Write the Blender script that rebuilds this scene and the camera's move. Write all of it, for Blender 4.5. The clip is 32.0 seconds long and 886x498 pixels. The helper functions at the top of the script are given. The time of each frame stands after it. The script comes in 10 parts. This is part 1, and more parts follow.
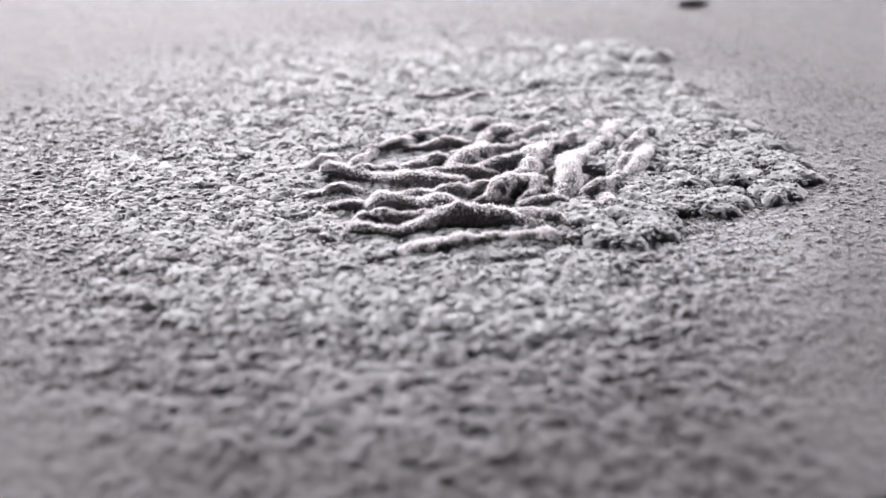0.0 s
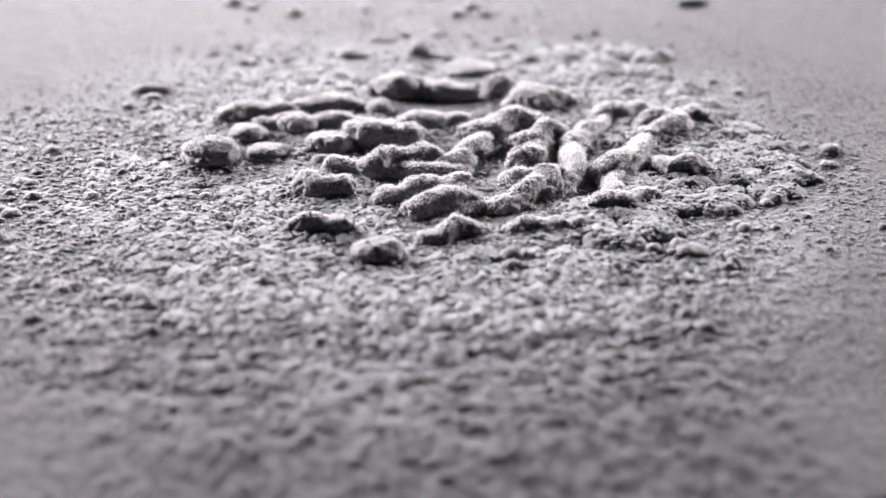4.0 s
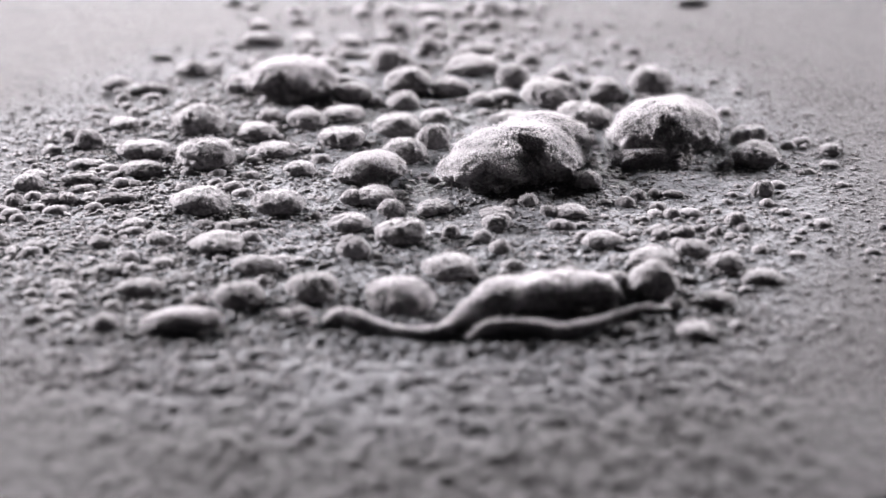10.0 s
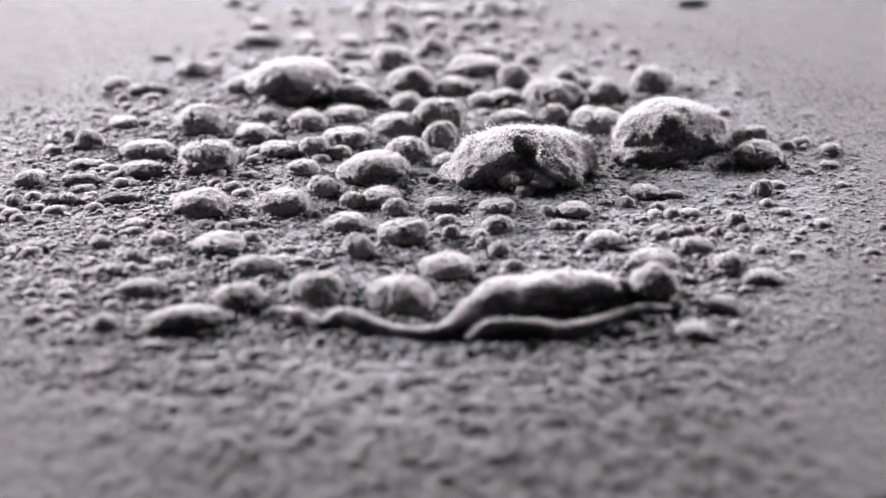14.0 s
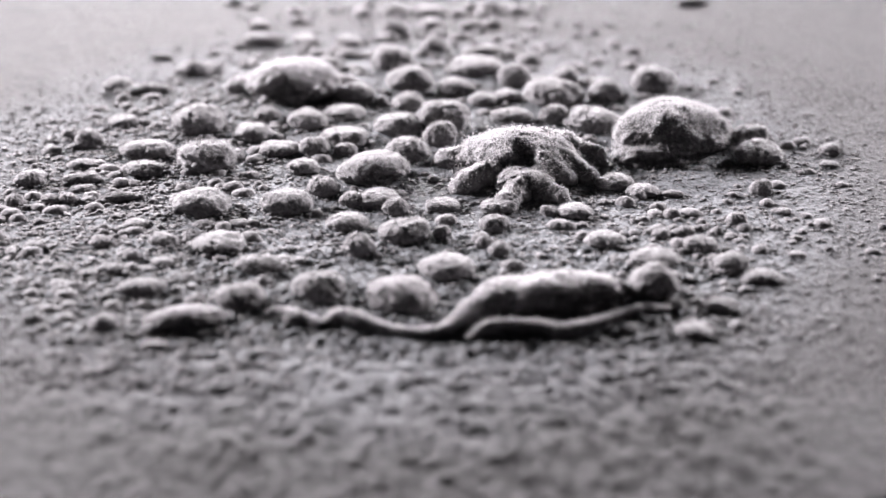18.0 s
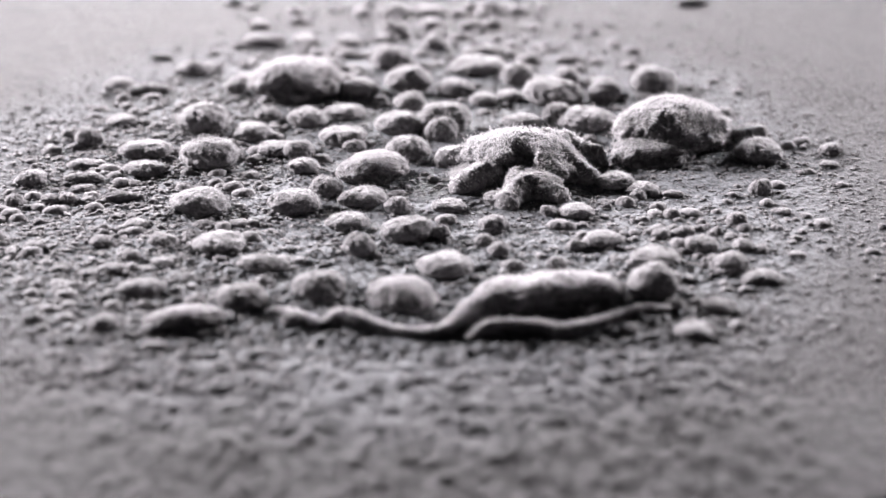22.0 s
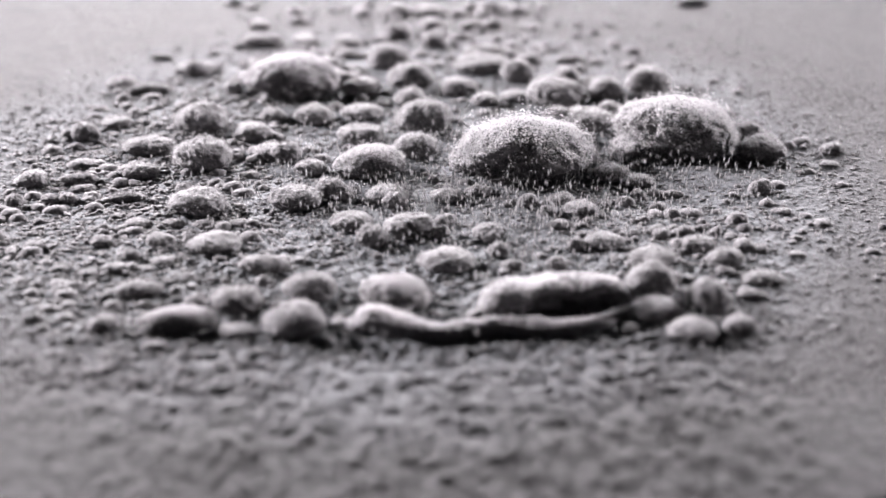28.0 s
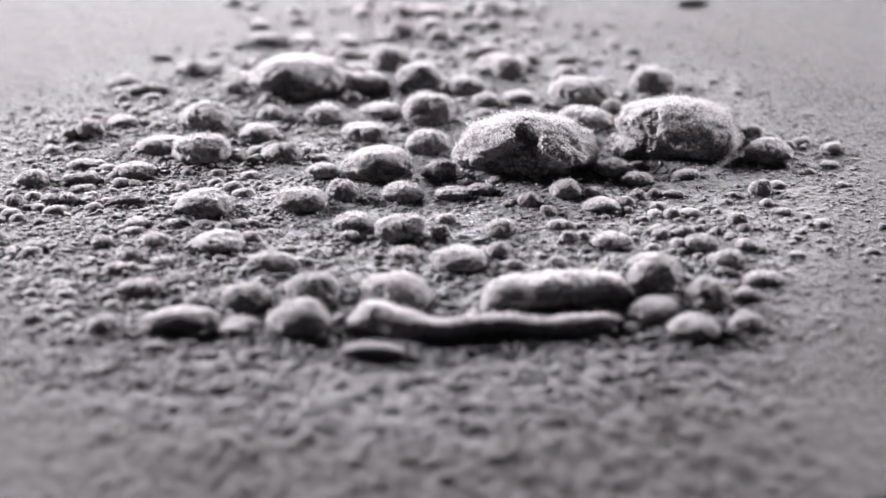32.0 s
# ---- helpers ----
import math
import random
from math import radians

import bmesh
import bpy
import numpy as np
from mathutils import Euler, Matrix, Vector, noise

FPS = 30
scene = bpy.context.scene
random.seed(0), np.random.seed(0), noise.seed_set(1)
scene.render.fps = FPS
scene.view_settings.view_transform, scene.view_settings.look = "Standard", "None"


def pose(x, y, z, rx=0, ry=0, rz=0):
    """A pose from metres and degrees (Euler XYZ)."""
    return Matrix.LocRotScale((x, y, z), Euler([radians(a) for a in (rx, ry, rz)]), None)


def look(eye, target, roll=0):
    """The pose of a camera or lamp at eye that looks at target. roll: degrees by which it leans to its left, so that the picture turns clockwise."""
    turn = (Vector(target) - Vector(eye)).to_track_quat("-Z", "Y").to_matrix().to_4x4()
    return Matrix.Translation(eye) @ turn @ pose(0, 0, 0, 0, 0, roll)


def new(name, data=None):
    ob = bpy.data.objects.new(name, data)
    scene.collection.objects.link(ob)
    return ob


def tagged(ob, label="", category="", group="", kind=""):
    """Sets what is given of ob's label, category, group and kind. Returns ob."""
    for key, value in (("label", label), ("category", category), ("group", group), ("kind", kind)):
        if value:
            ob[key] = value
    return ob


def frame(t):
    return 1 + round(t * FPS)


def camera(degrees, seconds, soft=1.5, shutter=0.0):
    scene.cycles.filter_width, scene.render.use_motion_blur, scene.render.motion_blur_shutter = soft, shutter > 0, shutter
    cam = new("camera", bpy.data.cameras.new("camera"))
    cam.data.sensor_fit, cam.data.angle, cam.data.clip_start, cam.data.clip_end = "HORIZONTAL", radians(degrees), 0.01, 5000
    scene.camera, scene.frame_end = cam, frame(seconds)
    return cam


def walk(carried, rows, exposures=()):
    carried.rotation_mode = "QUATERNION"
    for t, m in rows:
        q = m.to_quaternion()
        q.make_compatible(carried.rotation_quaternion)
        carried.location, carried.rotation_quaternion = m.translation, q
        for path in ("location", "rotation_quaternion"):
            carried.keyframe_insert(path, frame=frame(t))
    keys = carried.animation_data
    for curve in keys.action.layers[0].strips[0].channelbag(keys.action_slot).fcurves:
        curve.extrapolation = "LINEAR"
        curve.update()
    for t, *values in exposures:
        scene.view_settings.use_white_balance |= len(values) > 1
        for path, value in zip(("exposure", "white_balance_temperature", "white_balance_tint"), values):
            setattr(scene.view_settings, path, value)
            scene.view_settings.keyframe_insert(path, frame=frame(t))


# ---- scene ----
cam = camera(30, 32.0, soft=1.6)
EYE = Vector((0, -0.23673, 0.11039))
walk(cam, [(0, look(EYE, (0, 0, 0))), (32, look(EYE, (0, 0, 0)))])
# a close-up lens, stopped down, sharp on the middle of the powder
cam.data.dof.use_dof = True
cam.data.dof.focus_distance = 0.281
cam.data.dof.aperture_fstop = 11.5

# ---- light: three soft lamps beyond the plate, in a dim room ----
world = bpy.data.worlds.new("room_air")
scene.world = world
world.use_nodes = True
world.node_tree.nodes["Background"].inputs[0].default_value = (0.80, 0.78, 0.82, 1)
world.node_tree.nodes["Background"].inputs[1].default_value = 0.012


def area_lamp(name, eye, target, width, height, watts, colour):
    data = bpy.data.lights.new(name, "AREA")
    data.shape, data.size, data.size_y = "RECTANGLE", width, height
    data.energy, data.color = watts, colour
    ob = new(name, data)
    ob.matrix_world = look(eye, target)
    return ob


area_lamp("side_lamp", (-0.57, 0.32, 0.235), (0, 0.03, 0), 0.20, 0.10, 35.0, (1.0, 0.945, 0.992))
area_lamp("back_lamp", (-0.08, 0.57, 0.185), (0, 0.03, 0), 0.40, 0.07, 17.0, (1.0, 0.945, 0.992))
area_lamp("far_lamp", (0.47, 0.40, 0.18), (0, 0.03, 0), 0.20, 0.07, 16.5, (1.0, 0.945, 0.992))
scene.view_settings.exposure = 0.095


# ---- materials ----
def material(name):
    m = bpy.data.materials.new(name)
    m.use_nodes = True
    return m, m.node_tree, m.node_tree.nodes["Principled BSDF"]


def powder_material(name, dark, light, grain, depth, sheen, relief, thin=1.0):
    """Fine matt powder: soft clouds of tone, speckle, and a grainy relief."""
    m, tree, bsdf = material(name)
    N, L = tree.nodes, tree.links
    # lit from behind, the fine grains throw most of the light forwards
    bsdf.inputs["Roughness"].default_value = 0.8
    bsdf.inputs["Specular IOR Level"].default_value = 0.13
    bsdf.inputs["Sheen Weight"].default_value = sheen
    bsdf.inputs["Sheen Roughness"].default_value = 0.35
    info = N.new("ShaderNodeObjectInfo")
    shift = N.new("ShaderNodeVectorMath")
    shift.operation = "ADD"
    geo = N.new("ShaderNodeNewGeometry")
    L.new(geo.outputs["Position"], shift.inputs[0])
    L.new(info.outputs["Random"], shift.inputs[1])
    clouds = N.new("ShaderNodeTexNoise")
    clouds.inputs["Scale"].default_value = 160
    clouds.inputs["Detail"].default_value = 3
    speck = N.new("ShaderNodeTexNoise")
    speck.inputs["Scale"].default_value = grain
    speck.inputs["Detail"].default_value = 2.5
    speck.inputs["Roughness"].default_value = 0.55
    for n in (clouds, speck):
        L.new(shift.outputs[0], n.inputs["Vector"])
    mix = N.new("ShaderNodeMath")
    mix.operation = "MULTIPLY_ADD"
    mix.inputs[1].default_value = 0.3
    L.new(clouds.outputs["Fac"], mix.inputs[0])
    scale = N.new("ShaderNodeMath")
    scale.operation = "MULTIPLY"
    scale.inputs[1].default_value = 0.7
    L.new(speck.outputs["Fac"], scale.inputs[0])
    L.new(scale.outputs[0], mix.inputs[2])
    ramp = N.new("ShaderNodeValToRGB")
    ramp.color_ramp.elements[0].position, ramp.color_ramp.elements[1].position = 0.40, 0.60
    ramp.color_ramp.elements[0].color, ramp.color_ramp.elements[1].color = (*dark, 1), (*light, 1)
    L.new(mix.outputs[0], ramp.inputs[0])
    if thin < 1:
        # darker far out: the dark plate under thin dust, and lamp falloff painted in
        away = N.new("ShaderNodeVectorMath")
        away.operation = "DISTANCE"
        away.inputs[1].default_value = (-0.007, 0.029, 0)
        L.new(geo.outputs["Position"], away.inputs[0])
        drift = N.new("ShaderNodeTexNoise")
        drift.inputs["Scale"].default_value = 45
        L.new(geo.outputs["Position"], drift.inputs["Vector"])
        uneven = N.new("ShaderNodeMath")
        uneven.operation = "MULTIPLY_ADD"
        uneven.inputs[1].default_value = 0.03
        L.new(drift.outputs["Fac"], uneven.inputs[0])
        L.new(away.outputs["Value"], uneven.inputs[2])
        outer_dark = N.new("ShaderNodeMapRange")
        outer_dark.interpolation_type = "SMOOTHSTEP"
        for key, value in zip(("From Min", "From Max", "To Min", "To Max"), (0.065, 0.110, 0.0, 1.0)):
            outer_dark.inputs[key].default_value = value
        L.new(uneven.outputs[0], outer_dark.inputs["Value"])
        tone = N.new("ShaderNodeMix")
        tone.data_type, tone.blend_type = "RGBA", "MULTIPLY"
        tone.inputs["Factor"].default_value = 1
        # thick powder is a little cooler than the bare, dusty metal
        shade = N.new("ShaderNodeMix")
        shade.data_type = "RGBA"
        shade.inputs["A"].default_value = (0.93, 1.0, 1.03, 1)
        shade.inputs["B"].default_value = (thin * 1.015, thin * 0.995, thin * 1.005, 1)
        L.new(outer_dark.outputs[0], shade.inputs["Factor"])
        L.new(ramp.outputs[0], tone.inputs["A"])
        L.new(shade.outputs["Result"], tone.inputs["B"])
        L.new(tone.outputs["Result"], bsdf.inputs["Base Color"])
    else:
        L.new(ramp.outputs[0], bsdf.inputs["Base Color"])
    bump = N.new("ShaderNodeBump")
    bump.inputs["Strength"].default_value = relief
    bump.inputs["Distance"].default_value = depth
    L.new(speck.outputs["Fac"], bump.inputs["Height"])
    L.new(bump.outputs[0], bsdf.inputs["Normal"])
    return m


POWDER = powder_material("white_powder", (0.085, 0.0813, 0.084), (0.155, 0.1496, 0.154), 1700, 0.0009, 0.24, 0.42)
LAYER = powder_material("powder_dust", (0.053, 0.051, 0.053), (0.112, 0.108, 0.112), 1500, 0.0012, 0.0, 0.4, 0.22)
HEAP = powder_material("heaped_powder", (0.085, 0.0813, 0.084), (0.165, 0.1592, 0.1639), 1700, 0.0010, 0.30, 0.35)
PEBBLE = powder_material("powder_pebble", (0.074, 0.071, 0.0734), (0.138, 0.1331, 0.1371), 1600, 0.0008, 0.05, 0.4)
CRUST = powder_material("powder_crust", (0.070, 0.0725, 0.0750), (0.103, 0.1070, 0.1110), 1500, 0.0008, 0.0, 0.32)


def grain_material(name, white):
    """Single grains let light through: part of it is scattered on to the far side."""
    m, tree, bsdf = material(name)
    through_light = tree.nodes.new("ShaderNodeBsdfTranslucent")
    through_light.inputs["Color"].default_value = (white, white * 0.985, white * 0.998, 1)
    bsdf.inputs["Base Color"].default_value = (white * 0.7, white * 0.687, white * 0.698, 1)
    bsdf.inputs["Roughness"].default_value = 0.9
    blend = tree.nodes.new("ShaderNodeMixShader")
    blend.inputs[0].default_value = 0.6
    tree.links.new(bsdf.outputs[0], blend.inputs[1])
    tree.links.new(through_light.outputs[0], blend.inputs[2])
    tree.links.new(blend.outputs[0], tree.nodes["Material Output"].inputs["Surface"])
    return m


# whiter than the heaps they cling to, so that crests look lit
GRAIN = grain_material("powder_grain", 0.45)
PALE_GRAIN = grain_material("heap_grain", 0.67)
FLECK = grain_material("powder_fleck", 0.36)

PLATE, tree, bsdf = material("dark_plate_metal")
bsdf.inputs["Base Color"].default_value = (0.02, 0.02, 0.022, 1)
bsdf.inputs["Roughness"].default_value = 0.45
bsdf.inputs["Metallic"].default_value = 0.3
TABLE, tree, bsdf = material("black_table_paint")
noise_node = tree.nodes.new("ShaderNodeTexNoise")
noise_node.inputs["Scale"].default_value = 60
ramp = tree.nodes.new("ShaderNodeValToRGB")
ramp.color_ramp.elements[0].color, ramp.color_ramp.elements[1].color = (0.006, 0.006, 0.007, 1), (0.02, 0.02, 0.022, 1)
tree.links.new(noise_node.outputs["Fac"], ramp.inputs[0])
tree.links.new(ramp.outputs[0], bsdf.inputs["Base Color"])
bsdf.inputs["Roughness"].default_value = 0.6


# ---- noise and mesh helpers ----
def lattice(ix, iy, iz, seed):
    h = (ix * 374761393 + iy * 668265263 + iz * 2147483647 + seed * 974634777) & 0xFFFFFFFF
    h = ((h ^ (h >> 13)) * 1274126177) & 0xFFFFFFFF
    h = ((h ^ (h >> 16)) * 2246822519) & 0xFFFFFFFF
    return ((h ^ (h >> 15)) & 0xFFFFFF) / 0xFFFFFF


def vnoise(p, seed):
    """Smooth value noise from -1 to 1 at the points p (n x 3), one lattice step a unit."""
    base = np.floor(p).astype(np.int64)
    f = p - base
    f = f * f * (3 - 2 * f)
    out = 0
    for dx in (0, 1):
        for dy in (0, 1):
            for dz in (0, 1):
                w = (f[:, 0] if dx else 1 - f[:, 0]) * (f[:, 1] if dy else 1 - f[:, 1]) * (f[:, 2] if dz else 1 - f[:, 2])
                out = out + w * lattice(base[:, 0] + dx, base[:, 1] + dy, base[:, 2] + dz, seed)
    return out * 2 - 1


def flat_noise(x, y, size, seed):
    """The same on a plane, turned a little so that no rows show."""
    c, s = math.cos(0.1 * seed), math.sin(0.1 * seed)
    p = np.stack([(x * c - y * s) / size, (x * s + y * c) / size, np.full(x.shape, seed * 0.37)], 1)
    return vnoise(p, seed)


def mesh_from(name, verts, faces, mat, smooth=True):
    me = bpy.data.meshes.new(name)
    me.vertices.add(len(verts))
    me.vertices.foreach_set("co", np.asarray(verts, dtype=np.float32).ravel())
    faces = np.asarray(faces, dtype=np.int32)
    n = faces.shape[1]
    me.loops.add(faces.size)
    me.loops.foreach_set("vertex_index", faces.ravel())
    me.polygons.add(len(faces))
    me.polygons.foreach_set("loop_start", np.arange(0, faces.size, n, dtype=np.int32))
    me.polygons.foreach_set("use_smooth", np.full(len(faces), smooth))
    me.update(calc_edges=True)
    me.validate()
    me.materials.append(mat)
    return me


def part(name, bm, mat, parent=None, label=""):
    me = bpy.data.meshes.new(name)
    bm.to_mesh(me)
    bm.free()
    me.materials.append(mat)
    ob = new(name, me)
    if parent:
        ob.parent = parent
    return tagged(ob, label)


def box(bm, x0, x1, y0, y1, z0, z1):
    made = bmesh.ops.create_cube(bm, size=1)["verts"]
    bmesh.ops.scale(bm, vec=(x1 - x0, y1 - y0, z1 - z0), verts=made)
    bmesh.ops.translate(bm, vec=((x0 + x1) / 2, (y0 + y1) / 2, (z0 + z1) / 2), verts=made)


# ---- the plate, its table and the room ----
EDGE_POINT, EDGE_TURN = Vector((0.0520, -0.0722)), radians(21)


def build_setting():
    bm = bmesh.new()
    box(bm, -0.34, 0.34, 0, 0.60, -0.004, -0.0005)
    bmesh.ops.bevel(bm, geom=bm.edges[:], offset=0.0008, segments=2, affect="EDGES")
    plate = part("plate", bm, PLATE)
    plate.matrix_basis = pose(EDGE_POINT.x, EDGE_POINT.y, 0, 0, 0, math.degrees(EDGE_TURN))
    tagged(plate, "thin dark metal plate dusted with pale powder", "plate", kind="structure")
    # a plain dark room closes the place
    for name, size in (("floor", (-1.6, 1.6, -1.4, 1.8, -0.124, -0.024)), ("ceiling", (-1.6, 1.6, -1.4, 1.8, 1.6, 1.7)),
                       ("wall_north", (-1.6, 1.6, 1.8, 1.9, -0.124, 1.7)), ("wall_south", (-1.6, 1.6, -1.5, -1.4, -0.124, 1.7)),
                       ("wall_east", (1.6, 1.7, -1.5, 1.9, -0.124, 1.7)), ("wall_west", (-1.7, -1.6, -1.5, 1.9, -0.124, 1.7))):
        bm = bmesh.new()
        box(bm, *size)
        tagged(part(name, bm, TABLE), "plain matt black %s of the dark room" % name.split("_")[0], name.split("_")[0], kind="structure")
    bm = bmesh.new()
    box(bm, -0.03, 0.03, 0.2, 0.26, -0.024, -0.004)
    tagged(part("plate_post", bm, PLATE), "short dark metal post under the plate", "post", kind="structure")


build_setting()

# the open circle in which the powder gathers, and where its crust lies
MIDDLE, REACH = Vector((0.002, 0.026)), 0.064


def bed_height(x, y):
    """Height of the dusty layer: a crumbly crust in and before the circle, smooth dust far out."""
    d = np.hypot(x - MIDDLE.x, (y - MIDDLE.y) * 0.95)
    inner = np.clip((REACH * 1.12 - d) / (REACH * 0.25), 0, 1)
    front = np.clip((0.010 - y) / 0.02, 0, 1) * np.clip((0.062 - np.abs(x + 0.003 + 0.1 * (y + 0.03))) / 0.03, 0, 1)
    left = np.clip((-0.02 - x) / 0.03, 0, 1) * np.clip((0.075 - np.abs(y - 0.02)) / 0.05, 0, 1)
    rough = np.clip(0.14 + 0.16 * inner + 0.66 * front + 0.26 * left, 0, 1)
    big = flat_noise(x, y, 0.0055, 1)
    mid = flat_noise(x * 0.7, y, 0.0017, 2)
    small = flat_noise(x * 0.8, y, 0.0009, 3)
    fine = flat_noise(x, y, 0.0006, 4)
    lump = mid * 0.55 + np.clip(small + 0.3, 0, 2) * 0.5
    grit = flat_noise(x, y, 0.00046, 5)
    return rough * 0.0002 * big + rough * (0.00066 * lump + 0.00015 * small) + (0.35 + 0.65 * rough) * (0.00016 * fine + 0.00020 * np.clip(grit, 0, 1))


def build_bed():
    fine, coarse = 0.00028, 0.0007
    xs = np.concatenate([np.arange(-0.125, -0.08, coarse), np.arange(-0.08, 0.08, fine), np.arange(0.08, 0.126, coarse)])
    ys = np.concatenate([np.arange(-0.080, -0.035, 0.0004), np.arange(-0.035, 0.08, fine), np.arange(0.08, 0.161, coarse)])
    gx, gy = np.meshgrid(xs, ys)
    x, y = gx.ravel(), gy.ravel()
    z = bed_height(x, y)
    n, m = len(xs), len(ys)
    i = (np.arange(m - 1)[:, None] * n + np.arange(n - 1)[None, :]).ravel()
    faces = np.stack([i, i + 1, i + n + 1, i + n], 1)
    nx, ny = math.sin(EDGE_TURN), -math.cos(EDGE_TURN)
    wobble = 0.0006 * flat_noise(x, y, 0.004, 9)
    inside = ((x - EDGE_POINT.x) * nx + (y - EDGE_POINT.y) * ny) < -0.0012 + wobble
    faces = faces[inside[faces].all(1)]
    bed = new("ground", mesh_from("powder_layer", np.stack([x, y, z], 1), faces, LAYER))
    tagged(bed, "grey-pale powder layer with a crumbly crust lying on the plate", "powder", kind="structure")


build_bed()


# ---- mounds of powder ----
FUZZ = {"mound": [], "dome": [], "ridge": []}
CLODS, CLOD_PLACES = [], []


def fuzz_places(name, p, out, seed, scarp, toward):
    """Places of the single grains that stand off a heap's surface."""
    rng = np.random.default_rng(seed)
    count, off = {"mound": (1250, 0.040), "dome": (12500, 0.024), "ridge": (2600, 0.022)}[name]
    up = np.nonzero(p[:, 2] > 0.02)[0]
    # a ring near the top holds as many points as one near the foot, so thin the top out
    # shaken grains whiten crest and flanks as if lit; the slumped side stays bare
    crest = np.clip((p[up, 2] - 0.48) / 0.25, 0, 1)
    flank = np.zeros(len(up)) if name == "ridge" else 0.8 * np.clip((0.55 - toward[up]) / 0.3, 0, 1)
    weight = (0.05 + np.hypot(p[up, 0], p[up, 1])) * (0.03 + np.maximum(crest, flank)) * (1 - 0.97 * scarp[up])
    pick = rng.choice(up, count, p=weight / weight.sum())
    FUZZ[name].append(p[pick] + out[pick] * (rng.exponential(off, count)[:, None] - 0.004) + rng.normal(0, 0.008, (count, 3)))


def dome(name, seed, rings, spokes, lumps=1.0, radius=0.004, worm=False, cracks=0.0, slump=1.0, aim=-90):
    """A heap of powder one unit in radius and height, with a buried foot; its grains keep their true size for a heap of that radius.
    worm: a long one, straight-sided and winding; aim: the way that the slumped side faces, in degrees."""
    v = np.linspace(0, 1, rings + 1)[1:]
    a = np.linspace(0, 2 * math.pi, spokes, endpoint=False)
    vv, aa = np.meshgrid(v, a, indexing="ij")
    rim = 0.84
    t = np.clip(vv / rim, 0, 1)
    steep = {"mound": (0.84, 0.86), "dome": (0.90, 0.86), "ridge": (0.90, 0.80)}[name]
    r = np.sin(t * math.pi / 2) ** steep[0]
    z = np.cos(t * math.pi / 2) ** steep[1]
    under = np.clip((vv - rim) / (1 - rim), 0, 1)
    # the foot is drawn in a little, so that the heap overhangs its own edge
    drawn = {"mound": 0.15, "dome": 0.10, "ridge": 0.08}[name]
    r = r * (1 + 0.05 * np.sin(t * math.pi) - drawn * np.clip((t - 0.8) * 5, 0, 1) ** 1.5 - 0.12 * under)
    z = z - 1.25 * under
    ca, sa = np.cos(aa), np.sin(aa)
    if worm:
        square = (np.abs(ca) ** 4 + np.abs(sa) ** 4) ** -0.25
        r = r * (1 + (square - 1) * t)
    p = np.stack([r * ca, r * sa, z], -1).reshape(-1, 3)
    p = np.vstack([p, [[0, 0, 1]]])
    out = p * np.array([1, 1, 0.9]) + np.array([0, 0, 0.15])
    out /= np.linalg.norm(out, axis=1)[:, None] + 1e-6
    q = p * np.array([3.0 if worm else 1.0, 1, 1]) + seed * 7.3
    bump = lumps * (0.10 * vnoise(q * 1.2, seed) + 0.045 * vnoise(q * 2.9, seed + 1))
    g = radius / 0.001
    bump += (0.10 * vnoise(q * g * 0.75, seed + 2) + (0.24 if name == "dome" else 0.17) * vnoise(q * g * 1.5, seed + 3)) / g + 0.22 * np.abs(vnoise(q * g * 2.9, seed + 4)) / g
    if cracks:
        # crumbled places and clefts
        cleft = np.clip(0.16 - np.abs(vnoise(q * 2.3 + 5, seed + 6)), 0, 1) / 0.16 * np.clip(vnoise(q * 1.1 + 9, seed + 7) + 0.35, 0, 1)
        low = np.clip((0.85 - p[:, 2]) / 0.3, 0, 1)
        bump -= cracks * cleft * low
        bump += (0.03 if name == "mound" else 0.075) * np.clip(vnoise(q * 5.5, seed + 8), -0.3, 1) * (0.25 + 0.75 * low)
    face = np.zeros(len(p))
    toward = p[:, 0] * math.cos(math.radians(aim)) + p[:, 1] * math.sin(math.radians(aim))
    sideways = p[:, 1] * math.cos(math.radians(aim)) - p[:, 0] * math.sin(math.radians(aim))
    if name != "ridge":
        # one side has slumped away and left a steep, crumbling scarp that runs up towards the crest
        big = name == "dome"
        ragged = 0.22 * vnoise(q * 2.4, seed + 9) + 0.12 * vnoise(q * 6.3, seed + 13)
        middle = -0.04 if big else 0.28 * math.sin(seed * 5.7)
        reach = np.clip(((1.02 if big else 0.85) + ragged - p[:, 2] - (0.75 if big else 0.6) * np.abs(sideways - middle)) / 0.14, 0, 1)
        face = np.clip((toward - (0.12 if big else 0.22) - 0.2 * vnoise(q * 1.9, seed + 12)) / 0.25, 0, 1) * reach
        crags = 0.10 * vnoise(q * 4.5, seed + 10) + 0.12 * np.abs(vnoise(q * 9, seed + 11))
        bump -= slump * face * ((0.27 if big else 0.22) + crags)
    if name == "dome":
        CLODS.append((face > 0.5) & (p[:, 2] > 0.03))
    if worm:
        face = np.clip((toward - 0.3) / 0.3, 0, 1) * np.clip((0.86 - p[:, 2]) / 0.15, 0, 1)
        bump -= 0.15 * face * np.clip(0.85 + 1.4 * vnoise(q * 1.1, seed + 9), 0, 1)
    p = p + out * bump[:, None]
    if worm:
        p[:, 1] += 0.24 * np.sin(p[:, 0] * 2.6 + seed) + 0.1 * np.sin(p[:, 0] * 6.1 + 2 * seed)
        p[:, 2] *= 1 + 0.14 * np.sin(p[:, 0] * 4.3 + 3 * seed)
    fuzz_places(name, p, out, seed, face, toward)
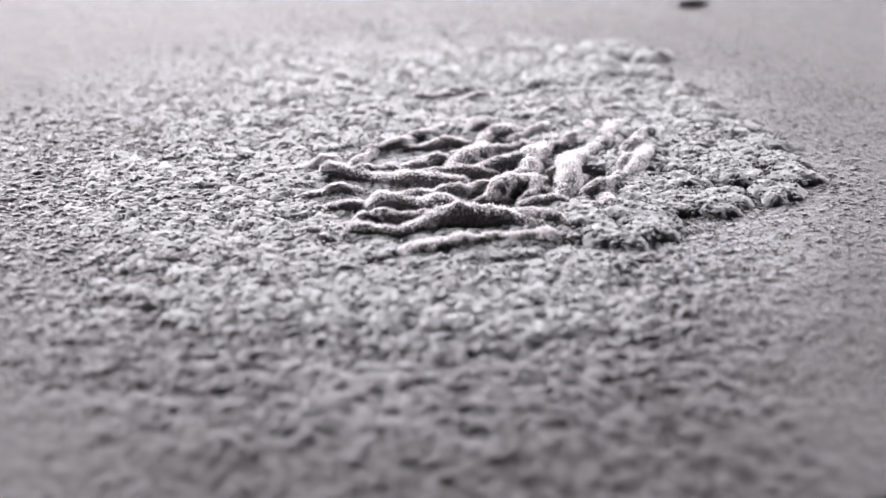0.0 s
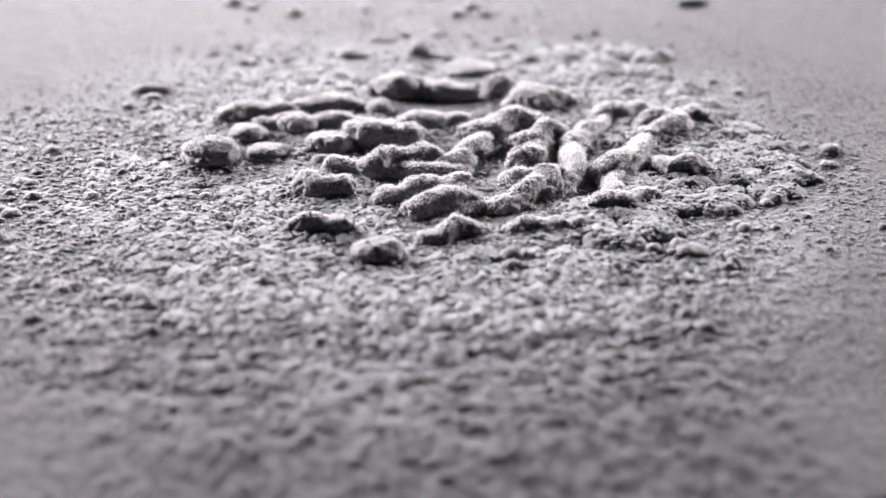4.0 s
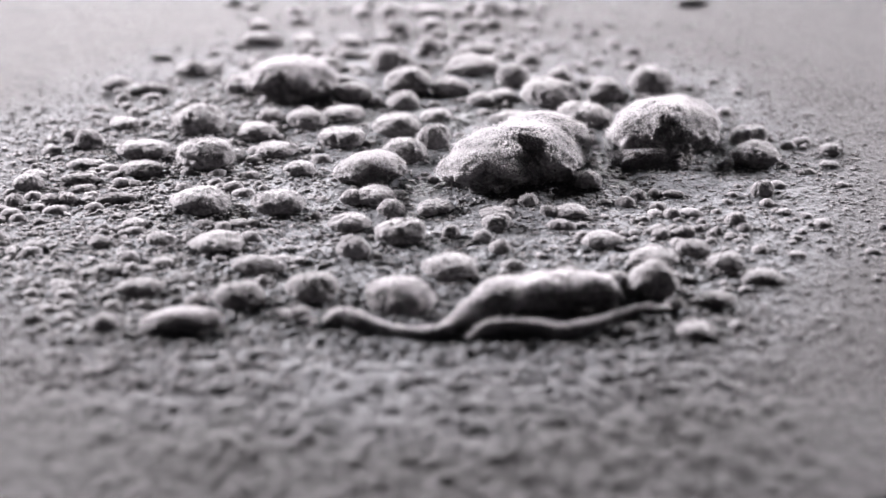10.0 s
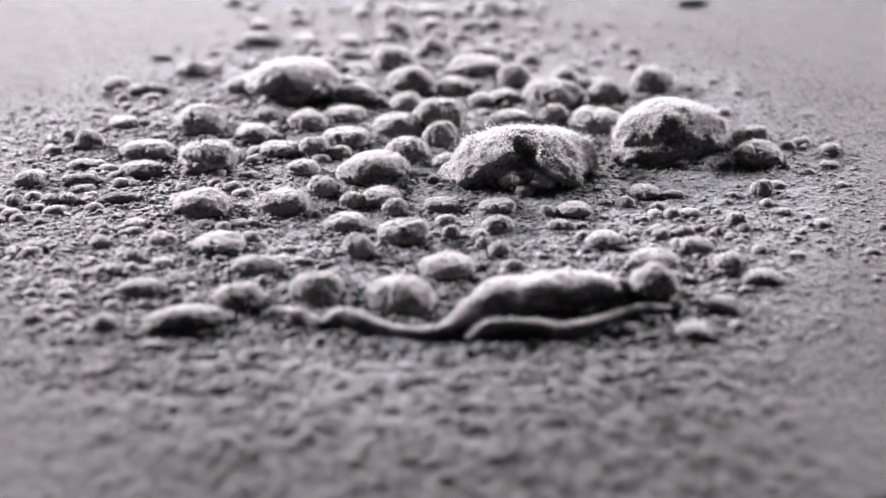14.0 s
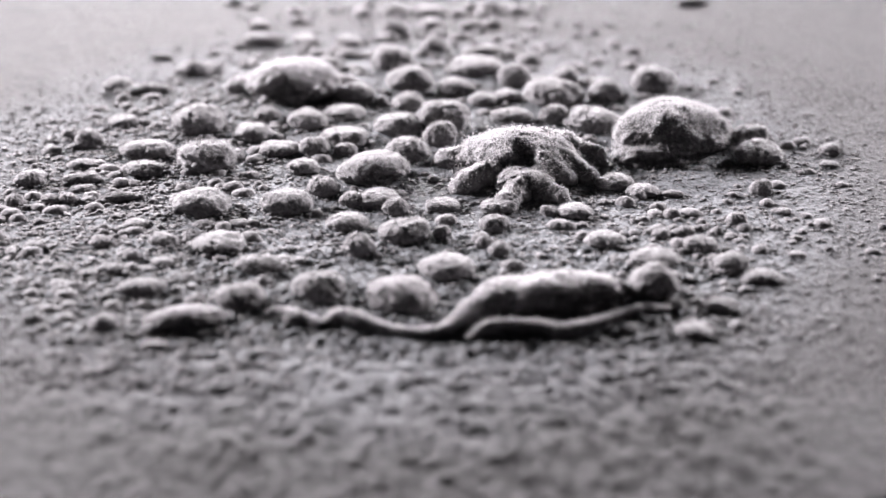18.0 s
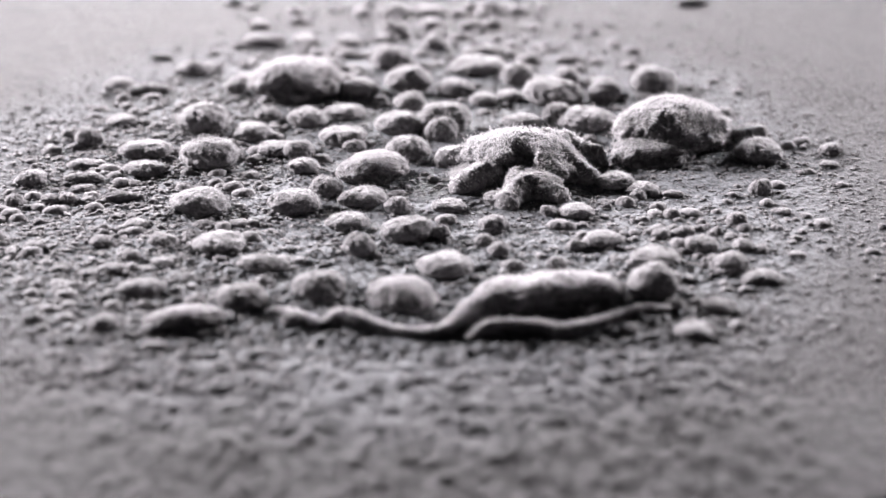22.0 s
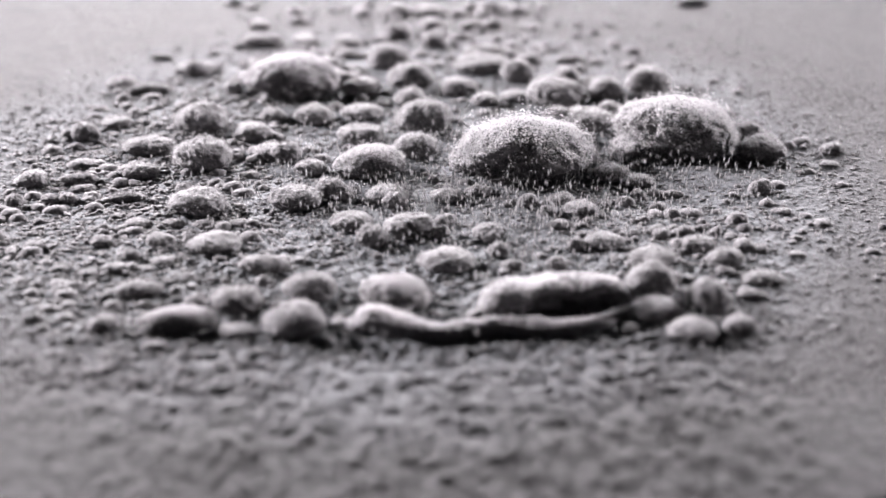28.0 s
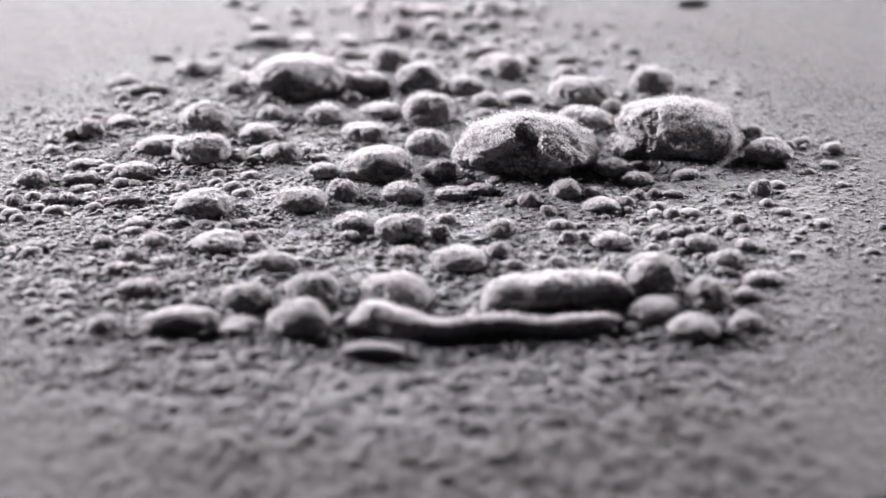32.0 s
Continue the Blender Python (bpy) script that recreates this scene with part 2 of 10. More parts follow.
    if name == "dome":
        CLOD_PLACES.append(np.random.default_rng(seed).permutation(p[CLODS.pop()])[:420])
    k = np.arange(rings - 1)[:, None] * spokes
    j = np.arange(spokes)[None, :]
    j2 = (j + 1) % spokes
    faces = np.stack([k + j, k + spokes + j, k + spokes + j2, k + j2], -1).reshape(-1, 4)
    j = np.arange(spokes)
    cap = np.stack([np.full(spokes, rings * spokes), j, (j + 1) % spokes], 1)
    return mesh_from(name, p, np.vstack([faces[:, [0, 1, 2]], faces[:, [0, 2, 3]], cap]), HEAP if name == "dome" else POWDER)


def crumb(rng, x, y, z, r, flat):
    """One irregular crumb: a dented octahedron, cut once."""
    base = np.array([(1, 0, 0), (0, 1, 0), (-1, 0, 0), (0, -1, 0), (0, 0, 1), (0, 0, -1),
                     (.7, .7, 0), (-.7, .7, 0), (-.7, -.7, 0), (.7, -.7, 0), (.7, 0, .7), (0, .7, .7), (-.7, 0, .7), (0, -.7, .7)])
    p = base * rng.uniform(0.75, 1.25, (len(base), 1)) * r
    a = rng.uniform(0, 6.28)
    c, s = math.cos(a), math.sin(a)
    p = np.stack([p[:, 0] * c - p[:, 1] * s * 0.8, p[:, 0] * s + p[:, 1] * c * 0.8, p[:, 2] * flat], 1)
    return p + np.array([x, y, z])


CRUMB_FACES = np.array([(10, 4, 11), (10, 11, 6), (0, 10, 6), (6, 11, 1), (11, 4, 12), (11, 12, 7), (1, 11, 7), (7, 12, 2),
                        (12, 4, 13), (12, 13, 8), (2, 12, 8), (8, 13, 3), (13, 4, 10), (13, 10, 9), (3, 13, 9), (9, 10, 0),
                        (5, 0, 6), (5, 6, 1), (5, 1, 7), (5, 7, 2), (5, 2, 8), (5, 8, 3), (5, 3, 9), (5, 9, 0)])


# the second fourteen have slumped the other way, for the mounds that are turned round
SMALL = [dome("mound", 11 + i % 14, 32, 66, 1.25, cracks=0.10, slump=0.45 + 0.5 * (i * 0.37 % 1), aim=-90 if i < 14 else 90) for i in range(28)]
LARGE = [dome("dome", 51 + i, 84, 180, 1.0, 0.009, cracks=0.24 if i < 7 else 0.1, slump={3: 1.05, 7: 0.42}.get(i, 1.0), aim=-150 if i == 7 else -90) for i in range(8)]
WORM = [dome("ridge", 81 + i, 34, 96, 1.1, 0.0046, True, cracks=0.03) for i in range(8)]


def grains_mesh(seed, loose, places, size, mat, clods=()):
    """Loose grains round the foot of a heap, and single grains that cling to its surface."""
    rng = np.random.default_rng(seed)
    made = []
    for _ in range(loose):
        a, d = rng.uniform(0, 6.28), 0.98 + abs(rng.normal(0, 0.13))
        made.append(crumb(rng, d * math.cos(a), d * math.sin(a), rng.uniform(0.0, 0.06), size * rng.uniform(1.0, 3.2), 1.3))
    for x, y, z in clods:
        made.append(crumb(rng, x, y, z, 0.024 * rng.uniform(0.35, 1.8), 1.1))
    tetra = np.array([(1, 0, -0.5), (-0.5, 0.87, -0.5), (-0.5, -0.87, -0.5), (0, 0, 1)])
    sides = np.array([(0, 1, 3), (1, 2, 3), (2, 0, 3), (1, 0, 2)])
    count = len(places)
    turn = rng.uniform(0, 6.28, count)
    c, s, r = np.cos(turn), np.sin(turn), size * rng.uniform(0.5, 1.25, count)
    x = (tetra[None, :, 0] * c[:, None] - tetra[None, :, 1] * s[:, None]) * r[:, None]
    y = (tetra[None, :, 0] * s[:, None] + tetra[None, :, 1] * c[:, None]) * r[:, None]
    z = tetra[None, :, 2] * r[:, None] * 1.3
    grains = (np.stack([x, y, z], -1) + places[:, None, :]).reshape(-1, 3)
    start = 14 * len(made)
    faces = np.vstack([CRUMB_FACES + 14 * i for i in range(len(made))] + [(sides[None] + (start + 4 * np.arange(count))[:, None, None]).reshape(-1, 3)])
    mesh = mesh_from("frost_coat", np.vstack(made + [grains]), faces, mat)
    mesh.materials.append(HEAP)
    first = loose * len(CRUMB_FACES)
    for face in mesh.polygons[first:first + len(clods) * len(CRUMB_FACES)]:
        face.material_index = 1
    return mesh


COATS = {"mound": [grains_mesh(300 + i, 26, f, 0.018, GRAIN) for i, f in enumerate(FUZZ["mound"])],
         "dome": [grains_mesh(320 + i, 50, f, 0.0105, PALE_GRAIN, CLOD_PLACES[i]) for i, f in enumerate(FUZZ["dome"])],
         "ridge": [grains_mesh(340 + i, 24, f, 0.017, PALE_GRAIN) for i, f in enumerate(FUZZ["ridge"])]}


def spray_mesh(seed, number, size, mat):
    """Grains thrown up from a heap by the shaking, as tall thin flecks."""
    rng = np.random.default_rng(seed)
    tetra = np.array([(1, 0, -0.5), (-0.5, 0.87, -0.5), (-0.5, -0.87, -0.5), (0, 0, 1)])
    sides = np.array([(0, 1, 3), (1, 2, 3), (2, 0, 3), (1, 0, 2)])
    verts, faces = [], []
    for n in range(number):
        a, z = rng.uniform(0, 6.28), rng.uniform(0.3, 1.0)
        if math.sin(a) < -0.6 and z < 0.75 and rng.uniform() < 0.85:
            z = rng.uniform(0.8, 1.0)
        d = 1.0 + rng.exponential(0.09)
        r = math.sqrt(max(0.0, 1 - z * z)) * (d * 0.5 + 0.52)
        p = tetra * np.array([size, size, 1.35 * size]) * rng.uniform(0.5, 1.5)
        verts.append(p + np.array([r * math.cos(a), r * math.sin(a), z * d + 0.03]))
        faces.append(sides + 4 * n)
    return mesh_from("spray", np.vstack(verts), np.vstack(faces), mat)


SPRAY = {"dome": [spray_mesh(360 + i, 2400, 0.0105, PALE_GRAIN) for i in range(4)],
         "mound": [spray_mesh(370 + i, 520, 0.019, GRAIN) for i in range(4)]}
SPRAYS = []


def mound(x, y, rx, ry, h, turn=0, form=0, kind="mound", label=""):
    """One heap of powder with its foot on the plate."""
    pool = {"mound": SMALL, "dome": LARGE, "ridge": WORM}[kind]
    if kind == "mound":
        form = form % 14 + (14 if 90 < turn % 360 < 270 else 0)
    ob = new("powder_" + kind, pool[form % len(pool)])
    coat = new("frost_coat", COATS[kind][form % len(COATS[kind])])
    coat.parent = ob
    if kind == "dome" or kind == "mound" and rx > 0.0027:
        spray = new("spray", SPRAY[kind][form % 4])
        spray.parent, spray.location = ob, (0, 0, -2.0)
        SPRAYS.append(tagged(spray, "flecks of powder thrown up by the shaking"))
    ob.matrix_basis = pose(x, y, 0, 0, 0, turn)
    ob.scale = (rx, ry, 1.1 * h if kind == "mound" else h)
    texts = {"mound": "small rounded pale powder mound on the dusty plate",
             "dome": "large steep heap of pale powder on the plate",
             "ridge": "long winding ridge of loose pale powder on the plate"}
    return tagged(ob, label or texts[kind], "powder " + kind, "powder %ss on the plate" % kind)


def merged(x, y, label):
    """A heap that several lobes flow together to make."""
    ob = new("merged_powder_heap")
    ob.location = (x, y, 0)
    return tagged(ob, label, "powder heap", "merged powder heaps")


def lobe(heap, *shape):
    ob = mound(*shape)
    ob.name, ob.parent = "lobe", heap
    for key in ("label", "category", "group"):
        del ob[key]
    return ob


def bank(x, y, course, seed, label="", heap=None, hollow=0.22, wander=0.0):
    """A long bank of powder about (x, y), drawn along a short course of (x, y, half width, height) and thin at both ends;
    hollow: how far its near side has crumbled away; wander: how far it winds about its course."""
    course = np.array(course)
    rng = np.random.default_rng(seed)
    steps, round_ = 90, 26
    u = np.linspace(0, len(course) - 1, steps)
    k = np.clip(u.astype(int), 0, len(course) - 2)
    f = (u - k)[:, None]
    grown = np.vstack([2 * course[0] - course[1], course, 2 * course[-1] - course[-2]])
    c0, c1, c2, c3 = grown[k], grown[k + 1], grown[k + 2], grown[k + 3]
    line = 0.5 * (2 * c1 + (c2 - c0) * f + (2 * c0 - 5 * c1 + 4 * c2 - c3) * f ** 2 + (3 * c1 - c0 - 3 * c2 + c3) * f ** 3)
    along = np.gradient(line[:, :2], axis=0)
    side = np.stack([-along[:, 1], along[:, 0]], 1) / (np.linalg.norm(along, axis=1)[:, None] + 1e-9)
    if wander:
        sway = np.linspace(0, 1, steps)
        line[:, :2] += side * (wander * (np.sin(9.0 * sway + seed) + 0.5 * np.sin(17.0 * sway + 2 * seed)))[:, None]
        line[:, 2:] *= (1 + 0.16 * np.sin(13.0 * sway + 3 * seed))[:, None]
    end = np.clip(np.minimum(np.arange(steps), np.arange(steps)[::-1]) / (0.10 * steps), 0.02, 1) ** 0.5
    width, height = np.abs(line[:, 2]) * end, np.abs(line[:, 3]) * end
    a = np.linspace(-0.15, 1.15, round_) * math.pi
    cut = np.cos(a) * np.where(np.sin(a) < 0.25, 0.93, 1.03)
    across = width[:, None] * cut[None]
    z = height[:, None] * np.where(np.sin(a) > 0, np.abs(np.sin(a)) ** 0.85, 1.6 * np.sin(a))[None]
    p = np.stack([line[:, 0, None] + side[:, 0, None] * across, line[:, 1, None] + side[:, 1, None] * across, z], -1).reshape(-1, 3)
    out = np.stack([side[:, 0, None] * np.cos(a)[None], side[:, 1, None] * np.cos(a)[None], np.broadcast_to(np.sin(a), (steps, round_))], -1).reshape(-1, 3)
    q = p / 0.001 + seed * 3.7
    size = np.repeat(np.minimum(width, height), round_)
    rough = 1.5 if heap else 1.0
    bump = rough * size * (0.12 * vnoise(q * 0.35, seed) + 0.07 * vnoise(q * 0.9, seed + 1)) + 0.00016 * vnoise(q * 1.9, seed + 2) + 0.00012 * vnoise(q * 4, seed + 3)
    near = np.tile(np.clip((-np.cos(a) - 0.15) / 0.3, 0, 1) * np.clip((0.86 - np.sin(a)) / 0.15, 0, 1), steps)
    near *= 0.0 if heap else np.clip(0.85 + 1.4 * vnoise(q * 0.4, seed + 4), 0, 1)
    bump -= near * size * (hollow + 0.3 * hollow * vnoise(q * 0.8, seed + 6) + 0.35 * hollow * np.abs(vnoise(q * 1.7, seed + 7)))
    p = p + out * bump[:, None]
    i, j = np.arange(steps - 1)[:, None] * round_, np.arange(round_ - 1)[None]
    faces = np.stack([i + j, i + j + 1, i + round_ + j + 1, i + round_ + j], -1).reshape(-1, 4)
    ob = new("lobe" if heap else "powder_bank", mesh_from("powder_bank", p, faces, HEAP))
    # grains whiten the crest as if lit; the crumbled near side gets none
    top = np.nonzero((p[:, 2] > 0.45 * np.repeat(height, round_)) & (p[:, 2] > 0.0002) & (near < 0.3))[0]
    count = 350 if heap else 4500
    pick = rng.choice(top, count)
    places = p[pick] + out[pick] * (rng.exponential(0.00007, count)[:, None] - 0.00003) + rng.normal(0, 0.00015, (count, 3))
    bank_grains = new("frost_coat", grains_mesh(seed + 5, 0, places, 0.00011, PALE_GRAIN))
    bank_grains.parent = ob
    ob.location = (x, y, 0)
    if heap:
        ob.parent = heap
        return ob
    return tagged(ob, label, "powder bank", "powder banks on the plate")


def slide(thing, *rows):
    """Keys a heap: seconds, x, y, height of its foot, turn."""
    walk(thing, [(t, pose(x, y, z, 0, 0, turn)) for t, x, y, z, turn in rows])


h3 = mound(-0.02903, 0.07649, 0.0090, 0.0086, 0.0066, -6.84754, 1, "dome", label="large rounded mound of pale powder on the dusty plate")
a2 = mound(-0.04455, 0.05383, 0.00488, 0.00439, 0.00396, 188.26542, 2, "mound", label="medium-sized steep mound of pale powder on the dusty plate")
a3 = mound(-0.04329, 0.03831, 0.00538, 0.00484, 0.00396, 166.81215, 3, "mound", label="medium-sized rounded mound of pale powder on the dusty plate")
a4 = mound(-0.07074, 0.02682, 0.00269, 0.00242, 0.00205, 7.72684, 4, "mound", label="small steep mound of pale powder on the dusty plate")
a5 = mound(-0.06251, 0.02714, 0.00334, 0.00154, 0.0015, 1.78769, 5, "mound", label="small long low mound of pale powder on the dusty plate")
a6 = mound(-0.05362, 0.03061, 0.00385, 0.00292, 0.00171, -10.83023, 6, "mound", label="medium-sized flat-topped mound of pale powder on the dusty plate")
a7 = mound(-0.05291, 0.01792, 0.00324, 0.0011, 0.00126, 184.42135, 7, "mound", label="small long low mound of pale powder on the dusty plate")
a8 = mound(-0.0651, 0.0494, 0.00263, 0.00237, 0.00277, 1.2253, 8, "mound", label="small steep mound of pale powder on the dusty plate")
a9 = mound(-0.06028, 0.05535, 0.00278, 0.0025, 0.00141, 172.98126, 9, "mound", label="small rounded mound of pale powder on the dusty plate")
a10 = mound(-0.03405, 0.04844, 0.00371, 0.00334, 0.00213, -2.57177, 10, "mound", label="medium-sized rounded mound of pale powder on the dusty plate")
a11 = mound(-0.02865, 0.03922, 0.00371, 0.00319, 0.00165, 11.65767, 11, "mound", label="medium-sized flat-topped mound of pale powder on the dusty plate")
a12 = mound(-0.0327, 0.05902, 0.00255, 0.0023, 0.00199, -9.53108, 12, "mound", label="small steep mound of pale powder on the dusty plate")
a13 = mound(-0.02223, 0.05761, 0.00392, 0.00353, 0.00271, -10.11451, 13, "mound", label="medium-sized rounded mound of pale powder on the dusty plate")
a14 = mound(-0.01178, 0.06081, 0.0038, 0.00342, 0.00177, 178.4554, 14, "mound", label="medium-sized flat-topped mound of pale powder on the dusty plate")
a15 = mound(-0.01424, 0.04863, 0.00421, 0.00379, 0.00246, -13.9503, 15, "mound", label="medium-sized rounded mound of pale powder on the dusty plate")
a16 = mound(-0.02097, 0.03033, 0.00295, 0.00266, 0.00193, -8.13522, 16, "mound", label="small rounded mound of pale powder on the dusty plate")
h4 = mound(-0.01153, 0.03126, 0.00606, 0.00546, 0.00424, 12.88356, 17, "dome", label="large rounded mound of pale powder on the dusty plate")
a18 = mound(-0.00256, 0.04261, 0.00428, 0.00385, 0.00317, 10.42742, 18, "mound", label="medium-sized steep mound of pale powder on the dusty plate")
a19 = mound(-0.00247, 0.05803, 0.00499, 0.00449, 0.00451, 174.78224, 19, "mound", label="medium-sized steep mound of pale powder on the dusty plate")
a20 = mound(-0.00039, 0.0302, 0.00281, 0.00253, 0.00238, 1.09826, 20, "mound", label="small steep mound of pale powder on the dusty plate")
a21 = mound(-0.00471, 0.07807, 0.00458, 0.00412, 0.00395, -8.91328, 21, "mound", label="medium-sized steep mound of pale powder on the dusty plate")
a22 = mound(-0.0108, 0.0889, 0.00405, 0.00365, 0.0039, 13.0638, 22, "mound", label="medium-sized steep mound of pale powder on the dusty plate")
a23 = mound(-0.01454, 0.07563, 0.00375, 0.00337, 0.00263, -5.63391, 23, "mound", label="medium-sized rounded mound of pale powder on the dusty plate")
a24 = mound(-0.01729, 0.06844, 0.00131, 0.00118, 0.00138, 177.61739, 24, "mound", label="tiny steep mound of pale powder on the dusty plate")
a25 = mound(-0.03726, 0.10428, 0.00433, 0.00243, 0.00194, -2.83426, 25, "mound", label="medium-sized long low mound of pale powder on the dusty plate")
a26 = mound(-0.02056, 0.10446, 0.00289, 0.0026, 0.00141, 174.43805, 26, "mound", label="small rounded mound of pale powder on the dusty plate")
a27 = mound(-0.02972, 0.10509, 0.00231, 0.00208, 0.00128, 182.41196, 27, "mound", label="small rounded mound of pale powder on the dusty plate")
a28 = mound(-0.05082, 0.0855, 0.00385, 0.00308, 0.00173, 184.98216, 28, "mound", label="medium-sized flat-topped mound of pale powder on the dusty plate")
a29 = mound(-0.00884, 0.11092, 0.00264, 0.00238, 0.00272, 167.84863, 29, "mound", label="small steep mound of pale powder on the dusty plate")
a30 = mound(-0.00079, 0.10536, 0.00261, 0.00235, 0.00274, 188.91851, 30, "mound", label="small steep mound of pale powder on the dusty plate")
a31 = mound(-0.00951, 0.12653, 0.00244, 0.0022, 0.00185, 5.49975, 31, "mound", label="small steep mound of pale powder on the dusty plate")
a32 = mound(-0.06308, 0.07612, 0.00322, 0.00289, 0.00226, -0.52589, 32, "mound", label="small rounded mound of pale powder on the dusty plate")
a34 = mound(-0.04159, 0.07319, 0.00186, 0.00167, 0.00196, -12.40397, 33, "mound", label="tiny steep mound of pale powder on the dusty plate")
b1 = mound(0.00847, 0.09682, 0.00397, 0.00254, 0.00179, 5.39065, 34, "mound", label="medium-sized flat-topped mound of pale powder on the dusty plate")
b2 = mound(0.01203, 0.08689, 0.00579, 0.0044, 0.00261, 189.65666, 35, "mound", label="medium-sized flat-topped mound of pale powder on the dusty plate")
b3 = mound(0.0046, 0.0743, 0.00373, 0.00336, 0.00261, 1.37385, 36, "mound", label="medium-sized rounded mound of pale powder on the dusty plate")
b4 = mound(0.00836, 0.0668, 0.00261, 0.00235, 0.00167, -3.74683, 37, "mound", label="small rounded mound of pale powder on the dusty plate")
b5 = mound(0.01478, 0.0693, 0.00289, 0.0026, 0.00139, 189.55455, 38, "mound", label="small rounded mound of pale powder on the dusty plate")
b6 = mound(0.02651, 0.06843, 0.00567, 0.0051, 0.00391, -12.69164, 39, "mound", label="medium-sized rounded mound of pale powder on the dusty plate")
b7 = mound(0.0264, 0.0548, 0.0053, 0.00477, 0.00295, 3.46396, 40, "mound", label="medium-sized rounded mound of pale powder on the dusty plate")
b8 = mound(0.03242, 0.06247, 0.00232, 0.00209, 0.00216, -10.66742, 41, "mound", label="small steep mound of pale powder on the dusty plate")
b9 = mound(0.04156, 0.07496, 0.00443, 0.00399, 0.00382, 12.03035, 42, "mound", label="medium-sized steep mound of pale powder on the dusty plate")
b12 = mound(0.05541, 0.04711, 0.00321, 0.00289, 0.0028, -4.35731, 43, "mound", label="small steep mound of pale powder on the dusty plate")
b13 = mound(0.05822, 0.0381, 0.00432, 0.00389, 0.00303, 190.99591, 44, "mound", label="medium-sized rounded mound of pale powder on the dusty plate")
b14 = mound(0.07024, 0.04117, 0.00218, 0.00196, 0.00161, 187.71688, 45, "mound", label="tiny steep mound of pale powder on the dusty plate")
b15 = mound(0.0336, 0.02757, 0.00302, 0.00266, 0.00135, 2.51337, 46, "mound", label="small flat-topped mound of pale powder on the dusty plate")
b16 = mound(0.04248, 0.02997, 0.00234, 0.00183, 0.00107, 190.07144, 47, "mound", label="small flat-topped mound of pale powder on the dusty plate")
b17 = mound(0.05413, 0.02246, 0.00197, 0.00177, 0.00198, -1.87665, 48, "mound", label="tiny steep mound of pale powder on the dusty plate")
b18 = mound(0.01977, 0.06437, 0.00104, 0.00093, 0.00109, -8.16246, 49, "mound", label="tiny steep mound of pale powder on the dusty plate")
b19 = mound(0.03148, 0.04666, 0.00123, 0.00111, 0.0013, 183.10317, 50, "mound", label="tiny steep mound of pale powder on the dusty plate")
b20 = mound(0.02982, 0.03167, 0.00329, 0.00297, 0.00183, -4.48113, 51, "mound", label="small rounded mound of pale powder on the dusty plate")
c1 = mound(-0.03931, 0.0147, 0.0049, 0.00441, 0.00291, 168.57805, 52, "mound", label="medium-sized rounded mound of pale powder on the dusty plate")
c2 = mound(-0.02376, 0.01683, 0.00426, 0.00384, 0.00275, 174.57279, 53, "mound", label="medium-sized rounded mound of pale powder on the dusty plate")
c3 = mound(-0.01709, 0.02082, 0.00277, 0.0025, 0.00259, 3.55056, 54, "mound", label="small steep mound of pale powder on the dusty plate")
c4 = mound(-0.00688, 0.02044, 0.00363, 0.00327, 0.00221, 193.90835, 55, "mound", label="medium-sized rounded mound of pale powder on the dusty plate")
c5 = mound(-0.01443, 0.00954, 0.00329, 0.00269, 0.00147, 6.16361, 56, "mound", label="small flat-topped mound of pale powder on the dusty plate")
c6 = mound(-0.00673, 0.0056, 0.00389, 0.0035, 0.00284, 13.62758, 57, "mound", label="medium-sized rounded mound of pale powder on the dusty plate")
c7 = mound(-0.03568, 0.0005, 0.00425, 0.00365, 0.0019, 191.86099, 58, "mound", label="medium-sized flat-topped mound of pale powder on the dusty plate")
c8 = mound(-0.02606, -0.00681, 0.00414, 0.00265, 0.00189, -3.15196, 59, "mound", label="medium-sized flat-topped mound of pale powder on the dusty plate")
c9 = mound(-0.04536, -0.01524, 0.00382, 0.00229, 0.00171, 183.91555, 60, "mound", label="medium-sized long low mound of pale powder on the dusty plate")
c10 = mound(-0.02902, -0.01976, 0.00355, 0.0032, 0.00293, 4.22706, 61, "mound", label="medium-sized steep mound of pale powder on the dusty plate")
c11 = mound(-0.01926, -0.01663, 0.004, 0.0036, 0.00286, -12.4402, 62, "mound", label="medium-sized rounded mound of pale powder on the dusty plate")
c12 = mound(-0.00703, -0.01787, 0.00517, 0.00465, 0.00354, 8.4466, 63, "dome", label="large rounded mound of pale powder on the dusty plate")
c13 = mound(-0.02077, -0.02674, 0.00442, 0.00398, 0.00331, 189.47602, 64, "mound", label="medium-sized steep mound of pale powder on the dusty plate")
c14 = mound(-0.03783, -0.0264, 0.00559, 0.00302, 0.00258, 5.77561, 65, "dome", label="large long low mound of pale powder on the dusty plate")
c15 = mound(-0.04886, -0.02811, 0.00172, 0.00155, 0.00181, 192.59436, 66, "mound", label="tiny steep mound of pale powder on the dusty plate")
c16 = mound(-0.04543, 0.00138, 0.00234, 0.00211, 0.00163, -11.01434, 67, "mound", label="small rounded mound of pale powder on the dusty plate")
c17 = mound(-0.04862, -0.00359, 0.00147, 0.00132, 0.00154, -3.55607, 68, "mound", label="tiny steep mound of pale powder on the dusty plate")
c18 = mound(-0.04966, 0.00922, 0.00219, 0.00197, 0.00102, 9.65255, 69, "mound", label="tiny flat-topped mound of pale powder on the dusty plate")
c19 = mound(-0.04368, 0.00932, 0.00175, 0.00144, 0.00078, 169.95367, 70, "mound", label="tiny flat-topped mound of pale powder on the dusty plate")
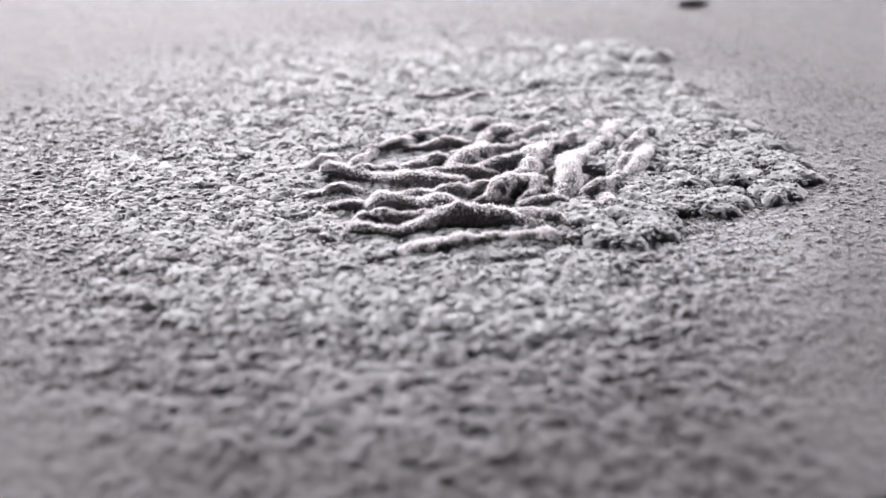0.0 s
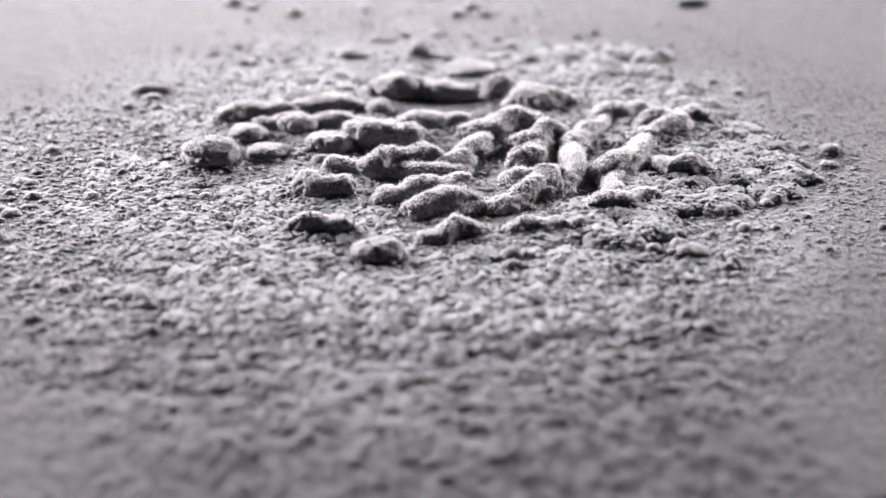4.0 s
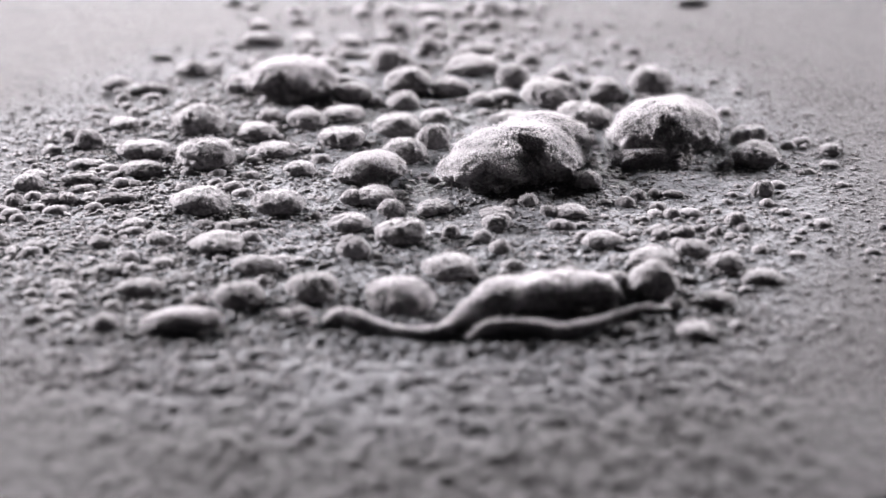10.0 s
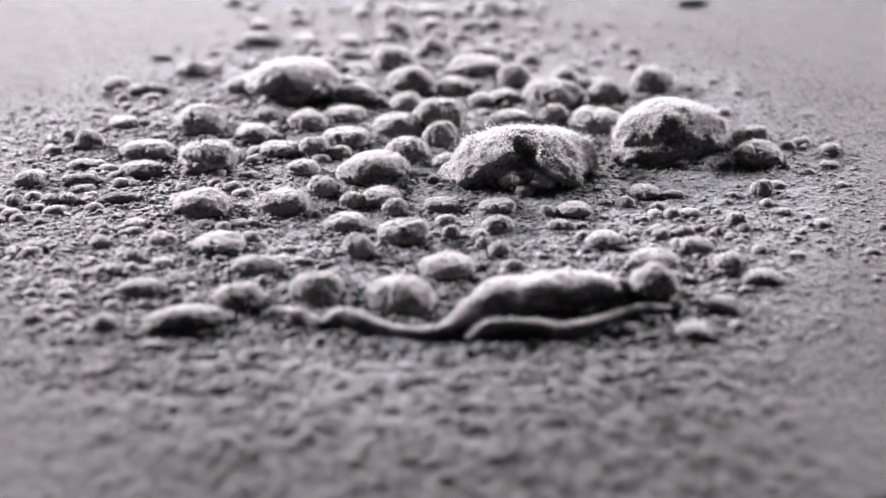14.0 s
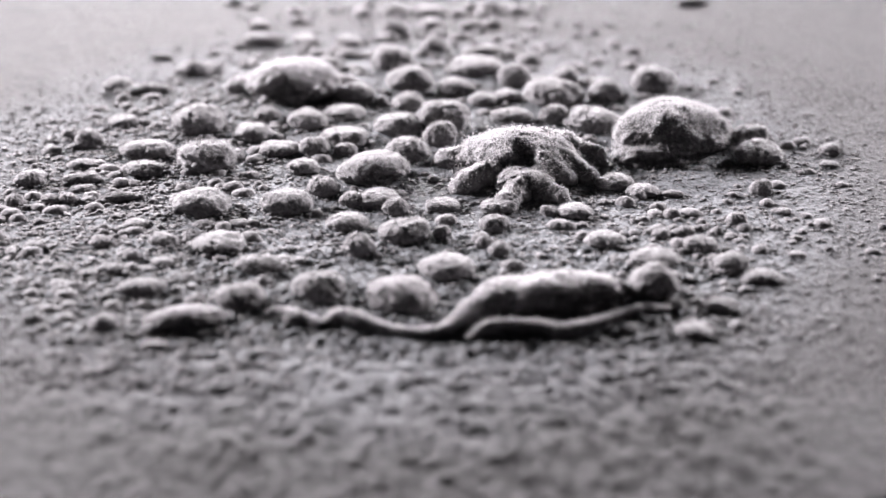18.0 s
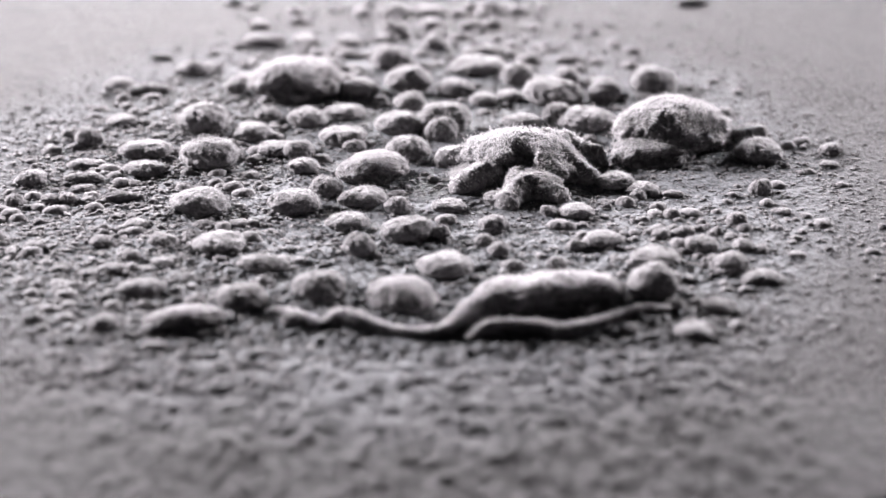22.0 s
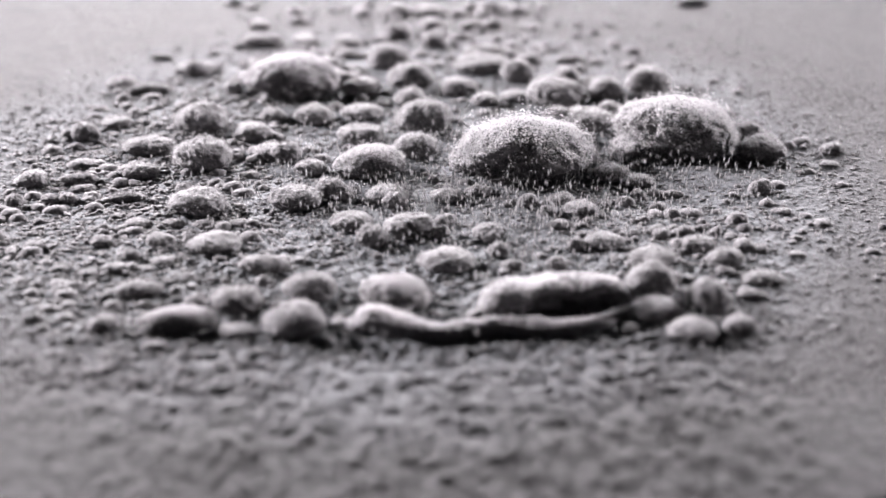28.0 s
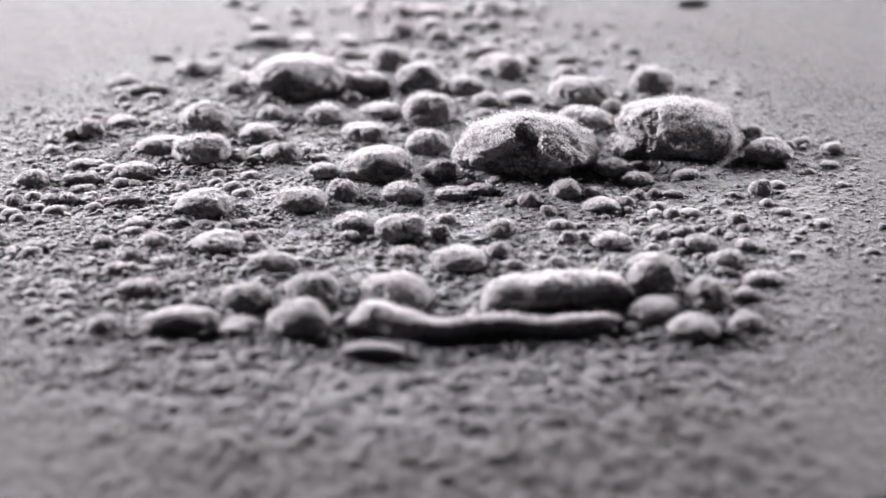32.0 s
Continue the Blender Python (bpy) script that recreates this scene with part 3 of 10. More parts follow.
c20 = mound(0.00153, 0.02077, 0.00273, 0.00245, 0.00141, 189.86307, 71, "mound", label="small rounded mound of pale powder on the dusty plate")
c21 = mound(-0.0061, -0.0027, 0.00252, 0.00217, 0.00112, 178.69912, 72, "mound", label="small flat-topped mound of pale powder on the dusty plate")
c22 = mound(-0.01484, 0.00397, 0.00172, 0.00155, 0.00099, 5.28749, 73, "mound", label="tiny rounded mound of pale powder on the dusty plate")
c23 = mound(-0.05008, -0.00773, 0.00227, 0.00159, 0.00103, 179.74851, 74, "mound", label="tiny flat-topped mound of pale powder on the dusty plate")
c24 = mound(-0.04024, -0.03299, 0.00188, 0.0012, 0.00087, 179.64097, 75, "mound", label="tiny flat-topped mound of pale powder on the dusty plate")
c25 = mound(-0.0435, -0.00535, 0.00187, 0.00157, 0.00083, -10.84831, 76, "mound", label="tiny flat-topped mound of pale powder on the dusty plate")
c26 = mound(-0.05426, 0.00183, 0.00171, 0.00154, 0.00121, 192.87484, 77, "mound", label="tiny rounded mound of pale powder on the dusty plate")
c27 = mound(-0.02892, -0.02635, 0.0025, 0.00225, 0.00111, 10.29837, 78, "mound", label="small flat-topped mound of pale powder on the dusty plate")
d1 = mound(0.00245, -0.00606, 0.00415, 0.00374, 0.00224, -11.50415, 79, "mound", label="medium-sized rounded mound of pale powder on the dusty plate")
d3 = mound(0.03171, -0.01375, 0.00385, 0.00347, 0.00406, 180.42501, 80, "mound", label="medium-sized steep mound of pale powder on the dusty plate")
d4 = mound(0.03069, -0.0226, 0.00391, 0.00352, 0.00201, 190.28683, 81, "mound", label="medium-sized rounded mound of pale powder on the dusty plate")
d5 = mound(0.03917, -0.01915, 0.00325, 0.00292, 0.00342, 167.76705, 82, "mound", label="small steep mound of pale powder on the dusty plate")
d6 = mound(0.03551, -0.0291, 0.0037, 0.00333, 0.00248, 185.44871, 83, "mound", label="medium-sized rounded mound of pale powder on the dusty plate")
d7 = mound(0.02681, 0.00177, 0.0032, 0.00288, 0.00148, 7.26988, 84, "mound", label="small flat-topped mound of pale powder on the dusty plate")
d8 = mound(0.04072, 0.00011, 0.00255, 0.00229, 0.00191, 181.6608, 85, "mound", label="small steep mound of pale powder on the dusty plate")
d9 = mound(0.04787, 0.00014, 0.0017, 0.00153, 0.00131, 189.38651, 86, "mound", label="tiny steep mound of pale powder on the dusty plate")
d10 = mound(0.04375, -0.00625, 0.0029, 0.00261, 0.00217, 187.55293, 87, "mound", label="small steep mound of pale powder on the dusty plate")
d11 = mound(0.04824, -0.01182, 0.00305, 0.00232, 0.0014, 192.79279, 88, "mound", label="small flat-topped mound of pale powder on the dusty plate")
d12 = mound(0.04804, 0.00947, 0.00175, 0.00158, 0.00184, 184.19138, 89, "mound", label="tiny steep mound of pale powder on the dusty plate")
d13 = mound(0.00921, 0.0061, 0.0026, 0.00234, 0.00175, 189.85102, 90, "mound", label="small rounded mound of pale powder on the dusty plate")
d14 = mound(0.0143, 0.01752, 0.0018, 0.00162, 0.00189, 1.31574, 91, "mound", label="tiny steep mound of pale powder on the dusty plate")
d15 = mound(0.02062, 0.02141, 0.00264, 0.00238, 0.00234, 175.12534, 92, "mound", label="small steep mound of pale powder on the dusty plate")
d16 = mound(0.02542, 0.02149, 0.00146, 0.00131, 0.00126, 178.96229, 93, "mound", label="tiny steep mound of pale powder on the dusty plate")
d17 = mound(0.02645, 0.01569, 0.00313, 0.00275, 0.00141, 184.12823, 94, "mound", label="small flat-topped mound of pale powder on the dusty plate")
d18 = mound(0.03055, 0.01433, 0.00089, 0.0008, 0.00094, 175.74077, 95, "mound", label="tiny steep mound of pale powder on the dusty plate")
d19 = mound(0.0066, 0.02299, 0.00252, 0.00181, 0.00112, 186.65917, 96, "mound", label="small flat-topped mound of pale powder on the dusty plate")
d20 = mound(0.04359, -0.02687, 0.0025, 0.00225, 0.00205, -4.19874, 97, "mound", label="small steep mound of pale powder on the dusty plate")
d21 = mound(0.02014, 0.00269, 0.0015, 0.00135, 0.00158, 10.35752, 98, "mound", label="tiny steep mound of pale powder on the dusty plate")
d22 = mound(0.05631, 0.01429, 0.00134, 0.0012, 0.00067, 13.33142, 99, "mound", label="tiny rounded mound of pale powder on the dusty plate")
d23 = mound(0.04497, -0.01732, 0.00239, 0.0012, 0.00107, 180.21767, 100, "mound", label="small long low mound of pale powder on the dusty plate")
d24 = mound(-0.00972, -0.03509, 0.00447, 0.00152, 0.00178, -3.61616, 101, "dome", label="large long low mound of pale powder on the dusty plate")
z1 = mound(0.05764, 0.13373, 0.00373, 0.00149, 0.00165, 185.24858, 102, "mound", label="medium-sized long low mound of pale powder on the dusty plate")
e1 = mound(-0.05041, 0.04257, 0.00483, 0.00338, 0.00219, 177.3943, 103, "mound", label="medium-sized flat-topped mound of pale powder on the dusty plate")
e2 = mound(-0.00235, 0.05678, 0.00315, 0.00283, 0.00329, 6.15122, 104, "mound", label="small steep mound of pale powder on the dusty plate")
e3 = mound(-0.00278, 0.05747, 0.0044, 0.00396, 0.00306, -9.18885, 105, "mound", label="medium-sized rounded mound of pale powder on the dusty plate")
e4 = mound(-0.00393, 0.06446, 0.00311, 0.0028, 0.00265, 180.46075, 106, "mound", label="small steep mound of pale powder on the dusty plate")
e5 = mound(0.01334, 0.08298, 0.00324, 0.00291, 0.00341, -5.52535, 107, "mound", label="small steep mound of pale powder on the dusty plate")
e6 = mound(0.02877, 0.06769, 0.00342, 0.00308, 0.00321, 187.69173, 108, "mound", label="medium-sized steep mound of pale powder on the dusty plate")
e7 = mound(0.02451, 0.05439, 0.00274, 0.00247, 0.00289, 186.17161, 109, "mound", label="small steep mound of pale powder on the dusty plate")
e8 = mound(-0.00833, 0.00406, 0.00261, 0.00235, 0.00275, -8.52323, 110, "mound", label="small steep mound of pale powder on the dusty plate")
e9 = mound(0.03242, -0.00686, 0.00395, 0.003, 0.0018, 178.34992, 111, "mound", label="medium-sized flat-topped mound of pale powder on the dusty plate")
e10 = mound(0.01894, -0.01767, 0.00299, 0.00269, 0.00315, -7.86693, 112, "mound", label="small steep mound of pale powder on the dusty plate")
e11 = mound(0.01201, 0.03231, 0.00295, 0.00265, 0.00151, 3.66422, 113, "mound", label="small rounded mound of pale powder on the dusty plate")
e12 = mound(-0.01444, 0.00878, 0.00341, 0.00307, 0.00192, 13.62112, 114, "mound", label="medium-sized rounded mound of pale powder on the dusty plate")
e13 = mound(-0.02379, 0.01656, 0.00089, 0.0008, 0.00094, -9.35913, 115, "mound", label="tiny steep mound of pale powder on the dusty plate")
e14 = mound(-0.00686, 0.01926, 0.00232, 0.00209, 0.00232, -10.89679, 116, "mound", label="small steep mound of pale powder on the dusty plate")
e15 = mound(-0.02817, 0.03779, 0.00267, 0.00241, 0.00281, -0.48547, 117, "mound", label="small steep mound of pale powder on the dusty plate")
e16 = mound(-0.01423, 0.04722, 0.00217, 0.00195, 0.00147, 166.99841, 118, "mound", label="tiny rounded mound of pale powder on the dusty plate")
e17 = mound(-0.00247, 0.05862, 0.00304, 0.00274, 0.00205, -4.1692, 119, "mound", label="small rounded mound of pale powder on the dusty plate")
e18 = mound(0.01527, 0.03821, 0.00301, 0.00271, 0.00227, 168.01536, 120, "mound", label="small steep mound of pale powder on the dusty plate")
e19 = mound(0.01485, 0.04014, 0.00382, 0.00267, 0.00173, -3.14584, 121, "mound", label="medium-sized flat-topped mound of pale powder on the dusty plate")
e20 = mound(0.00967, 0.037, 0.00286, 0.00258, 0.00209, 166.0185, 122, "mound", label="small rounded mound of pale powder on the dusty plate")
e21 = mound(-0.06869, 0.04831, 0.00149, 0.00134, 0.00157, 12.65898, 123, "mound", label="tiny steep mound of pale powder on the dusty plate")
e22 = mound(-0.07125, 0.02953, 0.00211, 0.0019, 0.001, 10.25923, 124, "mound", label="tiny rounded mound of pale powder on the dusty plate")
e23 = mound(-0.06612, 0.0185, 0.00158, 0.00142, 0.00126, 176.46863, 125, "mound", label="tiny steep mound of pale powder on the dusty plate")
e24 = mound(-0.06294, 0.01874, 0.00158, 0.00142, 0.00126, 1.39812, 126, "mound", label="tiny steep mound of pale powder on the dusty plate")
e25 = mound(-0.06289, 0.0346, 0.00237, 0.00156, 0.00107, 175.13786, 127, "mound", label="small flat-topped mound of pale powder on the dusty plate")
e26 = mound(-0.07185, 0.01743, 0.00158, 0.00142, 0.0016, 180.35414, 128, "mound", label="tiny steep mound of pale powder on the dusty plate")
e27 = mound(-0.04943, -0.00271, 0.00166, 0.00106, 0.00074, 185.49961, 129, "mound", label="tiny flat-topped mound of pale powder on the dusty plate")
e28 = mound(-0.01715, 0.02108, 0.00225, 0.00203, 0.00196, -2.26515, 130, "mound", label="tiny steep mound of pale powder on the dusty plate")
e29 = mound(0.00055, 0.01036, 0.00177, 0.00159, 0.0013, 183.9843, 131, "mound", label="tiny rounded mound of pale powder on the dusty plate")
e30 = mound(-0.00036, 0.00463, 0.00151, 0.00136, 0.00159, 179.08922, 132, "mound", label="tiny steep mound of pale powder on the dusty plate")
e31 = mound(0.00872, 0.00496, 0.0015, 0.00135, 0.00158, 2.68625, 133, "mound", label="tiny steep mound of pale powder on the dusty plate")
e32 = mound(0.00851, -0.00216, 0.00168, 0.00152, 0.00177, 179.35688, 134, "mound", label="tiny steep mound of pale powder on the dusty plate")
e33 = mound(0.02313, -0.01764, 0.00222, 0.002, 0.00234, 13.10391, 135, "mound", label="tiny steep mound of pale powder on the dusty plate")
e34 = mound(0.03562, -0.02922, 0.00287, 0.00235, 0.00132, 168.54327, 136, "mound", label="small flat-topped mound of pale powder on the dusty plate")
e35 = mound(0.03968, -0.01908, 0.00238, 0.00215, 0.0012, -3.30809, 137, "mound", label="small rounded mound of pale powder on the dusty plate")
e36 = mound(0.04336, -0.00882, 0.00163, 0.00147, 0.00087, 181.84274, 138, "mound", label="tiny rounded mound of pale powder on the dusty plate")
e37 = mound(0.05537, -0.00264, 0.00147, 0.00106, 0.00065, 181.10386, 139, "mound", label="tiny flat-topped mound of pale powder on the dusty plate")
e38 = mound(0.03499, 0.00441, 0.00151, 0.00136, 0.00117, 183.62478, 140, "mound", label="tiny steep mound of pale powder on the dusty plate")
e39 = mound(0.03918, 0.0053, 0.00129, 0.00116, 0.00132, 176.52375, 141, "mound", label="tiny steep mound of pale powder on the dusty plate")
e40 = mound(0.04199, -0.0046, 0.00104, 0.00094, 0.0011, 13.34705, 142, "mound", label="tiny steep mound of pale powder on the dusty plate")
e41 = mound(0.01751, -0.00694, 0.00166, 0.00149, 0.00148, -5.83815, 143, "mound", label="tiny steep mound of pale powder on the dusty plate")
e42 = mound(0.06838, 0.03452, 0.0019, 0.00137, 0.00085, -3.25104, 144, "mound", label="tiny flat-topped mound of pale powder on the dusty plate")
e43 = mound(-0.00308, 0.12623, 0.00306, 0.00275, 0.00157, 2.68268, 145, "mound", label="small rounded mound of pale powder on the dusty plate")
e44 = mound(0.00637, 0.11517, 0.00297, 0.0016, 0.00133, 182.89231, 146, "mound", label="small long low mound of pale powder on the dusty plate")
e45 = mound(0.01105, 0.11724, 0.00179, 0.00161, 0.00162, 179.89655, 147, "mound", label="tiny steep mound of pale powder on the dusty plate")
e46 = mound(-0.00238, 0.11609, 0.00297, 0.00267, 0.00179, -13.4492, 148, "mound", label="small rounded mound of pale powder on the dusty plate")
e47 = mound(0.03016, 0.07787, 0.00267, 0.00197, 0.00119, 179.76913, 149, "mound", label="small flat-topped mound of pale powder on the dusty plate")
e48 = mound(0.02521, 0.08001, 0.0027, 0.00243, 0.00256, 170.01216, 150, "mound", label="small steep mound of pale powder on the dusty plate")
e49 = mound(0.01443, 0.09686, 0.00254, 0.00168, 0.00115, -4.53737, 151, "mound", label="small flat-topped mound of pale powder on the dusty plate")
e50 = mound(-0.04064, 0.11677, 0.00238, 0.00214, 0.00119, 192.90327, 152, "mound", label="small rounded mound of pale powder on the dusty plate")
e51 = mound(-0.02983, 0.10654, 0.00261, 0.00235, 0.00128, -5.79311, 153, "mound", label="small rounded mound of pale powder on the dusty plate")
e52 = mound(-0.05756, 0.07331, 0.00346, 0.0018, 0.00156, 3.92166, 154, "mound", label="medium-sized long low mound of pale powder on the dusty plate")
e53 = mound(-0.06223, 0.07314, 0.00293, 0.00258, 0.00133, -0.5517, 155, "mound", label="small flat-topped mound of pale powder on the dusty plate")
e54 = mound(-0.05912, 0.09428, 0.00225, 0.00117, 0.00101, 176.92166, 156, "mound", label="tiny long low mound of pale powder on the dusty plate")
e55 = mound(-0.05065, 0.08427, 0.0023, 0.00207, 0.00242, 7.8934, 157, "mound", label="small steep mound of pale powder on the dusty plate")
e56 = mound(0.02659, 0.09158, 0.00309, 0.00124, 0.00137, -0.11857, 158, "mound", label="small long low mound of pale powder on the dusty plate")
e57 = mound(-0.06127, 0.02377, 0.00185, 0.00129, 0.00083, 2.65748, 159, "mound", label="tiny flat-topped mound of pale powder on the dusty plate")
e58 = mound(-0.05884, -0.00843, 0.00144, 0.0013, 0.00084, 174.20927, 160, "mound", label="tiny rounded mound of pale powder on the dusty plate")
e59 = mound(-0.05422, -0.0099, 0.00184, 0.00092, 0.00084, 180.21863, 161, "mound", label="tiny long low mound of pale powder on the dusty plate")
e60 = mound(-0.03643, -0.02029, 0.00158, 0.00143, 0.00167, 190.65847, 162, "mound", label="tiny steep mound of pale powder on the dusty plate")
e61 = mound(-0.04806, -0.02701, 0.00154, 0.00138, 0.00162, -13.54716, 163, "mound", label="tiny steep mound of pale powder on the dusty plate")
e62 = mound(-0.03008, -0.02852, 0.0025, 0.00175, 0.00113, -2.39172, 164, "mound", label="small flat-topped mound of pale powder on the dusty plate")
e63 = mound(-0.02186, -0.02588, 0.00175, 0.00157, 0.00169, 185.82476, 165, "mound", label="tiny steep mound of pale powder on the dusty plate")
e64 = mound(0.03304, 0.02009, 0.00134, 0.00121, 0.00141, 174.31102, 166, "mound", label="tiny steep mound of pale powder on the dusty plate")
e65 = mound(0.03891, 0.0212, 0.00204, 0.00114, 0.0009, -0.42796, 167, "mound", label="tiny long low mound of pale powder on the dusty plate")
e66 = mound(0.01492, 0.03069, 0.00157, 0.00141, 0.00165, 185.08932, 168, "mound", label="tiny steep mound of pale powder on the dusty plate")
e67 = mound(0.01737, 0.01325, 0.00133, 0.0012, 0.0014, 169.70943, 169, "mound", label="tiny steep mound of pale powder on the dusty plate")
e68 = mound(0.01989, 0.03119, 0.00253, 0.00228, 0.00246, -6.93216, 170, "mound", label="small steep mound of pale powder on the dusty plate")
e69 = mound(0.00918, 0.00507, 0.00151, 0.00136, 0.00159, 5.20052, 171, "mound", label="tiny steep mound of pale powder on the dusty plate")
e70 = mound(0.01767, 0.03589, 0.00364, 0.00175, 0.00163, 4.65529, 172, "mound", label="medium-sized long low mound of pale powder on the dusty plate")
ha = merged(0.01415, 0.03587, "largest heap of pale powder, grown together from several lobes")
hb = merged(0.04162, 0.04691, "tall heap of pale powder beside the largest one")
ha1 = lobe(ha, -0.00351, 0, 0.0084, 0.0080, 0.0062, 1.36777, 1, "dome")
ha2 = lobe(ha, 0.00444, 0.00215, 0.0085, 0.0082, 0.0066, -14.56318, 2, "dome")
ha3 = lobe(ha, 0.00037, 0.00161, 0.0121, 0.0102, 0.0084, 0, 3, "dome")
ha4 = lobe(ha, -0.00009, -0.00212, 0.00493, 0.00415, 0.00394, -2.16805, 4, "dome")
hb1 = lobe(hb, -0.00371, -0.00339, 0.0074, 0.0068, 0.0049, 2.26925, 5, "dome")
hb2 = lobe(hb, 0.00362, 0.00143, 0.00693, 0.00693, 0.00514, 6.24544, 6, "dome")
hb3 = lobe(hb, 0.00052, 0, 0.0114, 0.0094, 0.0078, 0, 7, "dome")
ARMS = []
# winding banks that the tall heap draws in while it gathers
TRAILS = [bank(0, 0, [(-0.00658, -0.00339, 0.00280, 0.00460), (-0.00159, 0.00405, 0.00300, 0.00560), (0.00275, 0.00115, 0.00220, 0.00420), (0.00620, -0.00943, 0.00170, 0.00260), (0.01035, -0.00997, 0.00150, 0.00200)], 511, heap=hb),
          bank(0, 0, [(-0.01187, 0.01934, 0.00160, 0.00190), (-0.00589, 0.01870, 0.00200, 0.00260), (0.00004, 0.02256, 0.00220, 0.00290), (0.00608, 0.01806, 0.00190, 0.00230), (0.01172, 0.00522, 0.00220, 0.00280), (0.01602, -0.00339, 0.00100, 0.00100)], 512, heap=hb),
          bank(0, 0, [(0.00870, -0.02510, 0.00110, 0.00130), (0.01103, -0.01682, 0.00150, 0.00240), (0.01510, -0.01158, 0.00140, 0.00200), (0.01972, -0.00943, 0.00090, 0.00090)], 513, heap=hb)]
# the feet that the largest heap grows while it settles
for course, seed in (([(-0.00134, -0.00303, 0.0036, 0.0064), (-0.00871, -0.00088, 0.0029, 0.0045), (-0.01605, 0.0, 0.0021, 0.0026)], 501),
                      ([(-0.00420, -0.00720, 0.0028, 0.0046), (-0.00876, -0.01012, 0.00246, 0.00382), (-0.01274, -0.01394, 0.00168, 0.00208)], 502),
                      ([(-0.00090, -0.00950, 0.0026, 0.0040), (-0.00171, -0.01549, 0.00261, 0.00324), (-0.00419, -0.02066, 0.0022, 0.00218)], 503),
                      ([(0.00150, -0.00900, 0.0026, 0.0040), (0.00295, -0.01427, 0.00232, 0.00302), (0.00708, -0.01745, 0.00189, 0.00197)], 504),
                      ([(0.00167, -0.00303, 0.00342, 0.00608), (0.00805, -0.00551, 0.00276, 0.00427), (0.01288, -0.00948, 0.00168, 0.00208)], 505),
                      ([(0.00209, -0.00039, 0.00396, 0.00704), (0.0087, 0.00179, 0.00304, 0.00473), (0.01502, -0.00067, 0.00231, 0.00286)], 506)):
    ARMS.append(bank(0, 0, course, seed, heap=ha))
r1 = mound(0.01407, 0.03401, 0.00628, 0.00258, 0.00349, 4.96344, 1, "ridge")
r2 = mound(0.01413, 0.03533, 0.00575, 0.00228, 0.00309, 8.13595, 2, "ridge")
r3 = mound(0.01316, 0.03613, 0.0074, 0.0028, 0.00419, 3.23985, 3, "ridge")
r4 = mound(0.01369, 0.03654, 0.00709, 0.00295, 0.00444, 8.1486, 4, "ridge")
r5 = mound(0.01477, 0.03789, 0.00857, 0.0028, 0.0042, -2.72441, 5, "ridge")
r6 = mound(0.01367, 0.03587, 0.00708, 0.00271, 0.00367, 8.36987, 6, "ridge")
r7 = mound(0.01415, 0.03587, 0.00684, 0.00275, 0.00393, 28.03214, 7, "ridge")
r8 = mound(-0.01159, 0.03295, 0.00537, 0.00258, 0.00349, 6.87453, 8, "ridge")
r9 = mound(-0.01135, 0.03322, 0.00651, 0.00265, 0.00381, 0, 9, "ridge")
r10 = mound(0.01268, 0.03654, 0.0079, 0.00283, 0.00405, 6.90482, 10, "ridge")
r11 = mound(-0.01423, 0.04835, 0.00513, 0.0022, 0.00297, 9.54374, 11, "ridge")
r12 = mound(-0.0023, 0.05782, 0.00775, 0.00308, 0.0037, 36.82553, 12, "ridge")
r13 = mound(0.01423, 0.03721, 0.00796, 0.00253, 0.00343, 12.69185, 13, "ridge")
r14 = mound(-0.00232, 0.06043, 0.00701, 0.0027, 0.0029, 17.34069, 14, "ridge")
r15 = mound(0.0153, 0.03856, 0.00882, 0.00331, 0.00396, 29.04829, 15, "ridge")
r16 = mound(0.01578, 0.03789, 0.00701, 0.00337, 0.00427, 57.39163, 16, "ridge")
r17 = mound(0.01463, 0.0352, 0.0069, 0.0031, 0.00372, 6.55017, 17, "ridge")
r18 = mound(0.01581, 0.03856, 0.00926, 0.00343, 0.00435, 44.72577, 18, "ridge")
r19 = mound(0.0153, 0.03856, 0.00859, 0.00336, 0.00403, 29.96051, 19, "ridge")
r20 = mound(0.03913, 0.04527, 0.01103, 0.0032, 0.00405, 62.03308, 20, "ridge")
r21 = mound(0.04058, 0.04666, 0.00886, 0.00292, 0.00349, 63.69119, 21, "ridge")
r22 = mound(0.04226, 0.04764, 0.00551, 0.00283, 0.00305, 17.6637, 22, "ridge")
r27 = mound(0.01553, 0.03802, 0.00635, 0.00295, 0.00374, 28.5124, 23, "ridge")
r28 = mound(0.02663, 0.0685, 0.0071, 0.00281, 0.00321, 15.6296, 24, "ridge")
r29 = mound(0.01462, 0.03493, 0.00512, 0.00208, 0.00281, 6.70888, 25, "ridge")
r33 = mound(-0.02383, 0.01771, 0.00551, 0.00188, 0.00283, 25.68465, 26, "ridge")
r37 = mound(-0.00472, 0.07899, 0.00713, 0.0026, 0.00297, 15.1235, 27, "ridge")
r38 = mound(0.00488, 0.07392, 0.00574, 0.00259, 0.00297, 13.83374, 28, "ridge")
r39 = mound(-0.01424, 0.04864, 0.00562, 0.00216, 0.00325, 38.99129, 29, "ridge")
r24 = mound(0.0407, 0.04551, 0.00668, 0.00262, 0.00264, 25.19291, 30, "ridge")
r25 = mound(0.04278, 0.04764, 0.00573, 0.00274, 0.00314, -35.01816, 31, "ridge")
r26 = mound(0.04392, 0.04837, 0.00683, 0.00276, 0.00316, 32.85201, 32, "ridge")
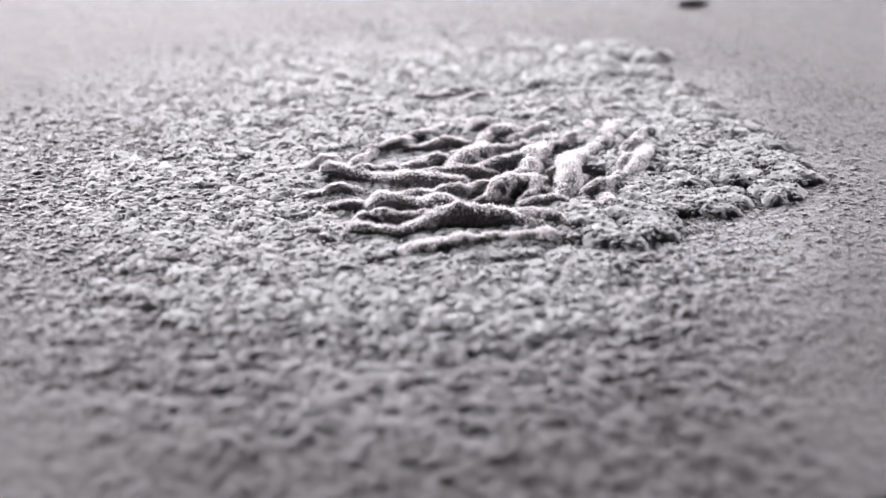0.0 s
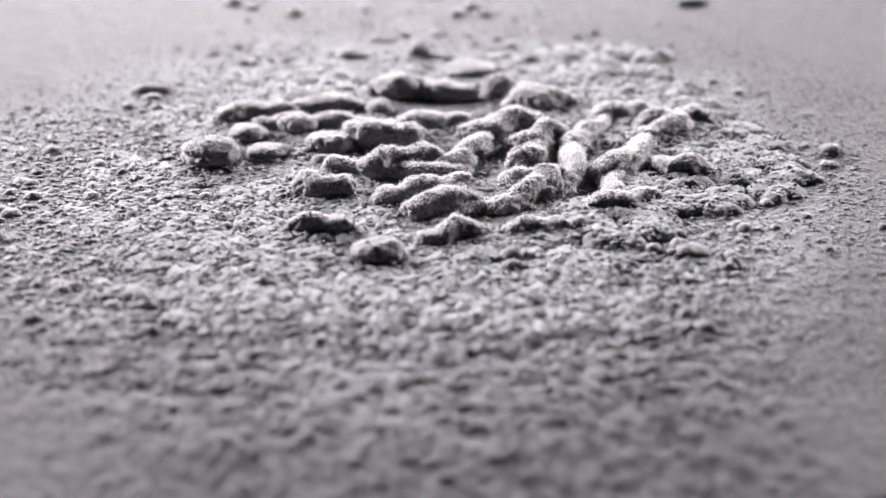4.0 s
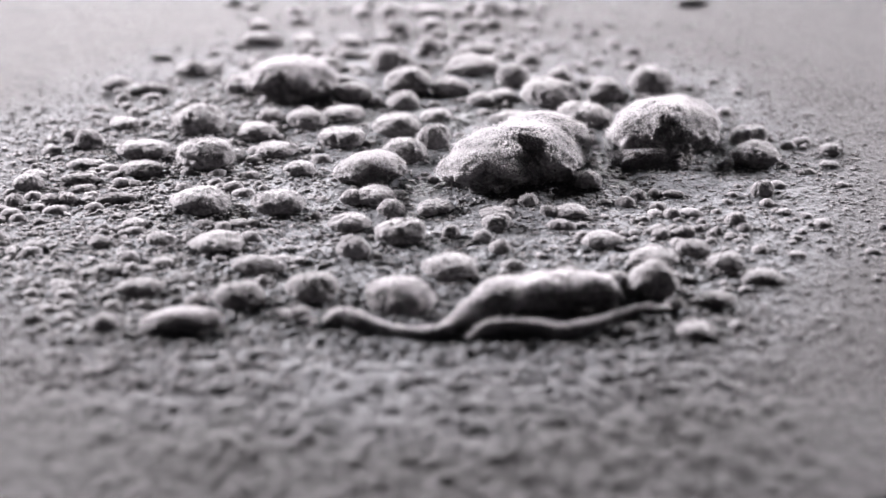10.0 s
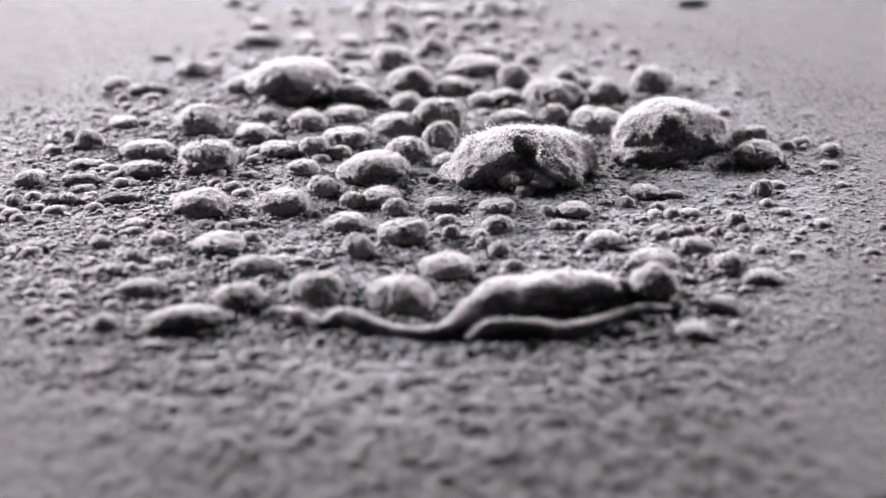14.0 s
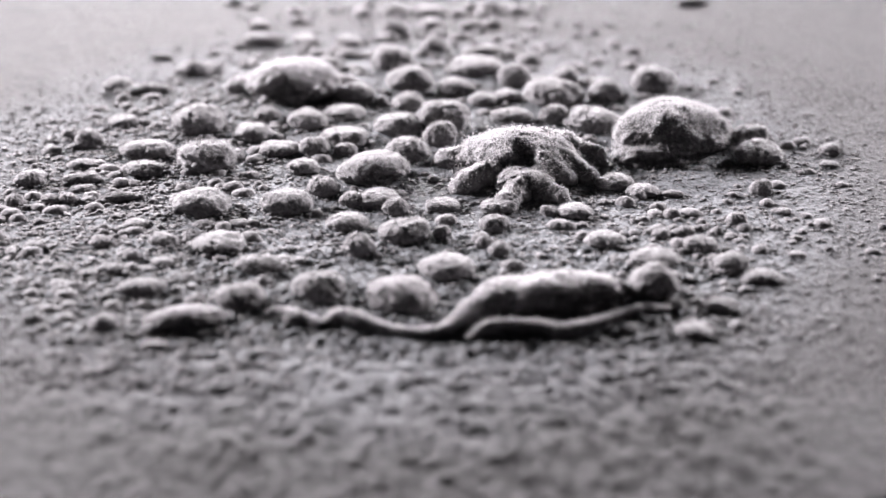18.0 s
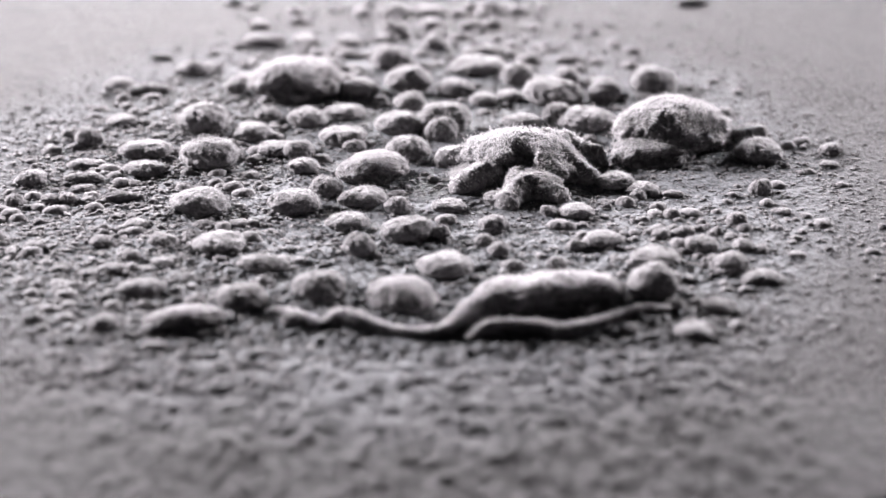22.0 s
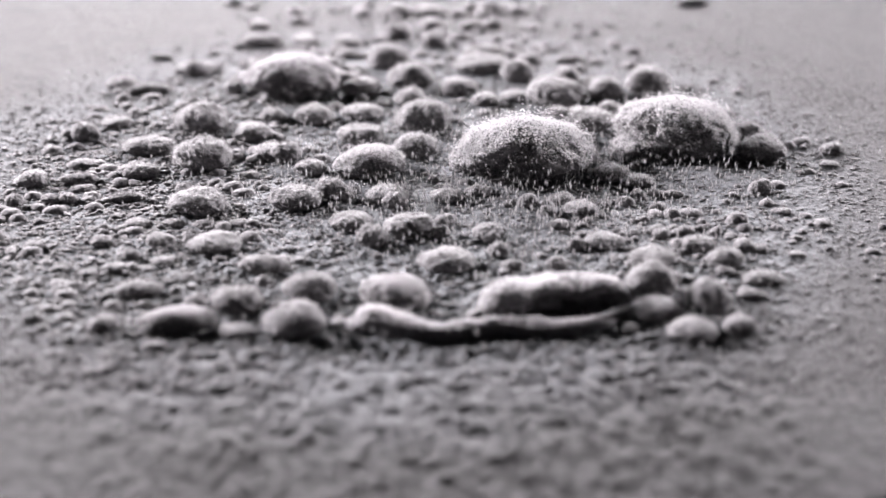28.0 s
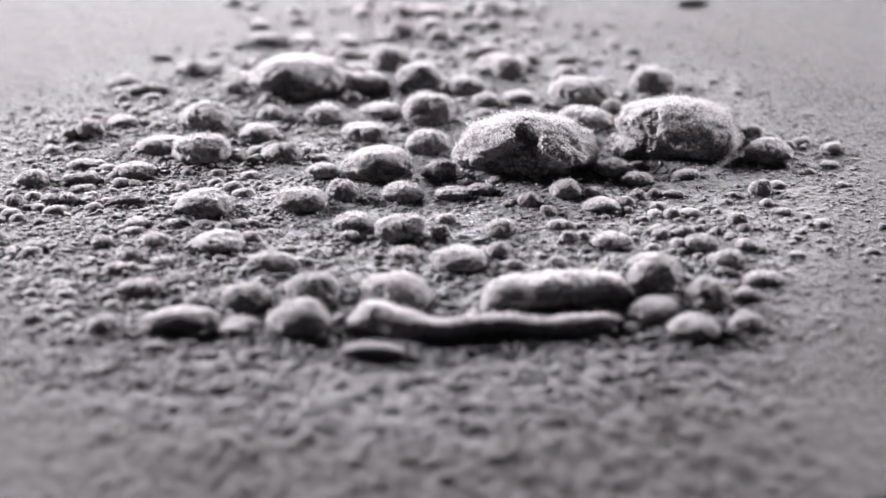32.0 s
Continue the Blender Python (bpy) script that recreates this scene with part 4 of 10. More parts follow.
s1 = mound(-0.02891, 0.07933, 0.01261, 0.00307, 0.00292, 4.56497, 33, "ridge")
s2 = mound(-0.02944, 0.07899, 0.0077, 0.0029, 0.00276, 14.88245, 34, "ridge")
s3 = mound(-0.02944, 0.07899, 0.00717, 0.00292, 0.0025, 8.22896, 35, "ridge")
s4 = mound(-0.03001, 0.07899, 0.00704, 0.00235, 0.00156, 24.63972, 36, "ridge")
f1 = bank(0.0150, -0.0215, [(-0.01058, -0.00209, 0.00257, 0.00338), (-0.00627, -0.00030, 0.00421, 0.00442), (0.00040, 0.00114, 0.00491, 0.00489), (0.00668, 0.00205, 0.00468, 0.00470), (0.01184, 0.00297, 0.00328, 0.00414)], 520, "long steep loaf of pale powder with a dark hollow front", hollow=0.5)
f2 = bank(0.0045, -0.0250, [(-0.00466, -0.00338, 0.00070, 0.00070), (-0.00256, -0.00165, 0.00130, 0.00170), (-0.00009, 0.00046, 0.00200, 0.00320), (0.00340, 0.00260, 0.00260, 0.00400)], 521, "low tongue of powder running out from a long loaf")
g1 = bank(0.018, -0.026, [(-0.01450, -0.00360, 0.00060, 0.00170), (-0.01055, -0.00193, 0.00060, 0.00220), (-0.00518, -0.00176, 0.00060, 0.00220), (-0.00164, -0.00295, 0.00060, 0.00200), (0.00398, -0.00068, 0.00060, 0.00180), (0.00986, 0.00378, 0.00060, 0.00150), (0.01567, 0.00544, 0.00060, 0.00090)], 522, "thin winding rim of caked powder before a long loaf")
g2 = bank(-0.008, -0.027, [(-0.00951, 0.00091, 0.00070, 0.00110), (-0.00634, 0.00129, 0.00130, 0.00240), (-0.00076, -0.00101, 0.00080, 0.00150), (0.00289, -0.00265, 0.00065, 0.00135), (0.00824, -0.00179, 0.00065, 0.00145), (0.01028, 0.00161, 0.00060, 0.00110)], 523, "thin winding rim of caked powder before a round mound")
g3 = bank(0.002, -0.0265, [(-0.01605, -0.00101, 0.00240, 0.00200), (-0.01205, -0.00015, 0.00360, 0.00360), (-0.00796, -0.00188, 0.00300, 0.00290), (-0.00232, -0.00324, 0.00170, 0.00240), (0.00493, -0.00153, 0.00160, 0.00240), (0.01295, -0.00222, 0.00150, 0.00220), (0.01869, -0.00084, 0.00150, 0.00210), (0.02374, 0.00125, 0.00120, 0.00150)], 524, "thick rounded bank of pale powder with a swollen end")
g4 = bank(-0.022, -0.023, [(-0.00344, 0.00060, 0.00070, 0.00080), (0.00041, -0.00119, 0.00090, 0.00130), (0.00428, -0.00399, 0.00070, 0.00090)], 525, "short low rim of caked powder on the crust")
# the winding banks that the crust breaks up into at first
WALLS = [bank(x, y, course, 530 + i, "long winding bank of pale powder, its crest whitened as if lit", hollow=0.3, wander=0.0004 if i < 5 else 0.0011) for i, (x, y, course) in enumerate((
    (0.00361, 0.00877, [(-0.01796, -0.00160, 0.00140, 0.00180), (-0.01454, -0.00188, 0.00220, 0.00340), (-0.00779, -0.00177, 0.00240, 0.00360), (-0.00100, 0.00185, 0.00260, 0.00400), (0.00814, 0.00272, 0.00260, 0.00400), (0.01429, 0.00049, 0.00240, 0.00360), (0.01886, 0.00018, 0.00140, 0.00200)]),
    (-0.00590, 0.01671, [(-0.00867, -0.00038, 0.00140, 0.00180), (-0.00596, -0.00033, 0.00240, 0.00380), (-0.00075, 0.00051, 0.00260, 0.00420), (0.00507, -0.00039, 0.00260, 0.00420), (0.01031, 0.00059, 0.00160, 0.00240)]),
    (-0.00889, 0.02967, [(-0.01313, 0.00364, 0.00140, 0.00200), (-0.01030, 0.00227, 0.00220, 0.00360), (-0.00407, -0.00067, 0.00220, 0.00360), (0.00322, -0.00261, 0.00220, 0.00360), (0.00983, -0.00217, 0.00260, 0.00420), (0.01445, -0.00046, 0.00180, 0.00260)]),
    (0.00032, -0.00036, [(-0.00977, -0.00445, 0.00120, 0.00120), (-0.00439, -0.00153, 0.00180, 0.00200), (0.00054, 0.00123, 0.00260, 0.00340), (0.00498, 0.00267, 0.00260, 0.00360), (0.00864, 0.00208, 0.00140, 0.00180)]),
    (0.01477, 0.00348, [(-0.00558, -0.00122, 0.00140, 0.00180), (-0.00164, 0.00065, 0.00240, 0.00340), (0.00226, 0.00055, 0.00240, 0.00320), (0.00495, 0.00003, 0.00140, 0.00160)]),
    (0.00645, 0.04078, [(-0.00731, -0.01342, 0.00240, 0.00400), (-0.00301, -0.00451, 0.00260, 0.00440), (0.00181, 0.00550, 0.00260, 0.00420), (0.00851, 0.01244, 0.00220, 0.00340)]),
    (0.01527, 0.03456, [(-0.00688, -0.01262, 0.00220, 0.00300), (-0.00419, -0.00922, 0.00300, 0.00520), (0.00023, -0.00417, 0.00300, 0.00500), (0.00338, 0.00814, 0.00260, 0.00420), (0.00747, 0.01787, 0.00200, 0.00300)]),
    (0.02423, 0.03629, [(-0.00887, -0.02134, 0.00220, 0.00340), (-0.00489, -0.01250, 0.00280, 0.00480), (0.00009, -0.00156, 0.00280, 0.00500), (0.00495, 0.01164, 0.00260, 0.00440), (0.00873, 0.02376, 0.00200, 0.00300)]),
    (0.03182, 0.03116, [(-0.00810, -0.01635, 0.00160, 0.00220), (-0.00451, -0.01164, 0.00260, 0.00400), (0.00008, -0.00319, 0.00260, 0.00440), (0.00433, 0.01013, 0.00240, 0.00420), (0.00821, 0.02106, 0.00180, 0.00280)]),
    (0.01758, 0.02405, [(-0.00548, -0.00435, 0.00180, 0.00240), (-0.00188, -0.00246, 0.00240, 0.00340), (0.00209, 0.00065, 0.00220, 0.00340), (0.00527, 0.00615, 0.00160, 0.00220)]),
    (0.02291, 0.04595, [(-0.00601, -0.00100, 0.00180, 0.00280), (-0.00187, 0.00047, 0.00220, 0.00360), (0.00234, 0.00047, 0.00220, 0.00360), (0.00554, 0.00005, 0.00160, 0.00240)]),
    (0.03659, 0.03750, [(-0.00233, 0.00306, 0.00160, 0.00260), (0.00007, -0.00002, 0.00200, 0.00300), (0.00226, -0.00304, 0.00160, 0.00180)])))]
rim1 = bank(-0.0155, -0.0135, [(-0.00860, -0.00408, 0.00070, 0.00100), (-0.00734, -0.00290, 0.00080, 0.00160), (-0.00332, -0.00292, 0.00070, 0.00140), (0.00057, -0.00330, 0.00070, 0.00130), (0.00549, -0.00232, 0.00090, 0.00180), (0.00969, -0.00214, 0.00090, 0.00160), (0.01200, -0.00521, 0.00060, 0.00080)], 526, "low winding rim of caked powder lifting off the crust")
rim2 = bank(0.0065, -0.0165, [(-0.00915, -0.00441, 0.00060, 0.00080), (-0.00518, -0.00438, 0.00080, 0.00150), (-0.00136, -0.00346, 0.00080, 0.00150), (0.00361, -0.00142, 0.00080, 0.00150), (0.00749, 0.00080, 0.00060, 0.00090)], 527, "low winding rim of caked powder lifting off the crust")
rim_mound = mound(0.01085, -0.0118, 0.0030, 0.0026, 0.0027, 8, 5, "mound", label="small rounded mound of pale powder on the dusty plate")
n1 = mound(0.01407, 0.03401, 0.0047, 0.00153, 0.00256, 32.85273, 44, "ridge", label="thin crumbling wall of pale powder in the crust")
n2 = mound(0.01413, 0.03533, 0.00722, 0.00145, 0.00244, 3.82118, 45, "ridge", label="thin crumbling wall of pale powder in the crust")
n3 = mound(-0.02383, 0.01771, 0.00494, 0.00128, 0.00179, 21.13934, 46, "ridge", label="thin crumbling wall of pale powder in the crust")
n4 = mound(-0.02383, 0.01771, 0.00402, 0.00147, 0.00267, 35.50246, 47, "ridge", label="thin crumbling wall of pale powder in the crust")
n5 = mound(0.01316, 0.03613, 0.00587, 0.00157, 0.00308, 1.27656, 48, "ridge", label="thin crumbling wall of pale powder in the crust")
n6 = mound(0.01369, 0.03654, 0.00552, 0.00167, 0.0035, 8.36774, 49, "ridge", label="thin crumbling wall of pale powder in the crust")
n7 = mound(0.01369, 0.03654, 0.00385, 0.00148, 0.00269, -16.92846, 50, "ridge", label="thin crumbling wall of pale powder in the crust")
n9 = mound(0.01413, 0.03533, 0.00571, 0.00166, 0.00302, -21.82881, 51, "ridge", label="thin crumbling wall of pale powder in the crust")
n10 = mound(-0.01159, 0.03295, 0.00614, 0.00141, 0.00238, 20.28494, 52, "ridge", label="thin crumbling wall of pale powder in the crust")
n18 = mound(0.01367, 0.03587, 0.00585, 0.00152, 0.00277, 16.47352, 53, "ridge", label="thin crumbling wall of pale powder in the crust")
n15 = mound(0.01415, 0.03587, 0.00608, 0.00154, 0.0028, 24.56072, 54, "ridge", label="thin crumbling wall of pale powder in the crust")
n11 = mound(-0.01159, 0.03295, 0.00594, 0.00144, 0.00242, 19.10087, 55, "ridge", label="thin crumbling wall of pale powder in the crust")
n12 = mound(-0.01159, 0.03295, 0.0071, 0.00089, 0.00112, 6.7287, 56, "ridge", label="thin crumbling wall of pale powder in the crust")
n13 = mound(-0.01423, 0.04835, 0.00545, 0.0013, 0.00218, 37.52777, 57, "ridge", label="thin crumbling wall of pale powder in the crust")
n14 = mound(-0.01135, 0.03322, 0.00525, 0.00148, 0.0027, 11.60361, 58, "ridge", label="thin crumbling wall of pale powder in the crust")
n16 = mound(0.01268, 0.03654, 0.00891, 0.00148, 0.00269, 10.86149, 59, "ridge", label="thin crumbling wall of pale powder in the crust")
n17 = mound(-0.01135, 0.03322, 0.00586, 0.00131, 0.0022, 68.56311, 60, "ridge", label="thin crumbling wall of pale powder in the crust")
n19 = mound(-0.0023, 0.05782, 0.00576, 0.00144, 0.00242, 33.79728, 61, "ridge", label="thin crumbling wall of pale powder in the crust")
n20 = mound(-0.00232, 0.06043, 0.00612, 0.00136, 0.0021, 40.02032, 62, "ridge", label="thin crumbling wall of pale powder in the crust")
n21 = mound(0.01423, 0.03721, 0.00507, 0.00141, 0.00217, 23.46533, 63, "ridge", label="thin crumbling wall of pale powder in the crust")
n22 = mound(0.01423, 0.03721, 0.00428, 0.00142, 0.00238, 17.68046, 64, "ridge", label="thin crumbling wall of pale powder in the crust")
n23 = mound(0.01423, 0.03721, 0.0067, 0.00144, 0.00223, 13.58332, 65, "ridge", label="thin crumbling wall of pale powder in the crust")
n24 = mound(0.0153, 0.03856, 0.0072, 0.00152, 0.00298, 27.90284, 66, "ridge", label="thin crumbling wall of pale powder in the crust")
n25 = mound(0.01578, 0.03789, 0.00723, 0.0016, 0.00312, 26.81522, 67, "ridge", label="thin crumbling wall of pale powder in the crust")
n26 = mound(0.0153, 0.03856, 0.00405, 0.00136, 0.00228, 37.10179, 68, "ridge", label="thin crumbling wall of pale powder in the crust")
n27 = mound(0.01553, 0.03802, 0.00617, 0.00147, 0.00267, 48.47864, 69, "ridge", label="thin crumbling wall of pale powder in the crust")
n28 = mound(0.01477, 0.03789, 0.00659, 0.00193, 0.00351, 56.91597, 70, "ridge", label="thin crumbling wall of pale powder in the crust")
n29 = mound(0.01477, 0.03789, 0.00585, 0.00154, 0.00301, 63.14621, 71, "ridge", label="thin crumbling wall of pale powder in the crust")
n30 = mound(0.01463, 0.0352, 0.00655, 0.00139, 0.00253, 38.62825, 72, "ridge", label="thin crumbling wall of pale powder in the crust")
n31 = mound(0.01463, 0.0352, 0.00546, 0.00126, 0.00213, 62.10435, 73, "ridge", label="thin crumbling wall of pale powder in the crust")
n32 = mound(0.01369, 0.03654, 0.00368, 0.00124, 0.00174, 4.49678, 74, "ridge", label="thin crumbling wall of pale powder in the crust")
n33 = mound(0.01477, 0.03789, 0.00514, 0.00142, 0.00238, 18.75582, 75, "ridge", label="thin crumbling wall of pale powder in the crust")
n35 = mound(0.03913, 0.04527, 0.00652, 0.00164, 0.00322, 55.62443, 76, "ridge", label="thin crumbling wall of pale powder in the crust")
n36 = mound(0.03913, 0.04527, 0.00589, 0.00149, 0.00293, 71.04078, 77, "ridge", label="thin crumbling wall of pale powder in the crust")
n37 = mound(0.04058, 0.04666, 0.00671, 0.00164, 0.00322, 64.72724, 78, "ridge", label="thin crumbling wall of pale powder in the crust")
n38 = mound(0.01581, 0.03856, 0.00499, 0.00145, 0.00263, 36.58383, 79, "ridge", label="thin crumbling wall of pale powder in the crust")
n39 = mound(0.01581, 0.03856, 0.00618, 0.00146, 0.00266, -64.45275, 80, "ridge", label="thin crumbling wall of pale powder in the crust")
n40 = mound(0.02663, 0.0685, 0.00351, 0.0014, 0.00237, 0, 81, "ridge", label="thin crumbling wall of pale powder in the crust")
n41 = mound(0.04226, 0.04764, 0.00325, 0.0014, 0.00237, -29.03603, 82, "ridge", label="thin crumbling wall of pale powder in the crust")
n42 = mound(0.04226, 0.04764, 0.00359, 0.00151, 0.00255, 12.66133, 83, "ridge", label="thin crumbling wall of pale powder in the crust")
n43 = mound(0.0153, 0.03856, 0.00407, 0.00128, 0.00214, 20.47259, 84, "ridge", label="thin crumbling wall of pale powder in the crust")
n44 = mound(-0.01424, 0.04864, 0.00599, 0.00119, 0.00167, 4.95596, 85, "ridge", label="thin crumbling wall of pale powder in the crust")
n45 = mound(-0.00472, 0.07899, 0.00552, 0.00119, 0.00167, 10.92186, 86, "ridge", label="thin crumbling wall of pale powder in the crust")
n46 = mound(-0.01423, 0.04835, 0.00523, 0.00114, 0.0016, 8.82701, 87, "ridge", label="thin crumbling wall of pale powder in the crust")
n47 = mound(-0.00472, 0.07899, 0.00471, 0.00122, 0.00188, 18.63256, 88, "ridge", label="thin crumbling wall of pale powder in the crust")
n48 = mound(0.00488, 0.07392, 0.00549, 0.00122, 0.00188, 23.62983, 89, "ridge", label="thin crumbling wall of pale powder in the crust")
n49 = mound(0.04392, 0.04837, 0.00564, 0.00127, 0.00195, 36.05543, 90, "ridge", label="thin crumbling wall of pale powder in the crust")
n50 = mound(0.04058, 0.04666, 0.00401, 0.00122, 0.00171, 28.90894, 91, "ridge", label="thin crumbling wall of pale powder in the crust")
n51 = mound(0.02663, 0.0685, 0.00616, 0.00123, 0.00172, 21.07326, 92, "ridge", label="thin crumbling wall of pale powder in the crust")


# ---- the crust of loose crumbs that the shaking draws into the mounds ----
def patch_mesh(seed):
    """A thin scab of caked crumbs: a ragged crust with loose crumbs bedded in it."""
    rng = np.random.default_rng(seed)
    rings, spokes, size = 18, 60, 0.0050
    v = np.linspace(0, 1, rings + 1)[1:]
    a = np.linspace(0, 2 * math.pi, spokes, endpoint=False)
    vv, aa = np.meshgrid(v, a, indexing="ij")
    edge = 1 + 0.16 * np.sin(3 * aa + seed) + 0.10 * np.sin(5 * aa + 2 * seed) + 0.06 * np.sin(9 * aa + seed)
    x = np.append((vv * edge * size * np.cos(aa)).ravel(), 0.0)
    y = np.append((vv * edge * size * np.sin(aa)).ravel(), 0.0)
    fall = np.append((1 - vv ** 4).ravel(), 1.0)

    def height(px, py):
        wide = flat_noise(px, py, 0.0028, seed + 2) * 0.35
        return wide + np.abs(flat_noise(px * 0.85, py, 0.0016, seed)) * 0.9 + flat_noise(px * 0.8, py, 0.0009, seed + 4) * 0.45 + flat_noise(px, py, 0.0005, seed + 1) * 0.16 - 0.2

    z = fall * (0.0004 + 0.00046 * height(x, y)) - (1 - fall) * 0.0007
    k, j = np.arange(rings - 1)[:, None] * spokes, np.arange(spokes)[None, :]
    j2 = (j + 1) % spokes
    quads = np.stack([k + j, k + spokes + j, k + spokes + j2, k + j2], -1).reshape(-1, 4)
    j = np.arange(spokes)
    tris = np.vstack([quads[:, [0, 1, 2]], quads[:, [0, 2, 3]], np.stack([np.full(spokes, rings * spokes), j, (j + 1) % spokes], 1)])
    # crumbs of half a millimetre and less, bedded in the crust
    made = []
    for _ in range(36):
        d, turn = size * 0.95 * math.sqrt(rng.uniform()), rng.uniform(0, 6.28)
        cx, cy = d * math.cos(turn), d * math.sin(turn)
        cz = (1 - (d / size) ** 4) * (0.0004 + 0.00046 * float(height(np.array([cx]), np.array([cy]))[0])) - 0.0001
        made.append(crumb(rng, cx, cy, cz, rng.uniform(0.00022, 0.0005), 0.7))
    crumbs = np.vstack(made)
    faces = np.vstack([tris] + [CRUMB_FACES + len(x) + 14 * i for i in range(len(made))])
    return mesh_from("powder_crust", np.vstack([np.stack([x, y, z], 1), crumbs]), faces, CRUST)


# ---- flat pebbles of caked powder, too many to count ----
PEBBLES = []


def build_pebbles(seed, number):
    rng = np.random.default_rng(seed)
    rings, spokes = 5, 12
    v = np.linspace(0, 1, rings + 1)[1:]
    a = np.linspace(0, 2 * math.pi, spokes, endpoint=False)
    vv, aa = np.meshgrid(v, a, indexing="ij")
    shape = np.stack([np.sin(vv * 1.75) * np.cos(aa), np.sin(vv * 1.75) * np.sin(aa), np.cos(vv * 1.75)], -1).reshape(-1, 3)
    shape = np.vstack([shape, [[0, 0, 1]]])
    k, j = np.arange(rings - 1)[:, None] * spokes, np.arange(spokes)[None, :]
    j2 = (j + 1) % spokes
    quads = np.stack([k + j, k + spokes + j, k + spokes + j2, k + j2], -1).reshape(-1, 4)
    j = np.arange(spokes)
    tris = np.vstack([quads[:, [0, 1, 2]], quads[:, [0, 2, 3]], np.stack([np.full(spokes, rings * spokes), j, (j + 1) % spokes], 1)])
    verts, faces, n = [], [], 0
    while n < number:
        far, east = n % 6 == 0, n % 12 == 1
        if far:
            x, y = rng.normal(0.0, 0.022), rng.uniform(0.085, 0.165)
        elif east:
            x, y = rng.normal(0.037, 0.010), rng.normal(0.002, 0.007)
        else:
            x, y = rng.uniform(-0.085, 0.072), rng.uniform(-0.03, 0.10)
        d = math.hypot(x - MIDDLE.x, (y - MIDDLE.y) * 0.9) / REACH
        west = min(max((-0.018 - x) / 0.02, 0), 1)
        if not (far or east) and (d > 1.2 or rng.uniform() > 0.25 + 0.75 * west * (1.2 - abs(d - 0.8))):
            continue
        r = rng.choice([0.0004, 0.0007, 0.0012], p=[0.55, 0.35, 0.1]) * rng.uniform(0.8, 1.3) * (1.5 if far else 1)
        turn = rng.uniform(-0.5, 0.5)
        p = shape * (1 + 0.16 * vnoise(shape * 1.7 + n * 3.1, 31)[:, None]) * np.array([r * rng.uniform(1, 1.5), r, r * rng.uniform(0.5, 0.9)])
        c, s = math.cos(turn), math.sin(turn)
        verts.append(np.stack([p[:, 0] * c - p[:, 1] * s + x, p[:, 0] * s + p[:, 1] * c + y, p[:, 2] + 0.0001], 1))
        faces.append(tris + n * len(shape))
        n += 1
    ob = new("powder_pebbles", mesh_from("powder_pebbles", np.vstack(verts), np.vstack(faces), PEBBLE))
    tagged(ob, "flat little pebbles of caked pale powder on the plate", "powder", kind="stuff")
    PEBBLES.append(ob)


for seed in range(6):
    build_pebbles(21 + seed, 340)


def build_grit():
    """Loose grit between the mounds: thousands of flattened crumbs, dense to the west, thin far out."""
    rng = np.random.default_rng(91)
    base = np.array([(1, 0, 0), (0, 1, 0), (-1, 0, 0), (0, -1, 0), (0, 0, 1), (0, 0, -1),
                     (.7, .7, 0), (-.7, .7, 0), (-.7, -.7, 0), (.7, -.7, 0), (.7, 0, .7), (0, .7, .7), (-.7, 0, .7), (0, -.7, .7)])
    tries = 74000
    x, y = rng.uniform(-0.105, 0.10, tries), rng.uniform(-0.045, 0.15, tries)
    d = np.hypot(x - MIDDLE.x, (y - MIDDLE.y) * 0.9) / REACH
    west = np.clip((-0.012 - x) / 0.03, 0, 1) * np.clip((0.085 - y) / 0.03, 0, 1)
    clump = np.clip(0.5 + 1.1 * flat_noise(x, y, 0.007, 61) + 0.5 * flat_noise(x, y, 0.0025, 62), 0, 1)
    chance = np.clip((1.55 - d) / 0.5, 0, 1) * (0.35 + 0.2 * west + 0.3 * clump)
    keep = rng.uniform(0, 1, tries) < chance
    x, y, west = x[keep], y[keep], west[keep]
    n = len(x)
    r = 0.00014 * (1 - rng.uniform(0, 0.93, n)) ** -0.40 * (1 + 0.45 * west)
    turn = rng.normal(0, 0.5, n)
    c, s = np.cos(turn)[:, None], np.sin(turn)[:, None]
    p = base[None] * rng.uniform(0.72, 1.2, (n, len(base), 1)) * r[:, None, None]
    px, py, pz = p[..., 0] * rng.uniform(1.1, 2.2, n)[:, None], p[..., 1], p[..., 2] * rng.uniform(0.4, 0.75, n)[:, None]
    foot = bed_height(x, y)
    verts = np.stack([px * c - py * s + x[:, None], px * s + py * c + y[:, None], pz + (foot + 0.25 * r)[:, None]], -1).reshape(-1, 3)
    faces = (CRUMB_FACES[None] + 14 * np.arange(n)[:, None, None]).reshape(-1, 3)
    ob = new("powder_grit", mesh_from("powder_grit", verts, faces, PEBBLE))
    tagged(ob, "fine loose grit of caked pale powder strewn over the plate", "powder", kind="stuff")


build_grit()

PATCHES = []


